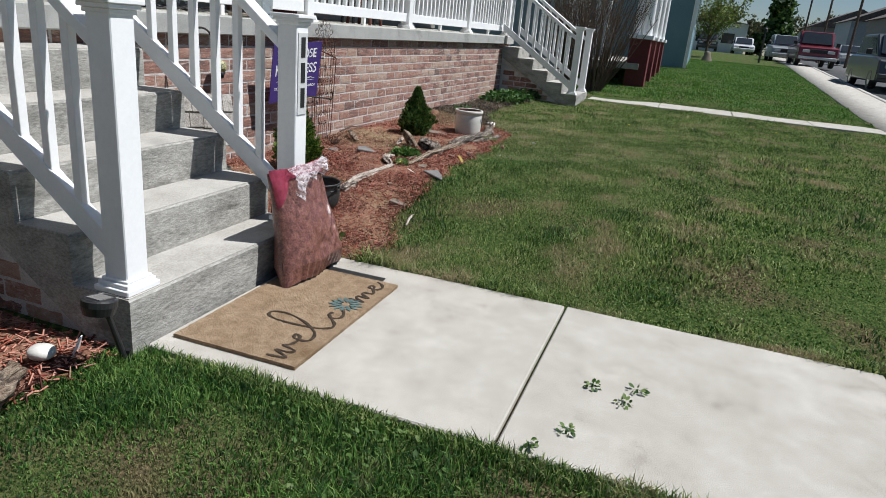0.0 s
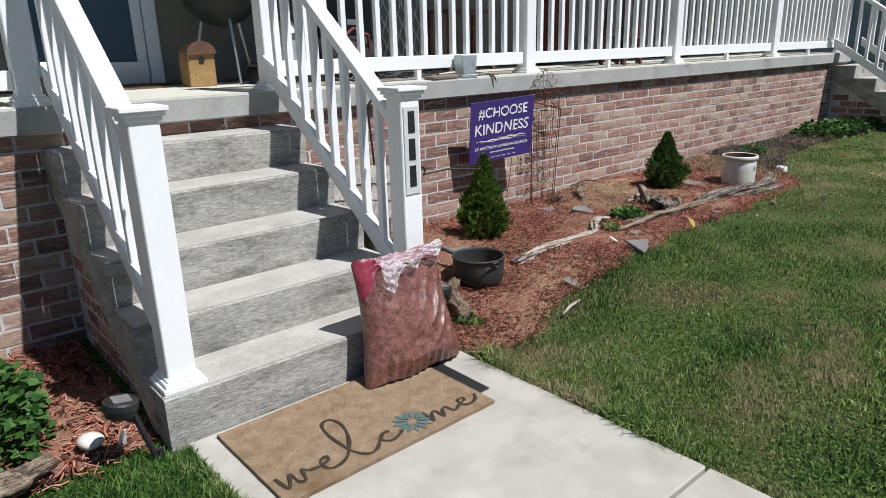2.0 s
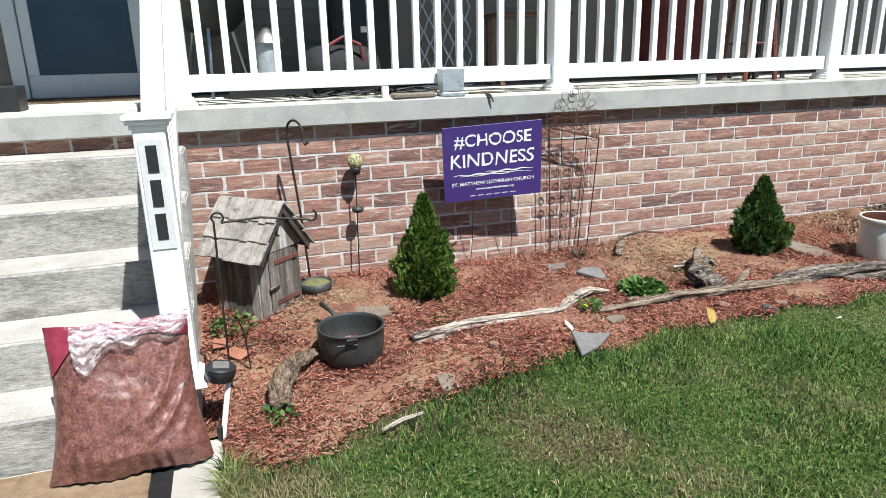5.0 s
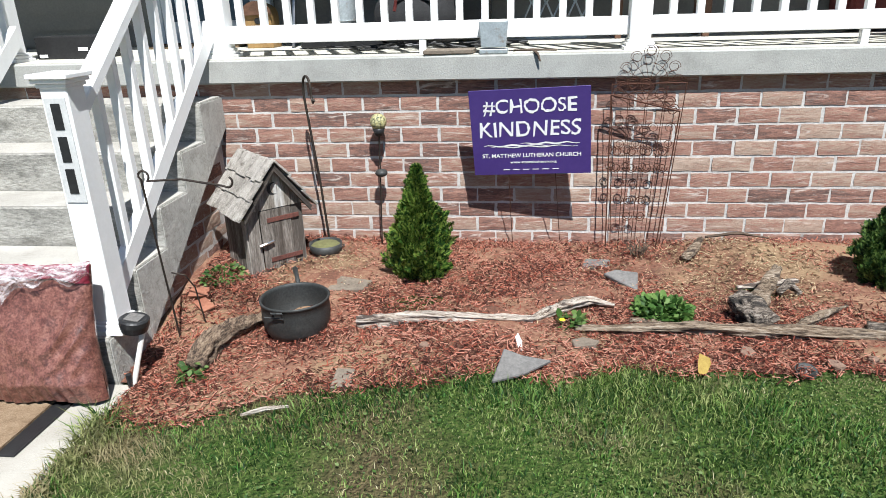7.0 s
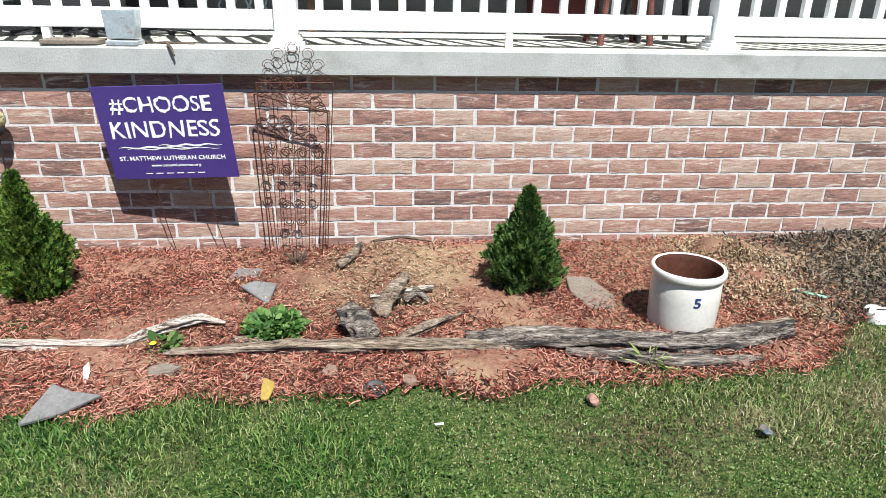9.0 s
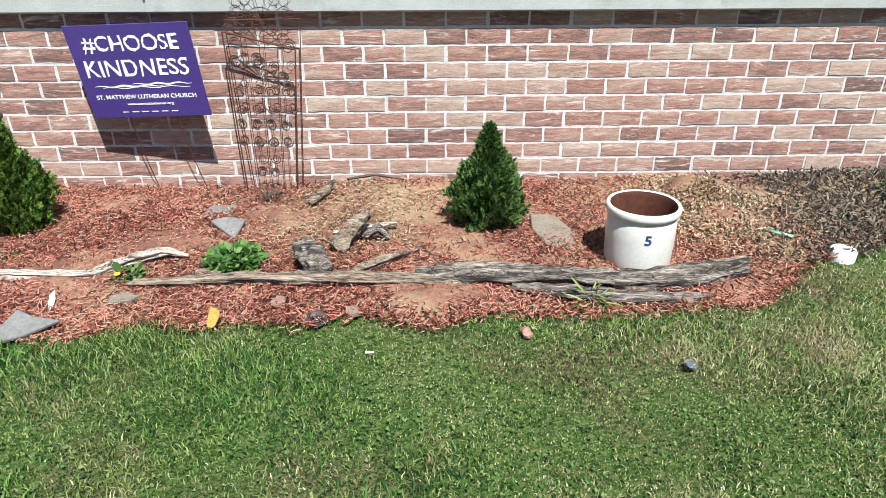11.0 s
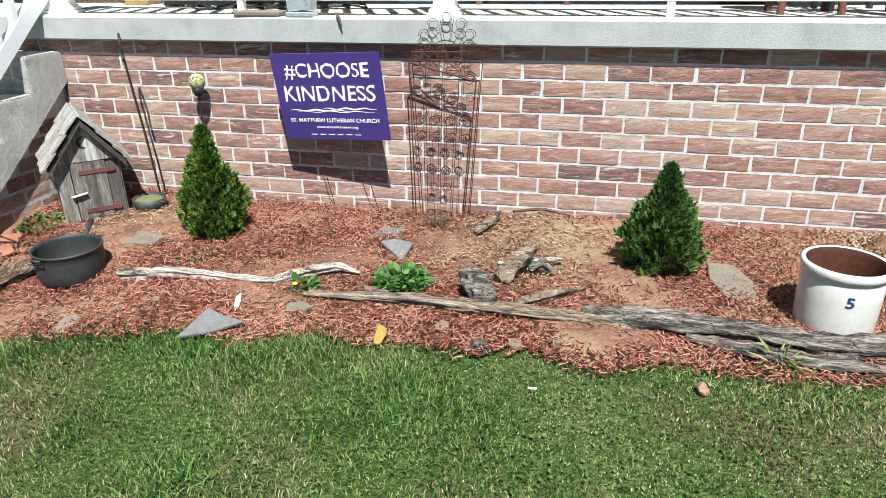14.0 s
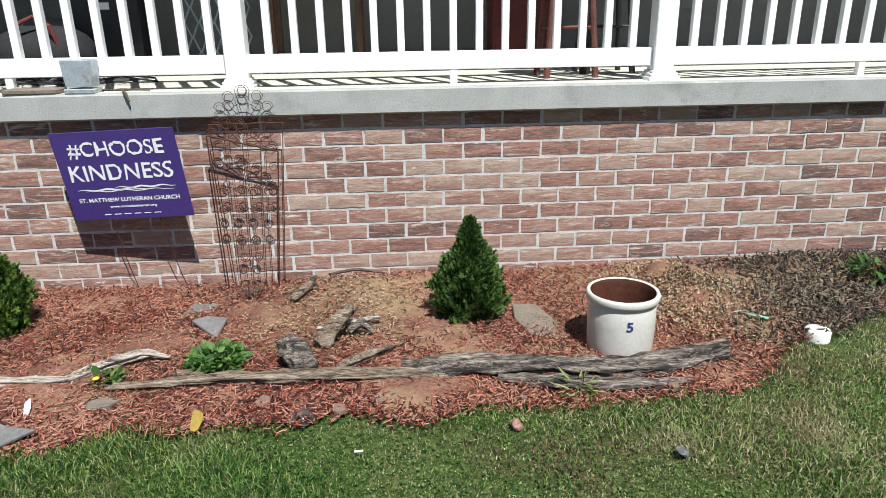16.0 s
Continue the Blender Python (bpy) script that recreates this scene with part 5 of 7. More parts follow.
for x, y, rz in ((-2.73, -0.74, 50), (-2.66, -0.83, -30)):
    o = tagged(link_mesh("pottery_shard", prism([(-0.06, -0.02), (0.04, -0.035), (0.07, 0.02), (-0.02, 0.03)], "z", -0.006, 0.006, 0.002), M["terracotta"]), "broken red clay pottery shard", "shard")
    o.matrix_world = pose(x, y, float(bed_z(x, y)) + 0.03, 30, 10, rz)
root = thing("dead_plant", "dry brown root ball of a dead plant", "plant", T(on(-0.565, -0.225, -0.005)))
for i in range(22):
    a, l = i * 2.4, 0.05 + 0.04 * ((i * 7) % 5) / 5
    part("twig", tube([(0.02 * math.cos(a), 0.02 * math.sin(a), 0.0), (0.6 * l * math.cos(a), 0.6 * l * math.sin(a), 0.045), (l * math.cos(a + 0.4), l * math.sin(a + 0.4), 0.03 + 0.03 * (i % 3))], [0.004, 0.003, 0.0015], 5), M["bark"], root)


# hooks, stakes and solar lamps
def rod(name, pts, r, material, label, category):
    return tagged(link_mesh(name, tube(pts, r, 8), material), label, category)


def arc(c, r, a0, a1, n, plane="x"):
    return [(c[0] + r * math.cos(radians(a0 + (a1 - a0) * i / n)), c[1], c[2] + r * math.sin(radians(a0 + (a1 - a0) * i / n))) for i in range(n + 1)]


HD = Vector((0.59, -0.81, 0))
hook_1 = [(-2.225, -0.14, -0.05), (-2.25, -0.15, 0.40), (-2.29, -0.16, 0.85)]
for k in range(13):
    a = radians(180 - 190 * k / 12)
    hook_1.append(tuple(Vector((-2.29, -0.16, 0.90)) + HD * (0.058 + 0.058 * math.cos(a)) + Vector((0, 0, 0.058 * math.sin(a)))))
hook_1 += [tuple(Vector((-2.29, -0.16, 0.0)) + HD * u + Vector((0, 0, z))) for u, z in ((0.118, 0.855), (0.135, 0.835), (0.155, 0.85))]
rod("shepherd_hook", hook_1, 0.0065, M["wire"], "black iron shepherd hook in front of the bricks", "garden hook")
hook_2 = [(-2.685, -1.03, -0.12), (-2.68, -1.08, 0.3), (-2.675, -1.12, 0.66)] + arc((-2.66, -1.125, 0.675), 0.022, 180, -60, 10) + [(-2.5, -1.13, 0.665), (-2.33, -1.15, 0.645)] + arc((-2.305, -1.15, 0.66), 0.022, 230, 420, 8)
rod("plant_hook", hook_2, 0.0045, M["wire"], "thin black bent garden hook in the mulch", "garden hook")
rod("plant_stake", [(-2.60, -0.95, -0.05), (-2.61, -0.97, 0.13), (-2.63, -1.0, 0.20), (-2.68, -1.02, 0.22)], 0.0035, M["wire"], "short bent wire plant stake", "stake")
M["mesh_globe"] = mat("cracked_globe", [(0.30, 0.27, 0.10), (0.55, 0.52, 0.30)], 60, 0.4, 0.6, 120, stain=(0.08, 0.09, 0.05), stain_scale=70, stain_at=(0.5, 0.6))
stake = thing("solar_stake", "solar garden stake with a mosaic globe", "garden stake", T((-1.925, -0.085, 0.0)))
part("rod", tube([(-0.02, -0.02, -0.08), (-0.005, 0, 0.45), (0.0, 0, 0.66)], 0.004, 8), M["wire"], stake)
part("globe", lathe([(0.044 * math.sin(a), 0.705 - 0.044 * math.cos(a)) for a in np.linspace(0, math.pi, 14)], 24), M["mesh_globe"], stake, "yellow-green mosaic globe", True)
part("collar", lathe([(0.0, 0.63), (0.022, 0.632), (0.034, 0.672), (0.0, 0.68)], 18), M["black_plastic"], stake, smooth=True)
part("bead", lathe([(0.034 * math.sin(a), 0.43 - 0.022 * math.cos(a)) for a in np.linspace(0, math.pi, 10)], 18), M["iron"], stake, "dark oval bead", True)


def solar_lamp(x, y, z, head, lean, label):
    s = thing("solar_lamp", label, "garden lamp", T((x, y, z)))
    part("head", lathe([(0.0, -0.03), (0.05, -0.03), (0.058, 0.0), (0.058, 0.02), (0.05, 0.026), (0.0, 0.026)], 28, T(head) @ Matrix.Rotation(radians(10), 4, "Y")), M["black_plastic"], s, smooth=False)
    part("solar_cell", box(-0.03, -0.03, 0.0262, 0.03, 0.03, 0.029, 0, T(head) @ Matrix.Rotation(radians(10), 4, "Y")), M["slate"], s)
    part("stem", tube([(lean[0], lean[1], -0.06), ((head[0] + 0.03 + lean[0]) / 2, (head[1] + 0.01 + lean[1]) / 2, head[2] * 0.5 - 0.04), (head[0] + 0.03, head[1] + 0.01, head[2] - 0.02)], 0.011, 10), M["white_plastic"] if lean[0] < 0 else M["black_plastic"], s)
    part("spike", tube([(lean[0] * 1.05, lean[1], -0.10), (lean[0], lean[1], 0.03)], [0.006, 0.012], 8), M["black_plastic"], s)
    return s


solar_lamp(-2.72, -1.34, -0.11, (0.01, 0.04, 0.225), (-0.015, -0.03), "black solar path lamp with a pale stem by the steps")
solar_lamp(-4.13, -1.385, -0.14, (-0.07, 0.03, 0.24), (0.03, 0.02), "black solar path lamp leaning beside the steps")


# leafy plants
def herb(name, x, y, z, r, h, n, size, material, label, seed, category="plant", long=1.6):
    g = np.random.default_rng(seed)
    a, q = g.uniform(0, 6.283, n), np.sqrt(g.random(n))
    c = np.stack([x + r * q * np.cos(a), y + r * q * np.sin(a), z + h * (1 - 0.6 * q ** 2) * g.uniform(0.3, 1.0, n)], -1)
    d = np.stack([np.cos(a), np.sin(a), g.uniform(-0.3, 0.9, n)], -1) + g.normal(0, 0.5, (n, 3))
    d /= np.linalg.norm(d, axis=1, keepdims=True)
    s = np.cross(d, g.normal(0, 0.5, (n, 3)) + [0, 0, 1])
    s /= np.linalg.norm(s, axis=1, keepdims=True)
    u = np.cross(s, d)
    L = (size * g.uniform(0.6, 1.3, n))[:, None]
    w = L / long / 2
    pts = [c, c + d * L * 0.35 + s * w, c + d * L * 0.75 + s * w * 0.8 - u * L * 0.05, c + d * L - u * L * 0.15, c + d * L * 0.75 - s * w * 0.8 - u * L * 0.05, c + d * L * 0.35 - s * w, c + d * L * 0.5 - u * L * 0.07]
    v = np.stack(pts, 1).reshape(-1, 3)
    i = np.arange(n)[:, None] * 7
    f = np.concatenate([i + k for k in ([0, 1, 6], [1, 2, 6], [2, 3, 6], [3, 4, 6], [4, 5, 6], [5, 0, 6])], 0)
    t = thing(name, label, category)
    o = mesh_from_arrays("leaves", v, f, material)
    o.parent = t
    part("stem", tube([(x, y, z - 0.02), (x, y, z + h * 0.6)], 0.004, 6), M["green_leaf"], t)
    return t


herb("herb_clump", -0.575, -0.92, float(bed_z(-0.575, -0.92)), 0.105, 0.065, 620, 0.036, M["herb_green"], "low clump of bright green herb leaves", 1)
herb("weed_tuft", -2.50, -1.30, gz(-2.5, -1.3), 0.06, 0.08, 60, 0.03, M["clover"], "small green weed in the mulch", 2)
herb("sedum", -2.66, -0.58, float(bed_z(-2.66, -0.58)), 0.11, 0.07, 170, 0.025, M["clover"], "low straggly sedum beside the steps", 3)
herb("ivy_bush", -4.85, -0.68, -0.13, 0.50, 0.30, 3000, 0.040, M["green_leaf"], "dense dark green leafy bush beside the steps", 4, "bush", 1.2)
herb("ivy_bush", -4.62, -0.88, -0.13, 0.26, 0.10, 800, 0.030, M["green_leaf"], "low leafy ground cover beside the steps", 14, "bush", 1.2)
herb("weed_tuft", 2.62, -0.36, float(bed_z(2.62, -0.36)), 0.09, 0.09, 70, 0.09, M["green_leaf"], "green tulip leaves in the leaf litter", 5, "plant", 4)
herb("weed_tuft", 0.83, -1.25, gz(0.83, -1.25), 0.05, 0.07, 60, 0.07, M["grass"], "tuft of taller grass by the log", 6, "grass", 9)
for i, x in enumerate((4.35, 4.7, 5.05, 5.4)):
    herb("ground_cover", x, -0.32 - 0.05 * i, float(bed_z(x, -0.4)), 0.26, 0.17, 330, 0.06, M["green_leaf"], "dark green leafy ground cover by the far steps", 20 + i, "plant", 1.5)
M["petal"] = mat("yellow_petal", [(0.65, 0.48, 0.01), (0.75, 0.58, 0.02)], 40, 0.6, 0.2, 200)
flowers = [(-1.0, -1.06, 0.045), (2.09, -1.66, 0.05), (2.06, -1.73, 0.05), (3.4, -2.4, 0.05), (4.3, -4.4, 0.06), (4.45, -4.6, 0.06), (4.6, -4.3, 0.06), (1.6, -4.3, 0.05)]
for i, (x, y, h) in enumerate(flowers):
    z = gz(x, y)
    fl = thing("dandelion", "small yellow dandelion flower", "flower", T((x, y, z)), group="dandelions")
    part("stem", tube([(0, 0, -0.01), (0, 0, h)], 0.002, 6), M["green_leaf"], fl)
    part("flower_head", lathe([(0.0, h), (0.009, h + 0.002), (0.013, h + 0.006), (0.008, h + 0.010), (0.0, h + 0.011)], 12), M["petal"], fl)
herb("dandelion_leaves", -0.965, -1.045, float(bed_z(-0.96, -1.04)), 0.05, 0.05, 40, 0.04, M["clover"], "small green dandelion leaves", 9)

# white stone and plastic tag in the side bed
ws = bmesh.new()
bmesh.ops.create_icosphere(ws, subdivisions=3, radius=0.046)
for v in ws.verts:
    v.co *= 1 + 0.25 * noise.noise(v.co * 14)
    v.co.z *= 0.62
o = tagged(link_mesh("white_stone", ws, M["stoneware"], None, True), "smooth white stone on the mulch", "stone")
o.matrix_world = T((-4.285, -1.165, -0.09))
o = tagged(link_mesh("plastic_tag", prism([(-0.02, 0.0), (0.02, 0.0), (0.008, 0.08), (-0.01, 0.075)], "y", -0.002, 0.002), M["white_print"]), "white plastic plant tag in the mulch", "tag")
o.matrix_world = pose(-4.19, -1.21, -0.13, 20, 0, 20)

# ---- on the front walk ----
M["coir"] = mat("coir", [(0.17, 0.11, 0.065), (0.27, 0.19, 0.12), (0.36, 0.27, 0.18)], 16, 1.0, 1.0, 220, stain=(0.17, 0.11, 0.06), stain_scale=3.5, stain_at=(0.55, 0.72), depth=0.01, spec=0.1)
M["coir_dark"] = mat("coir_dark", [(0.035, 0.027, 0.02), (0.08, 0.06, 0.042)], 30, 1.0, 1.0, 220, depth=0.01, spec=0.1)
M["coir_teal"] = mat("coir_teal", [(0.07, 0.11, 0.105), (0.15, 0.20, 0.185)], 30, 1.0, 1.0, 220, depth=0.01, spec=0.1)
doormat = thing("doormat", "tan coir doormat with dark cursive writing", "doormat", T((-3.90, -1.935, WALK_Z)) @ Matrix.Rotation(radians(0.4), 4, "Z"))
MW, MD = 0.935, 0.54
pad = bmesh.new()
nx, ny = 60, 34
top = [[pad.verts.new((MW * i / nx + (0.003 * noise.noise(Vector((0, j * 3.1, 0))) if i in (0, nx) else 0), MD * j / ny + (0.003 * noise.noise(Vector((i * 3.1, 0, 5))) if j in (0, ny) else 0), 0.016 + 0.002 * noise.noise(Vector((i * 0.9, j * 0.9, 0))))) for i in range(nx + 1)] for j in range(ny + 1)]
for j in range(ny):
    for i in range(nx):
        pad.faces.new((top[j][i], top[j][i + 1], top[j + 1][i + 1], top[j + 1][i]))
rim = top[0] + [top[j][nx] for j in range(1, ny + 1)] + top[ny][-2::-1] + [top[j][0] for j in range(ny - 1, 0, -1)]
low = [pad.verts.new((v.co.x, v.co.y, 0.001)) for v in rim]
for i in range(len(rim)):
    q = (i + 1) % len(rim)
    pad.faces.new((rim[q], rim[i], low[i], low[q]))
part("pad", pad, M["coir"], doormat)


def smooth_line(uv, k=6):
    """A soft curve through points of the mat."""
    P = [Vector((u * MW, v * MD, 0.0155)) for u, v in uv]
    out = []
    for i in range(len(P) - 1):
        p0, p1, p2, p3 = P[max(i - 1, 0)], P[i], P[i + 1], P[min(i + 2, len(P) - 1)]
        for q in range(k):
            t = q / k
            out.append(0.5 * (2 * p1 + (p2 - p0) * t + (2 * p0 - 5 * p1 + 4 * p2 - p3) * t * t + (3 * p1 - p0 - 3 * p2 + p3) * t ** 3))
    return out + [P[-1]]


WORD = (((0.032, 0.26), (0.046, 0.118), (0.085, 0.241), (0.0905, 0.135), (0.115, 0.13), (0.133, 0.235), (0.15, 0.20), (0.194, 0.185), (0.235, 0.21), (0.2425, 0.25), (0.21, 0.23), (0.205, 0.15), (0.2305, 0.11), (0.30, 0.154),
         (0.37, 0.32), (0.405, 0.50), (0.39, 0.62), (0.345, 0.60), (0.325, 0.45), (0.333, 0.20), (0.369, 0.085), (0.41, 0.09), (0.447, 0.145), (0.49, 0.215)),
        ((0.519, 0.206), (0.49, 0.215), (0.462, 0.16), (0.486, 0.105), (0.53, 0.12), (0.56, 0.15)),
        ((0.705, 0.23), (0.70, 0.09), (0.725, 0.17), (0.752, 0.19), (0.755, 0.086), (0.78, 0.16), (0.806, 0.178), (0.82, 0.10), (0.868, 0.14), (0.905, 0.16), (0.912, 0.198), (0.88, 0.185), (0.875, 0.115), (0.91, 0.09), (0.95, 0.12), (0.972, 0.175)))
for line in WORD:
    pts = smooth_line(line)
    o = part("lettering", tube(pts, [0.0075 + 0.0015 * math.sin(i * 0.7) for i in range(len(pts))], 6), M["coir_dark"], doormat, "dark woven cursive writing")
    o.scale = (1, 1, 0.35)
    o.location = (0, 0, 0.0115)
for ring, (n, r0, r1, w) in enumerate(((13, 0.028, 0.078, 0.011), (9, 0.018, 0.05, 0.009))):
    for i in range(n):
        a = 2 * math.pi * i / n + ring * 0.3
        bm = prism([(r0, 0), (r0 + (r1 - r0) * 0.5, -w), (r1, 0), (r0 + (r1 - r0) * 0.5, w)], "z", 0.0155 + 0.001 * ring, 0.0195 + 0.001 * ring)
        bmesh.ops.transform(bm, verts=bm.verts, matrix=T((0.632 * MW, 0.195 * MD, 0)) @ Matrix.Rotation(a, 4, "Z"))
        part("petal", bm, M["coir_teal"], doormat)
strip = tagged(link_mesh("rubber_mat", box(-2.97, -1.83, WALK_Z + 0.001, -2.895, -1.50, WALK_Z + 0.007, 0.002), M["black_plastic"]), "black rubber edge of a second mat", "mat")

# bag of mulch leaning on the steps
M["bag"] = mat("bag_plastic", [(0.070, 0.027, 0.022), (0.155, 0.062, 0.047), (0.245, 0.115, 0.087)], 30, 0.34, 0.35, 120, stain=(0.055, 0.022, 0.018), stain_scale=26, stain_at=(0.55, 0.7), spec=0.5, coat=0.25, space="obj", depth=0.006)
M["bag_red"] = mat("bag_red_plastic", [(0.15, 0.012, 0.025), (0.26, 0.035, 0.06)], 9, 0.3, 0.4, 40, spec=0.5, coat=0.3)


def clear_plastic():
    m = bpy.data.materials.new("clear_plastic")
    m.use_nodes = True
    n, link = m.node_tree.nodes, m.node_tree.links.new
    p = n["Principled BSDF"]
    p.inputs["Base Color"].default_value = (0.75, 0.70, 0.71, 1)
    p.inputs["Roughness"].default_value = 0.22
    t, mix, nz = n.new("ShaderNodeBsdfTransparent"), n.new("ShaderNodeMixShader"), n.new("ShaderNodeTexNoise")
    nz.inputs["Scale"].default_value, nz.inputs["Detail"].default_value = 9, 4
    k = n.new("ShaderNodeMapRange")
    k.inputs["From Min"].default_value, k.inputs["From Max"].default_value = 0.35, 0.7
    k.inputs["To Min"].default_value, k.inputs["To Max"].default_value = 0.12, 0.75
    link(nz.outputs["Fac"], k.inputs["Value"])
    link(k.outputs["Result"], mix.inputs["Fac"])
    link(t.outputs[0], mix.inputs[1])
    link(p.outputs[0], mix.inputs[2])
    link(mix.outputs[0], n["Material Output"].inputs["Surface"])
    b = n.new("ShaderNodeBump")
    b.inputs["Strength"].default_value, b.inputs["Distance"].default_value = 0.8, 0.02
    link(nz.outputs["Fac"], b.inputs["Height"])
    link(b.outputs["Normal"], p.inputs["Normal"])
    return m


M["clear"] = clear_plastic()
bag = thing("mulch_bag", "full bag of red mulch in clear plastic leaning on the steps", "bag", pose(-3.02, -1.485, WALK_Z + 0.018, -13, 0, 1.5))
BW, BH, BT = 0.252, 0.515, 0.10


def bag_face(x, z, side):
    """Front or back of the pillow at x in -1..1, z in 0..1."""
    puff = max(0.0, (1 - abs(x) ** 3.2)) ** 0.55 * (1 - 0.78 * max(0, z) ** 2.2) * (0.45 + 0.55 * min(1.0, z * 5 + 0.25))
    X = BW * x * (1.04 - 0.08 * math.sin(math.pi * min(1, z)) - 0.13 * z) - 0.012 * (1 - z) ** 6 * (x < -0.8)
    wr = 0.013 * noise.noise(Vector((X * 7, side * 3, z * 3.5))) + 0.003 * noise.noise(Vector((X * 30, side, z * 16)))
    crease = max(0.0, 1 - abs(x - 0.62) * 1.9) * max(0.0, 1 - abs(z - 0.52) * 2.4)
    wr += 0.011 * crease * (1 - abs(math.sin(15.0 * (z - 0.62 * x + 0.08 * noise.noise(Vector((x * 3, z * 3, 1)))))) * 2)
    wr += 0.006 * max(0.0, 1 - z * 4) * math.sin(38 * x + 5 * z)
    return Vector((X, side * (BT * puff) + side * wr * (0.3 + puff), BH * z + 0.012 * abs(x) ** 3 * (1 if z > 0.5 else -0.3) + 0.012 * noise.noise(Vector((x * 2, 0, z)))))


bm = bmesh.new()
nx, nz_ = 96, 80
for side in (-1, 1):
    g = [[bm.verts.new(bag_face(-1 + 2 * i / nx, k / nz_, side)) for i in range(nx + 1)] for k in range(nz_ + 1)]
    for k in range(nz_):
        for i in range(nx):
            bm.faces.new((g[k][i], g[k][i + 1], g[k + 1][i + 1], g[k + 1][i]) if side < 0 else (g[k][i + 1], g[k][i], g[k + 1][i], g[k + 1][i + 1]))
bmesh.ops.remove_doubles(bm, verts=bm.verts, dist=0.0025)
part("body", bm, M["bag"], bag, smooth=True)


def sheet(name, fn, nu, nv, material, label):
    b = bmesh.new()
    g = [[b.verts.new(fn(i / nu, k / nv)) for i in range(nu + 1)] for k in range(nv + 1)]
    for k in range(nv):
        for i in range(nu):
            b.faces.new((g[k][i], g[k][i + 1], g[k + 1][i + 1], g[k + 1][i]))
    return part(name, b, material, bag, label, True)


def red_cuff(u, v):
    p = bag_face(-1.0 + 2.0 * u, 1 - v * (0.07 + 0.34 * max(0, 0.22 - u) * 3.5 + 0.10 * max(0, u - 0.75) * 3), -1)
    return p + Vector((0, -0.010 - 0.005 * noise.noise(Vector((u * 14, v * 4, 2))), 0.014 * (1 - v)))


def flap(u, v):
    x = -0.62 + 1.68 * u
    low = 0.13 + 0.16 * max(0.0, 1 - abs(u - 0.1) * 3.0) + 0.03 * math.sin(u * 17)
    p = bag_face(min(1.0, max(-1.0, x)), 1 - 0.01 - v * low, -1)
    p.x += BW * max(0.0, x - 1.0) * 0.9
    return p + Vector((0, -0.020 - 0.016 * noise.noise(Vector((u * 9, v * 5, 0))) - 0.010 * abs(noise.noise(Vector((u * 26 + v * 9, v * 16 - u * 8, 3)))) - 0.03 * math.sin(math.pi * v), 0.02 + 0.006 * noise.noise(Vector((u * 20, v * 9, 4)))))


sheet("cuff", red_cuff, 60, 14, M["bag_red"], "dark red printed plastic cuff")
sheet("flap", flap, 90, 30, M["clear"], "clear crumpled plastic flap")

# number plate on the newel: bars stand for the digits
M["plate"] = mat("plate_grey", [(0.50, 0.50, 0.49), (0.62, 0.62, 0.61)], 12, 0.5, 0.1, 80)
part("number_plate", box(-0.041, -0.0575, 0.555, 0.041, -0.053, 0.945, 0.001), M["plate"], right_newel, "pale metal plate with three black bars")
for z in (0.60, 0.72, 0.84):
    part("number_bar", box(-0.018, -0.0595, z - 0.01, 0.018, -0.0578, z + 0.085), M["black_plastic"], right_newel)

# wilted weeds on the walk
for x, y, s in ((-3.465, -2.954, 1), (-3.425, -3.115, 2), (-3.54, -3.08, 3), (-3.823, -2.92, 4), (-3.95, -2.82, 5)):
    herb("pulled_weed", x, y, WALK_Z + 0.004, 0.026, 0.018, 16, 0.020, M["clover"], "wilted pulled weed lying on the walk", 40 + s)


# ---- on the porch ----
M["door_blue"] = mat("door_blue", [(0.020, 0.050, 0.085), (0.028, 0.065, 0.105)], 3, 0.35, 0.03, 40)
M["trim_blue"] = mat("door_trim", [(0.50, 0.55, 0.60), (0.58, 0.63, 0.67)], 3, 0.5, 0.05, 40)
M["galvanized"] = mat("galvanized", [(0.38, 0.42, 0.44), (0.55, 0.60, 0.62)], 25, 0.45, 0.1, 90, metal=0.6, stain=(0.25, 0.15, 0.08), stain_scale=14, stain_at=(0.6, 0.75))
M["black_cloth"] = mat("black_cloth", [(0.010, 0.010, 0.011), (0.024, 0.024, 0.026)], 20, 0.85, 0.5, 150)
M["gold_wood"] = mat("golden_wood", [(0.22, 0.13, 0.05), (0.36, 0.23, 0.09)], 14, 0.6, 0.3, 60)
M["brown_wood"] = mat("brown_wood", [(0.07, 0.035, 0.02), (0.15, 0.075, 0.045)], 12, 0.6, 0.3, 60)
M["dark_red"] = mat("dark_red_paint", [(0.10, 0.018, 0.016), (0.15, 0.03, 0.026)], 5, 0.6, 0.1, 60)
FZ = PORCH_Z + 0.004
door = thing("door_1", "blue storm door with a pale frame", "door", T((-3.435, 1.40, FZ)), kind="structure")
part("panel", box(-0.37, 0.0, 0.02, 0.37, 0.03, 2.05, 0.003), M["door_blue"], door)
part("bottom_rail", box(-0.37, -0.012, 0.02, 0.37, 0.0, 0.17, 0.004), M["trim_blue"], door)
for x in (-1, 1):
    part("stile", box(x * 0.335 - 0.035, -0.012, 0.17, x * 0.335 + 0.035, 0.0, 2.05, 0.004), M["trim_blue"], door)
    part("jamb", box(x * 0.42 - 0.045, -0.03, 0.0, x * 0.42 + 0.045, 0.03, 2.12, 0.004), M["trim_blue"], door)
part("lintel", box(-0.465, -0.03, 2.12, 0.465, 0.03, 2.2, 0.004), M["trim_blue"], door)
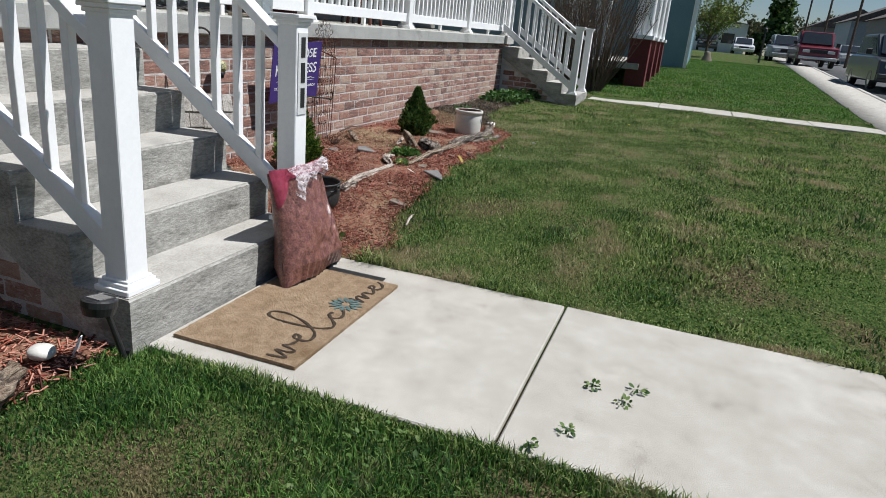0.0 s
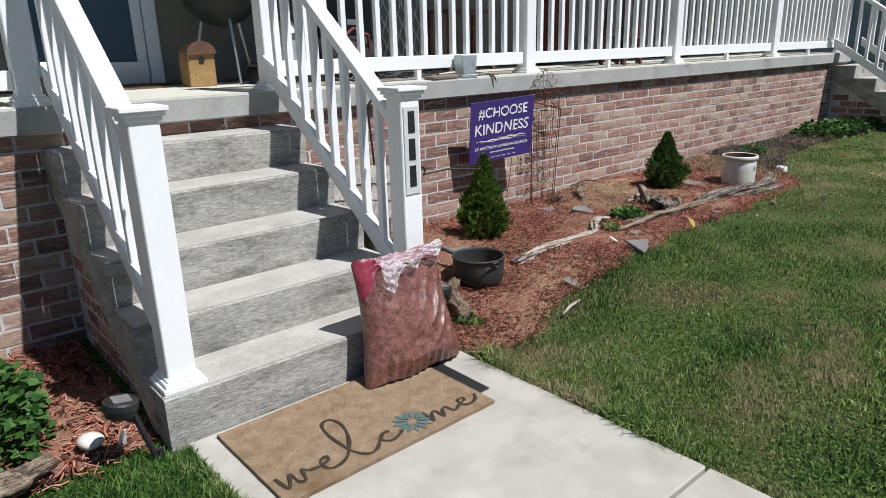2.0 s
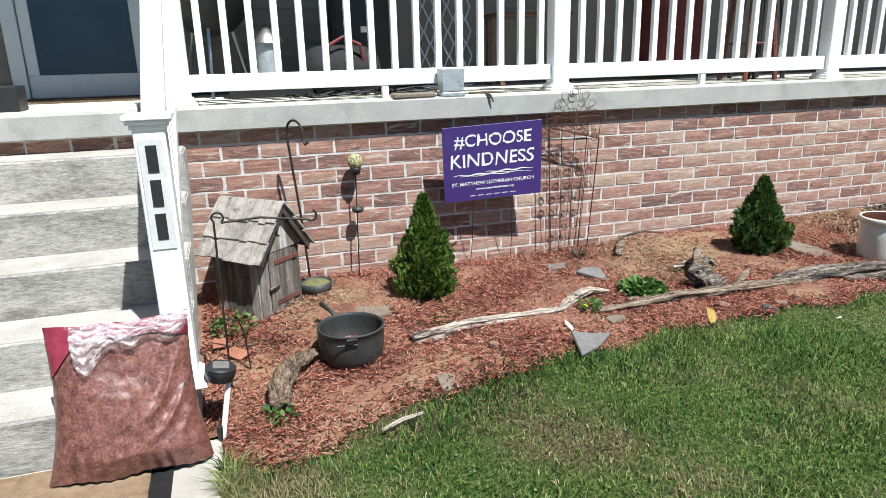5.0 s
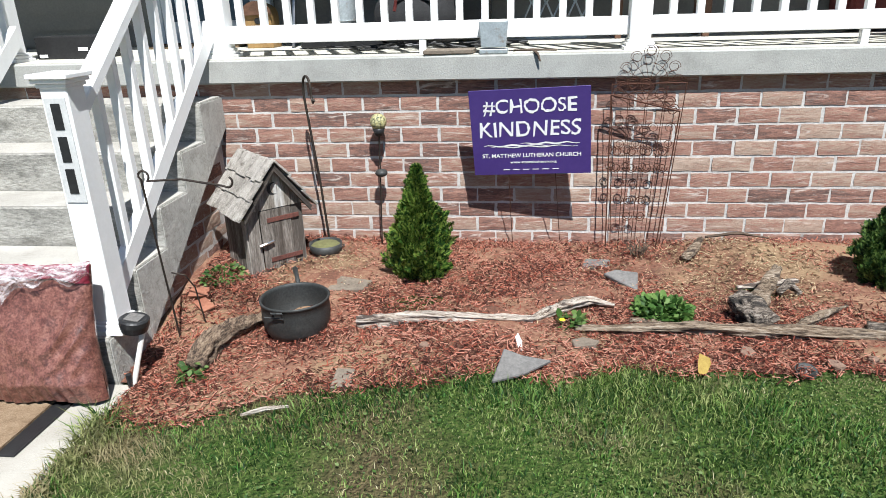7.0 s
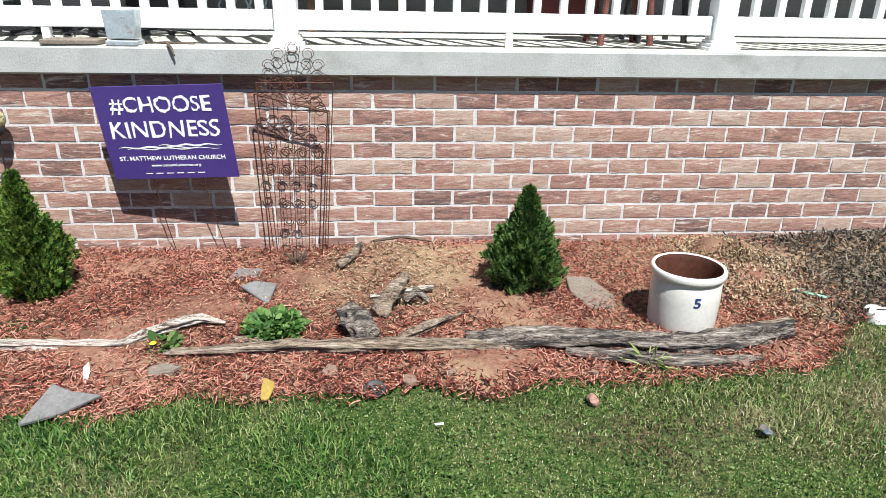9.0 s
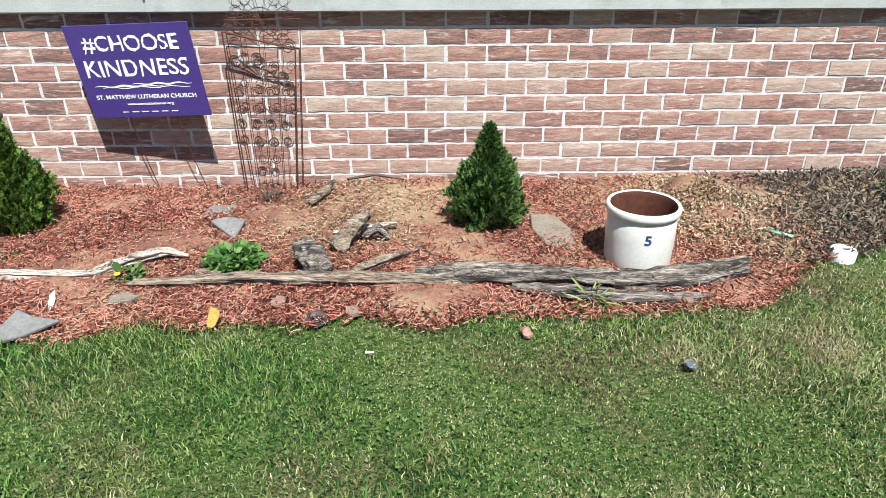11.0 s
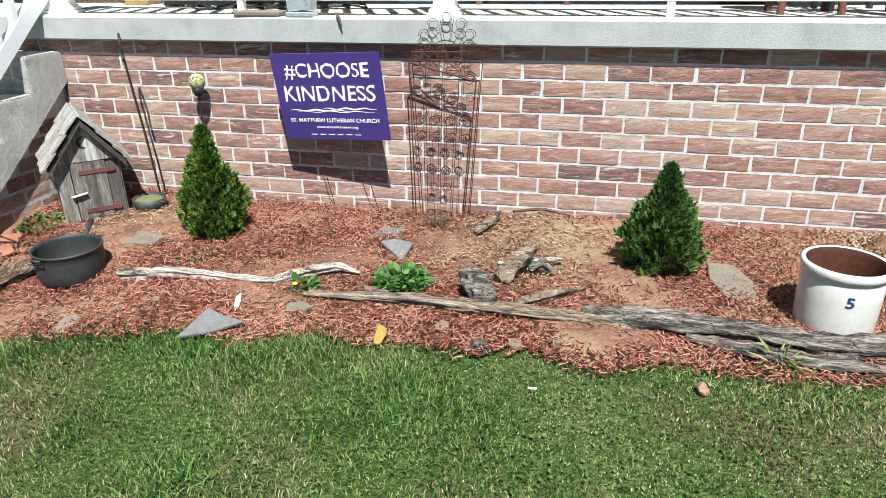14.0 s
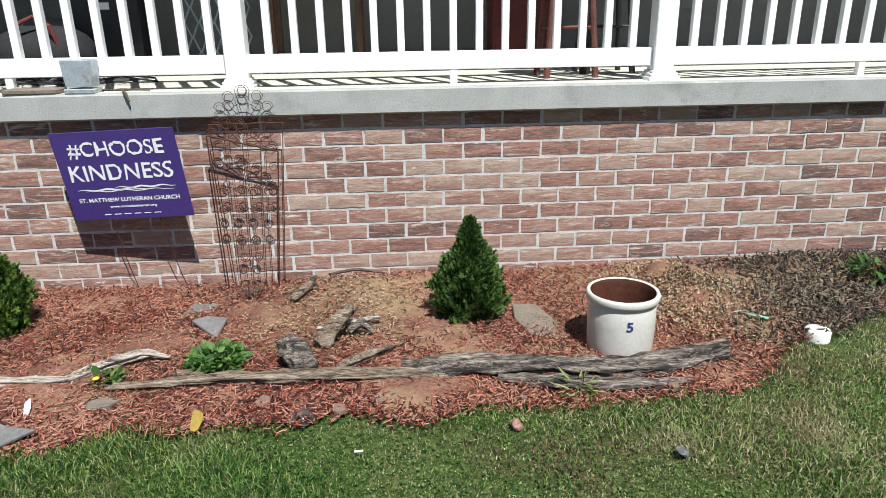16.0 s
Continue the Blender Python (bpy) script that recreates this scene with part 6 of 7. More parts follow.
part("sill", box(-0.465, -0.06, 0.0, 0.465, 0.0, 0.02, 0.003), M["brown_wood"], door)
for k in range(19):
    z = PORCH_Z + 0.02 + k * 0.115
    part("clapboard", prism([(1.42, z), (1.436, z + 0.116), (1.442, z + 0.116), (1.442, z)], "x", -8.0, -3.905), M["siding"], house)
tagged(link_mesh("porch_mat", box(-3.8, 1.02, FZ, -3.1, 1.32, FZ + 0.014, 0.003), M["coir"]), "brown coir mat before the blue door", "doormat")
bx = thing("black_box", "low black speckled box on the porch floor", "box", T((-3.81, 0.33, FZ)))
part("body", box(-0.21, -0.09, 0, 0.21, 0.09, 0.13, 0.006), M["black_plastic"], bx)
part("label_bar", box(0.06, -0.0925, 0.045, 0.12, -0.0905, 0.065), M["white_print"], bx)
part("label_bar", box(-0.19, -0.0925, 0.01, -0.14, -0.0905, 0.028), M["white_print"], bx)
mb = thing("wooden_birdhouse", "golden wooden birdhouse with an arched roof on the porch", "birdhouse", T((-2.89, 0.95, FZ)))
arch = [(-0.09, 0), (0.09, 0), (0.09, 0.2)] + [(0.09 * math.cos(a), 0.2 + 0.08 * math.sin(a)) for a in np.linspace(0.2, 2.94, 8)] + [(-0.09, 0.2)]
part("body", prism(arch, "y", -0.08, 0.08, 0.004), M["gold_wood"], mb)
part("roof", prism([(x * 1.1, z * 1.04 + (0.002 if z > 0.19 else 0)) for x, z in arch if z > 0.15] + [(-0.099, 0.16), (-0.089, 0.16), (-0.089, 0.205)], "y", -0.1, -0.081), M["brown_wood"], mb)
part("hole", lathe([(0.0, 0.0), (0.02, 0.0), (0.02, 0.004), (0.0, 0.004)], 16, T((0, -0.0815, 0.17)) @ Matrix.Rotation(radians(90), 4, "X")), M["black_plastic"], mb)
lamp = thing("lantern_box", "galvanized metal lantern box on the slab edge", "lantern", T((-1.32, 0.0, FZ)))
part("body", prism([(-0.062, 0.03), (0.062, 0.03), (0.072, 0.155), (-0.072, 0.155)], "y", -0.045, 0.045, 0.003), M["galvanized"], lamp)
part("base", box(-0.072, -0.05, 0.0, 0.072, 0.05, 0.022, 0.004), M["galvanized"], lamp)
flat_stone(-1.55, 0.0, [(-0.13, -0.05), (0.12, -0.055), (0.14, 0.03), (0.02, 0.06), (-0.12, 0.05)], 0.012, M["sandstone"], "flat tan stone on the slab edge", 3, z=FZ + 0.013)
o = branch("stick", [(-1.22, -0.03, FZ + 0.012), (-1.12, -0.035, FZ + 0.014), (-1.0, -0.02, FZ + 0.01)], [0.005, 0.007, 0.004], M["bark"], "crooked brown stick on the slab edge", "stick", seed=30)
o = branch("stick", [(-1.13, -0.03, FZ + 0.016), (-1.10, -0.068, FZ + 0.0), (-1.085, -0.075, FZ - 0.04)], [0.006, 0.006, 0.004], M["bark"], "short twig hanging over the slab edge", "stick", seed=31)
# kettle grill, lantern, black case, lattice panels, table, stool and chairs behind the railing
crate = thing("storage_box", "low black storage box under the silver lantern", "box", T((-2.29, 0.80, FZ)))
part("body", box(-0.26, -0.14, 0.0, 0.26, 0.14, 0.112, 0.012), M["black_plastic"], crate)
part("lid", box(-0.27, -0.15, 0.1125, 0.27, 0.15, 0.1245, 0.005), M["black_plastic"], crate)
duffel = bmesh.new()
add_lathe(duffel, [(0.0, -0.24), (0.13, -0.23), (0.165, -0.15), (0.17, 0.0), (0.16, 0.15), (0.12, 0.23), (0.0, 0.24)], 28)
for v in duffel.verts:
    v.co *= 1 + 0.12 * noise.noise(v.co * 7)
    v.co.x *= 0.95
duffel_bag = thing("duffel_bag", "slumped black cloth duffel bag on the porch", "bag", T((-1.82, 0.78, FZ + 0.15)))
part("body", duffel, M["black_cloth"], duffel_bag, smooth=True).matrix_basis = Matrix.Rotation(radians(90), 4, "Y")
part("strap", tube([(-0.12, -0.14, 0.06), (-0.10, -0.16, 0.16), (0.0, -0.12, 0.21), (0.10, -0.16, 0.16), (0.12, -0.14, 0.06)], 0.012, 8), M["dark_red"], duffel_bag, "red carrying strap")
for k, (x, y) in enumerate(((-1.95, 0.42), (-1.60, 0.45), (-1.42, 0.52))):
    turn_ = [(x + (0.10 + 0.012 * q) * math.cos(0.7 * q + k), y + (0.05 + 0.006 * q) * math.sin(0.7 * q + k), FZ + 0.008 + 0.012 * (q % 3)) for q in range(24)]
    tagged(link_mesh("cable", tube(turn_, 0.006, 6), M["black_plastic"]), "black electric cable lying in loops on the porch", "cable")
grill = thing("kettle_grill", "black kettle grill standing by the house wall", "grill", T((-2.62, 1.08, FZ)))
part("bowl", lathe([(0.0, 0.38), (0.14, 0.42), (0.24, 0.52), (0.27, 0.62)], 28), M["iron"], grill, smooth=True)
part("lid", lathe([(0.272, 0.62), (0.25, 0.74), (0.16, 0.84), (0.0, 0.88)], 28), M["black_plastic"], grill, smooth=True)
for k in range(3):
    a = 2.1 * k + 0.4
    part("leg", tube([(0.14 * math.cos(a), 0.14 * math.sin(a), 0.45), (0.26 * math.cos(a), 0.26 * math.sin(a), 0.0)], 0.011, 8), M["steel"], grill)
lan = thing("lantern", "silver metal lantern on the porch floor", "lantern", T((-2.29, 0.80, FZ + 0.125)) @ Matrix.Scale(1.1, 4))
part("base", lathe([(0.0, 0.0), (0.09, 0.0), (0.09, 0.03), (0.0, 0.04)], 20), M["steel"], lan)
part("glass", lathe([(0.07, 0.03), (0.075, 0.16), (0.07, 0.19)], 20), M["galvanized"], lan, smooth=True)
part("hood", lathe([(0.10, 0.19), (0.085, 0.22), (0.03, 0.27), (0.0, 0.29)], 20), M["steel"], lan, smooth=True)
case = thing("black_case", "black case with red handles by the wall", "case", T((-1.6, 1.15, FZ)))
part("body", box(-0.22, -0.12, 0.04, 0.22, 0.12, 0.75, 0.02), M["black_plastic"], case)
part("handle", box(-0.14, -0.14, 0.62, -0.09, -0.12, 0.72, 0.006), M["dark_red"], case, "red handle")
part("label_bar", box(-0.03, -0.124, 0.40, 0.06, -0.121, 0.44), M["white_print"], case)
lat = thing("lattice_panel", "grey pierced metal lattice panel leaning on the wall", "panel", pose(-0.95, 1.18, FZ, -6, 0, 0))
part("frame", box(-0.2, 0.0, 0.0, 0.2, 0.012, 0.02), M["galvanized"], lat)
for k in range(9):
    x = -0.19 + 0.38 * k / 8
    part("bar", tube([(x + 0.02 * (-1) ** (k + j), 0.006, 0.05 + 0.09 * j) for j in range(10)], 0.007, 5), M["galvanized"], lat)
case2 = thing("side_table", "dark brown wooden side table by the wall", "table", T((-0.3, 1.15, FZ)))
part("tabletop", box(-0.3, -0.16, 0.5, 0.3, 0.16, 0.53, 0.004), M["brown_wood"], case2)
for sx in (-1, 1):
    for sy in (-1, 1):
        part("leg", box(sx * 0.27 - 0.02, sy * 0.13 - 0.02, 0, sx * 0.27 + 0.02, sy * 0.13 + 0.02, 0.5, 0.003), M["brown_wood"], case2)
cab = thing("red_panel", "dark red painted cabinet by the house wall", "cabinet", T((1.02, 1.2, FZ)))
part("body", box(-0.2, -0.16, 0.05, 0.2, 0.16, 1.1, 0.006), M["dark_red"], cab)
part("door", box(-0.18, -0.172, 0.08, 0.18, -0.161, 1.06, 0.004), M["dark_red"], cab)


def stool(x, y, material, label, h=0.72):
    s = thing("stool", label, "stool", T((x, y, FZ)))
    part("seat", lathe([(0.0, h - 0.03), (0.16, h - 0.03), (0.17, h - 0.01), (0.16, h), (0.0, h)], 24), material, s)
    for k in range(4):
        a = math.pi / 4 + math.pi / 2 * k
        c, q = math.cos(a), math.sin(a)
        part("leg", tube([(0.12 * c, 0.12 * q, h - 0.03), (0.19 * c, 0.19 * q, 0.0)], [0.016, 0.018], 8), material, s)
        b = a + math.pi / 2
        part("rung", tube([(0.165 * c, 0.165 * q, 0.26), (0.165 * math.cos(b), 0.165 * math.sin(b), 0.26)], 0.009, 6), material, s)
    return s


stool(1.14, 0.40, M["rust"], "rusty brown metal stool behind the railing")
stool(1.42, 0.62, M["black_plastic"], "black stool behind the railing")

# ---- street, neighbours and distance ----
def street_bend(x):
    """The street draws away from the house line beyond the far steps."""
    return -0.046 * np.clip(np.asarray(x, float) - 9.0, 0, 200)


def strip_on_ground(name, x0, x1, y0, y1, lift, material, label, category, nx=80, thick=0.12, kind="structure"):
    xs = np.linspace(x0, x1, nx)
    top = ground_z(xs, 0 * xs - 6) + lift
    v = np.concatenate([np.stack([xs, y + street_bend(xs), z], -1) for y, z in ((y0, top - thick), (y0, top), (y1, top), (y1, top - thick))])
    f = [[r * nx + i, r * nx + i + 1, (r + 1) * nx + i + 1, (r + 1) * nx + i] for r in range(3) for i in range(nx - 1)]
    return tagged(mesh_from_arrays(name, v, f, material), label, category, kind=kind)


strip_on_ground("sidewalk", -40, 120, -7.38, -6.2, 0.02, M["walk_concrete"], "pale concrete sidewalk beside the street", "sidewalk")
strip_on_ground("kerb", -40, 120, -7.55, -7.385, 0.025, M["concrete"], "concrete kerb along the street", "kerb", thick=0.25)
strip_on_ground("road", -40, 160, -16.0, -7.555, -0.09, M["asphalt"], "grey asphalt street sloping uphill", "road", thick=0.05)
far_walk = thing("pavement_far", "pale concrete walk to the far steps", "walkway", kind="structure")
for k in range(4):
    y1, y0 = -1.35 - 1.24 * k, -1.35 - 1.24 * (k + 1) + 0.012
    z = gz(6.8, -4) + 0.02
    part("paving_slab", box(6.65, y0, z - 0.1, 7.65, y1, z, 0.006), M["walk_concrete"], far_walk)

M["blue_siding"] = mat("blue_siding", [(0.14, 0.24, 0.29), (0.18, 0.29, 0.34)], 2, 0.6, 0.1, 60)
M["green_siding"] = mat("grey_siding", [(0.26, 0.31, 0.33), (0.34, 0.39, 0.40)], 2, 0.6, 0.1, 60)
M["red_brick"] = mat("painted_brick", [(0.10, 0.016, 0.018), (0.15, 0.03, 0.03)], 12, 0.7, 0.4, 60)
M["roofing"] = mat("roof_shingle", [(0.06, 0.05, 0.045), (0.13, 0.11, 0.10)], 5, 0.9, 0.4, 60)
M["window_glass"] = mat("window_glass", [(0.02, 0.025, 0.03), (0.03, 0.035, 0.04)], 2, 0.08, 0.0, 10)


def house_block(x0, x1, y0, y1, z0, z1, wall_m, label, roof_h=1.8, windows=()):
    h = thing("house", label, "house")
    part("wall", box(x0, y0, z0, x1, y1, z1), wall_m, h)
    part("roof", prism([(y0 - 0.35, z1), (y1 + 0.35, z1), ((y0 + y1) / 2, z1 + roof_h)], "x", x0 - 0.3, x1 + 0.3), M["roofing"], h)
    for x in (x0, x1):
        part("corner_trim", box(x - 0.07, y0 - 0.03, z0, x + 0.07, y0 + 0.09, z1), M["vinyl"], h)
    for axis, a, z, w, hh in windows:
        if axis == "x":
            win = part("window", box(x0 - 0.05, a - w / 2 - 0.08, z - 0.08, x0 - 0.01, a + w / 2 + 0.08, z + hh + 0.08), M["vinyl"], h)
            part("pane", box(x0 - 0.06, a - w / 2, z, x0 - 0.052, a + w / 2, z + hh), M["window_glass"], win)
        else:
            win = part("window", box(a - w / 2 - 0.08, y0 - 0.05, z - 0.08, a + w / 2 + 0.08, y0 - 0.01, z + hh + 0.08), M["vinyl"], h)
            part("pane", box(a - w / 2, y0 - 0.06, z, a + w / 2, y0 - 0.052, z + hh), M["window_glass"], win)
    return h


near_house = house_block(10.2, 17.0, -0.2, 9.0, 0.0, 5.4, M["green_siding"], "grey-green neighbour house with a columned porch", 2.2, (("x", 2.0, 1.6, 0.9, 1.4), ("y", 13.0, 1.6, 0.9, 1.4)))
part("porch_floor", box(10.4, -1.85, 0.55, 16.9, -0.2, 0.68), M["concrete"], near_house)
part("porch_roof", box(10.2, -2.1, 3.3, 17.1, -0.2, 3.55), M["vinyl"], near_house)
for x in (10.75, 12.7, 14.65, 16.6):
    part("pier", box(x - 0.24, -2.02, 0.0, x + 0.24, -1.57, 1.22), M["red_brick"], near_house, "dark red brick pier")
    part("pier_cap", box(x - 0.30, -2.07, 1.22, x + 0.30, -1.52, 1.30), M["vinyl"], near_house)
    for dy in (-0.13, 0.13):
        part("column", lathe([(0.095, 1.30), (0.08, 1.38), (0.07, 3.3)], 16, T((x, -1.795 + dy, 0))), M["vinyl"], near_house, "slim white round column")
house_block(20.4, 28.0, -2.7, 6.0, 0.2, 6.0, M["blue_siding"], "blue-grey sided house farther along the street", 2.4, (("x", 1.0, 2.2, 1.0, 1.5), ("y", 22.5, 2.0, 0.9, 1.4), ("y", 25.5, 2.0, 0.9, 1.4)))
house_block(72, 84, -7.2, 4.0, 0.9, 4.0, M["vinyl"], "low white building beyond the trees", 0.5, (("x", -5.5, 2.0, 1.2, 1.0), ("x", -3.0, 2.0, 1.2, 1.0)))
for x, m, lab, y, tall in ((50, M["vinyl"], "white house across the street", -17.5, 3.6), (62, M["siding"], "tan house across the street", -17.5, 4.2), (76, M["green_siding"], "grey house across the street", -17.0, 4.4), (92, M["siding"], "brown house at the end of the street", -15.5, 4.2)):
    house_block(x, x + 9, y - 10, y, 0.6, 0.9 + tall, m, lab, 2.4, tuple(("x", y - 2.0 - 3 * i, 2.4, 1.0, 1.4) for i in range(3)))


def car(name, x, y, length, width, height, paint, label, truck=False):
    """A parked vehicle that faces -x."""
    z0 = gz(x, -8) + 0.01
    c = thing(name, label, "car" if not truck else "pickup truck", T((x, y, z0)))
    L, W, Hh = length, width / 2, height
    hood = 0.56 * Hh
    if truck:
        body = [(0.02, 0.34), (0.0, 0.62), (0.06, hood), (1.25, hood + 0.08), (L - 0.02, hood + 0.06), (L, 0.45), (L - 0.1, 0.34)]
        cabin = [(1.15, hood + 0.05), (1.75, Hh), (2.9, Hh), (3.1, hood + 0.05)]
    else:
        body = [(0.03, 0.25), (0.0, 0.48), (0.08, hood - 0.05), (1.1, hood + 0.06), (L - 0.3, hood + 0.10), (L, hood), (L, 0.35), (L - 0.1, 0.25)]
        cabin = [(0.95, hood + 0.03), (1.75, Hh), (L - 1.2, Hh), (L - 0.35, hood + 0.08)]
    part("body", prism(body, "y", -W, W, 0.05), paint, c)
    part("cabin", prism(cabin, "y", -W + 0.12, W - 0.12, 0.04), paint, c)
    (xa, za), (xb, zb) = cabin[0], cabin[1]
    ws = bmesh.new()
    q = [ws.verts.new(p) for p in ((xa + 0.07, -W + 0.2, za + 0.09), (xa + 0.07, W - 0.2, za + 0.09), (xb - 0.06, W - 0.26, zb - 0.06), (xb - 0.06, -W + 0.26, zb - 0.06))]
    ws.faces.new(q)
    r = bmesh.ops.extrude_face_region(ws, geom=list(ws.faces))
    bmesh.ops.translate(ws, verts=[v for v in r["geom"] if isinstance(v, bmesh.types.BMVert)], vec=(-0.05, 0, 0.03))
    part("windscreen", ws, M["window_glass"], c)
    for s in (-1, 1):
        part("side_window", prism([(cabin[0][0] + 0.3, cabin[0][1] + 0.1), (cabin[1][0] + 0.08, Hh - 0.1), (cabin[2][0] - 0.05, Hh - 0.1), (cabin[3][0] - 0.2, cabin[3][1] + 0.08)], "y", s * (W - 0.13), s * (W - 0.105)), M["window_glass"], c)
        part("headlight", box(-0.015, s * W * 0.62 - 0.17, hood - 0.30, 0.08, s * W * 0.62 + 0.17, hood - 0.16, 0.01), M["steel"], c)
        part("mirror", box(1.25, s * (W + 0.1) - 0.09, hood + 0.1, 1.38, s * (W + 0.1) + 0.09, hood + 0.28, 0.02), M["black_plastic"], c)
        for wx in (0.85, L - 0.95):
            r_ = 0.36 if truck else 0.31
            tyre = part("wheel", lathe([(0.18, -0.1), (r_ - 0.03, -0.11), (r_, -0.07), (r_, 0.07), (r_ - 0.03, 0.11), (0.18, 0.1)], 24, T((wx, s * (W - 0.1), r_)) @ Matrix.Rotation(radians(90), 4, "X")), M["black_plastic"], c)
            part("rim", lathe([(0.0, -0.09), (0.19, -0.095), (0.19, 0.095), (0.0, 0.09)], 18, T((wx, s * (W - 0.1), r_)) @ Matrix.Rotation(radians(90), 4, "X")), M["steel"], tyre)
    part("grille", box(-0.02, -W * 0.45, hood - 0.31, 0.03, W * 0.45, hood - 0.13, 0.008), M["black_plastic"], c)
    part("bumper", box(-0.1, -W + 0.02, 0.36, 0.06, W - 0.02, 0.52, 0.03), M["steel"] if truck else paint, c)
    return c


M["paint_red"] = mat("red_car_paint", [(0.15, 0.012, 0.02), (0.19, 0.02, 0.03)], 2, 0.3, 0.0, 20, coat=0.6)
M["paint_white"] = mat("white_car_paint", [(0.68, 0.68, 0.68), (0.74, 0.74, 0.74)], 2, 0.3, 0.0, 20, coat=0.6)
M["paint_grey"] = mat("grey_car_paint", [(0.045, 0.048, 0.05), (0.06, 0.063, 0.066)], 2, 0.3, 0.0, 20, coat=0.6)
M["paint_silver"] = mat("silver_car_paint", [(0.30, 0.32, 0.33), (0.36, 0.38, 0.39)], 2, 0.3, 0.0, 20, coat=0.6)
car("pickup_truck", 34.0, -8.75, 5.0, 1.85, 1.78, M["paint_red"], "dark red pickup truck parked at the kerb", True)
car("parked_car", 40.5, -8.0, 4.6, 1.75, 1.6, M["paint_silver"], "silver car parked behind the red pickup")
car("parked_car", 60.0, -6.6, 4.4, 1.75, 1.42, M["paint_white"], "white car standing up the street")
car("parked_car", 64.0, -3.6, 4.6, 1.85, 1.75, M["paint_grey"], "dark car in the far side street")
car("parked_car", 19.0, -9.3, 4.8, 1.9, 1.75, M["paint_grey"], "dark grey sport utility car parked at the kerb")
car("parked_car", 52.0, -13.6, 4.4, 1.75, 1.45, M["paint_silver"], "grey car parked across the street")


def tree(name, x, y, h, spread, seed, leaf_m, label, n_leaf, trunk=0.09, leaf=0.09, base=0.25, conical=False):
    t = thing(name, label, "tree" if h > 3 else "shrub", T((x, y, gz(x, y) - 0.02)))
    r = np.random.default_rng(seed)
    wood = bmesh.new()
    ends = []
    if h > 2.5:
        add_tube(wood, [(0, 0, 0), (0.04, 0.02, h * 0.3), (0, 0, h * (0.95 if conical else 0.55))], [trunk, trunk * 0.7, trunk * 0.25], 8)
    for k in range(26 if h > 2.5 else 95):
        a, up = r.uniform(0, 6.283), r.uniform(base, 0.9)
        if h > 2.5:
            s = Vector((0, 0, h * up * (0.9 if conical else 0.55)))
            e = s + Vector((math.cos(a), math.sin(a), 0)) * spread * (1.05 - up if conical else r.uniform(0.5, 1)) + Vector((0, 0, (-0.05 if conical else r.uniform(0.2, 0.5)) * h))
        else:
            s = Vector((0.12 * math.cos(a), 0.12 * math.sin(a), 0))
            e = Vector((spread * math.cos(a) * r.uniform(0.3, 1), spread * math.sin(a) * r.uniform(0.3, 1), h * r.uniform(0.6, 1.0)))
        m_ = (s + e) / 2 + Vector(r.normal(0, 0.06, 3)) * h * 0.3
        w = trunk * 0.35 if h > 2.5 else 0.012
        add_tube(wood, [s, m_, e], [w, w * 0.6, w * 0.25], 5)
        for q in range(5 if h > 2.5 else 8):
            f = s.lerp(e, r.uniform(0.3, 1))
            g = f + Vector(r.normal(0, 0.16, 3)) * h * 0.35 + Vector((0, 0, 0.08 * h))
            add_tube(wood, [f, (f + g) / 2 + Vector(r.normal(0, 0.02, 3)), g], [w * 0.35, w * 0.25, w * 0.12], 4)
            ends += [f, g, (f + g) / 2]
        ends.append(e)
    part("trunk", wood, M["bark"], t)
    if n_leaf:
        E_ = np.array([tuple(e) for e in ends])
        c = E_[r.integers(0, len(E_), n_leaf)] + r.normal(0, 0.07 * spread + 0.03, (n_leaf, 3))
        u = r.normal(0, 1, (n_leaf, 3))
        u /= np.linalg.norm(u, axis=1, keepdims=True)
        v = np.cross(u, r.normal(0, 1, (n_leaf, 3)))
        v /= np.linalg.norm(v, axis=1, keepdims=True)
        L = (leaf * r.uniform(0.5, 1.3, n_leaf))[:, None]
        V = np.stack([c - u * L * 0.5, c + v * L * 0.3, c + u * L * 0.5, c - v * L * 0.3], 1).reshape(-1, 3)
        i = np.arange(n_leaf)[:, None] * 4
        o = mesh_from_arrays("crown", V, i + [0, 1, 2, 3], leaf_m)
        o.parent = t
    return t


M["spring_leaf"] = leaf_material("spring_leaf", [(0.07, 0.12, 0.02), (0.13, 0.19, 0.03), (0.21, 0.25, 0.06)], 0.3, 0.8)
M["far_leaf"] = leaf_material("far_leaf", [(0.05, 0.06, 0.025), (0.10, 0.11, 0.05), (0.16, 0.15, 0.08)], 0.2, 0.8)
M["pink_leaf"] = leaf_material("blossom", [(0.35, 0.12, 0.16), (0.50, 0.22, 0.27)], 0.3, 0.8)
tree("bare_shrub", 8.3, -1.2, 2.5, 1.15, 5, None, "leafless grey-brown shrub beside the far steps", 0)
tree("bare_shrub", 9.0, -0.5, 2.5, 1.0, 15, M["litter"], "leafless brown shrub against the neighbour house", 500, leaf=0.05)
tree("street_tree", 34.0, -3.4, 3.9, 1.8, 6, M["spring_leaf"], "small tree with fresh yellow-green leaves", 3000, 0.08, 0.13)
tree("conifer", 66, -9.4, 6.2, 2.6, 7, M["cedar_dark"], "tall dark green conifer", 7000, 0.2, 0.5, 0.05, True)
tree("blossom_tree", 33, -14.6, 5.2, 2.2, 8, M["pink_leaf"], "tree in pink blossom across the street", 3200, 0.1, 0.16)
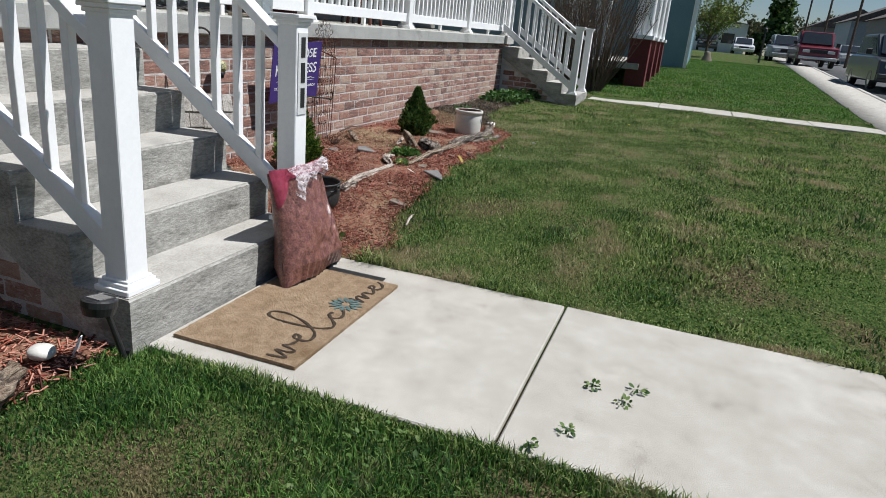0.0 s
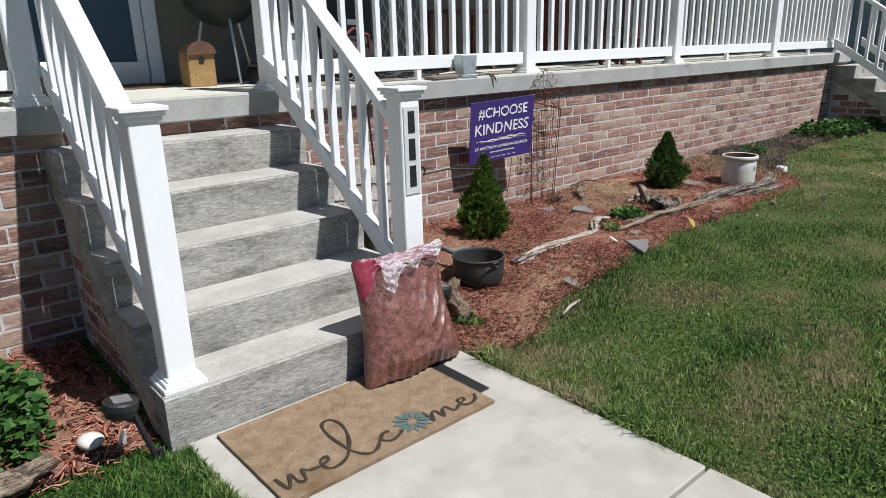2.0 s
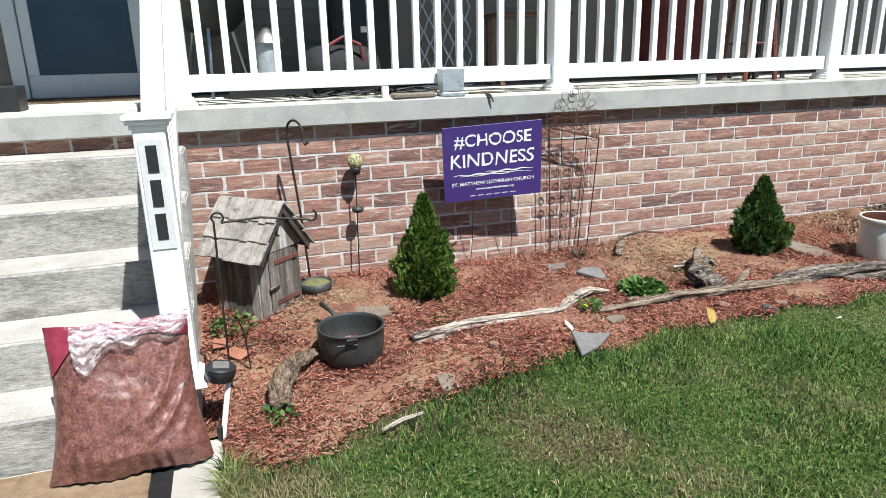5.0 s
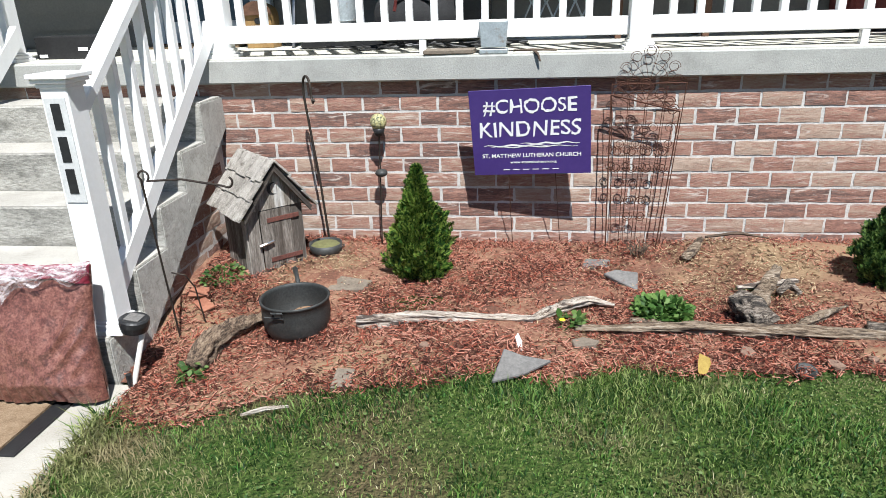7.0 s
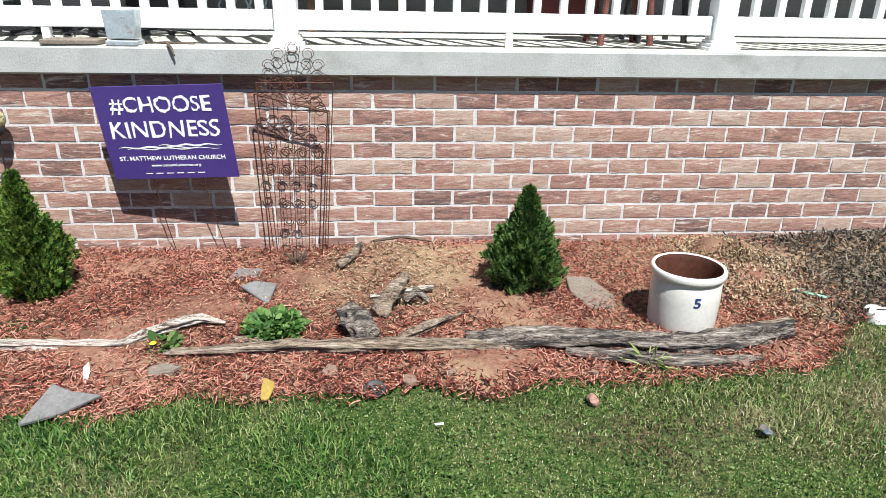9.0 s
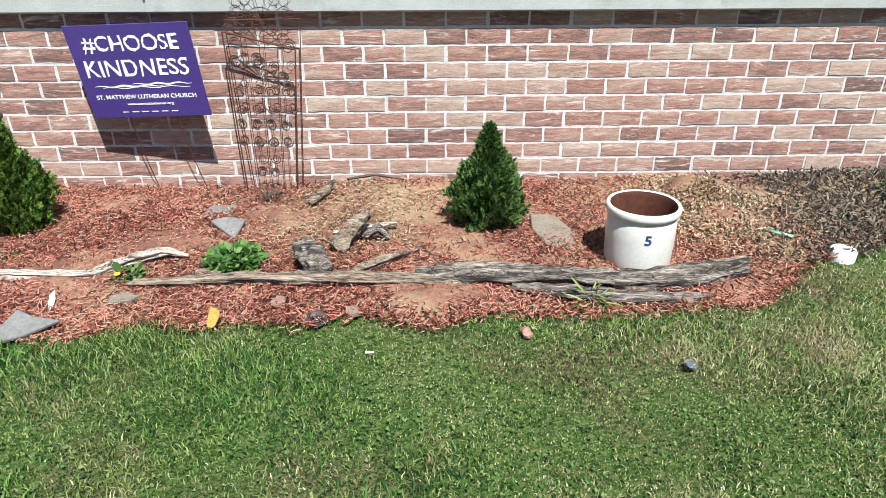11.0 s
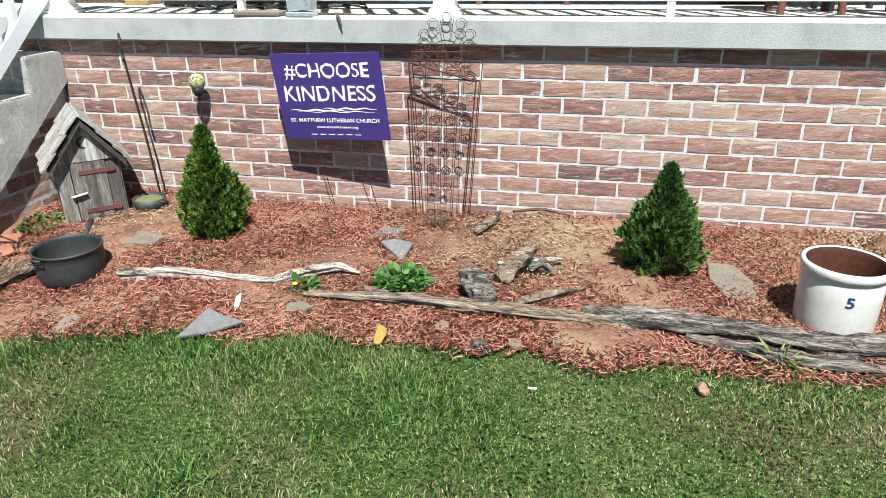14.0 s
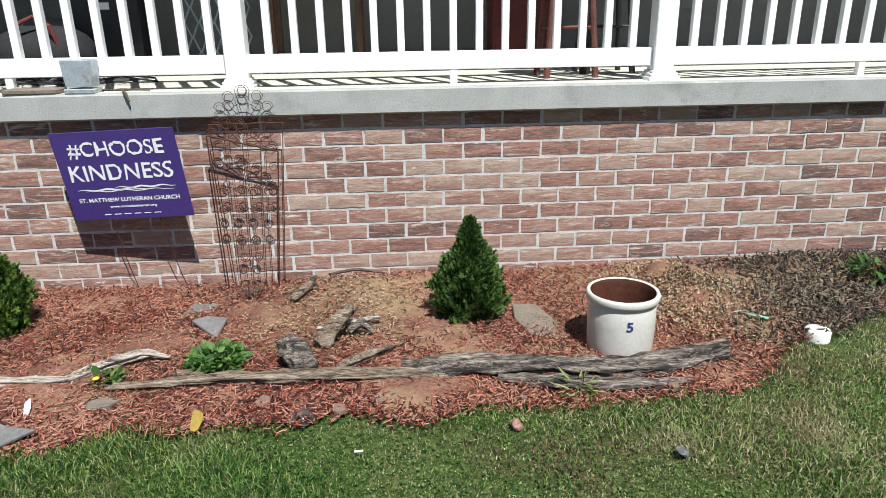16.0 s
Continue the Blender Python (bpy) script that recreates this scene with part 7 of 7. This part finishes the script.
for k, (x, y, h) in enumerate(((118, -12.0, 6.5), (124, -5.0, 7.5), (130, 3.0, 8.0), (128, -20.0, 7.0), (136, -28.0, 8.0))):
    tree("far_tree", x, y, h, 4.2, 40 + k, M["far_leaf"], "distant tree in spring leaf", 2500, 0.25, 0.7)

pole_xy = ((58, -12.2, 8.0), (70, -12.2, 8.5), (46, -12.2, 7.5))
for k, (x, y, h) in enumerate(pole_xy):
    p = thing("utility_pole", "brown wooden utility pole with a crossarm", "utility pole", T((x, y, gz(x, y))), group="utility poles")
    part("pole", tube([(0, 0, -0.3), (0, 0, h)], [0.10, 0.07], 8), M["bark"], p)
    part("crossarm", box(-0.06, -1.0, h - 0.6, 0.06, 1.0, h - 0.45), M["bark"], p)
wire_bm = [((46, -12.2 + s, gz(46, -10) + 7.0), (58, -12.2 + s, gz(58, -10) + 7.5), (70, -12.2 + s, gz(70, -10) + 8.0)) for s in (-0.9, 0.9)]
for a, b, c in wire_bm:
    pts = []
    for p, q in ((a, b), (b, c)):
        pts += [(p[0] + (q[0] - p[0]) * t, p[1] + (q[1] - p[1]) * t, p[2] + (q[2] - p[2]) * t - 2.0 * t * (1 - t)) for t in np.linspace(0, 1, 9)]
    tagged(link_mesh("overhead_wire", tube(pts, 0.02, 4), M["wire"]), "black overhead wire between the utility poles", "wire")
iron_post = thing("yard_post", "thin black iron post on the lawn edge", "post", T((33, -6.0, gz(33, -6.0))))
part("pole", tube([(0, 0, -0.1), (0, 0, 1.5)], 0.05, 8), M["iron"], iron_post)
part("head", lathe([(0.0, 1.5), (0.09, 1.52), (0.09, 1.66), (0.0, 1.75)], 12), M["iron"], iron_post)
bell = thing("garden_bell", "cream bell-shaped garden ornament on the lawn", "ornament", T((29.0, -3.45, gz(29.0, -3.45))))
part("body", lathe([(0.26, 0.0), (0.22, 0.1), (0.14, 0.3), (0.12, 0.42), (0.0, 0.46)], 18), M["sandstone"], bell, smooth=True)


# ---- bricks, last ----
lay_bricks(wall, WALL_X0, WALL_X1, BRICK_TOP, ROWS_DOWN, lambda a, z, e: Matrix.Translation((a, -0.003 + e, z)), first=PITCH / 2 + 0.015, singles=lambda a, z: -2.9 < a < 2.2)
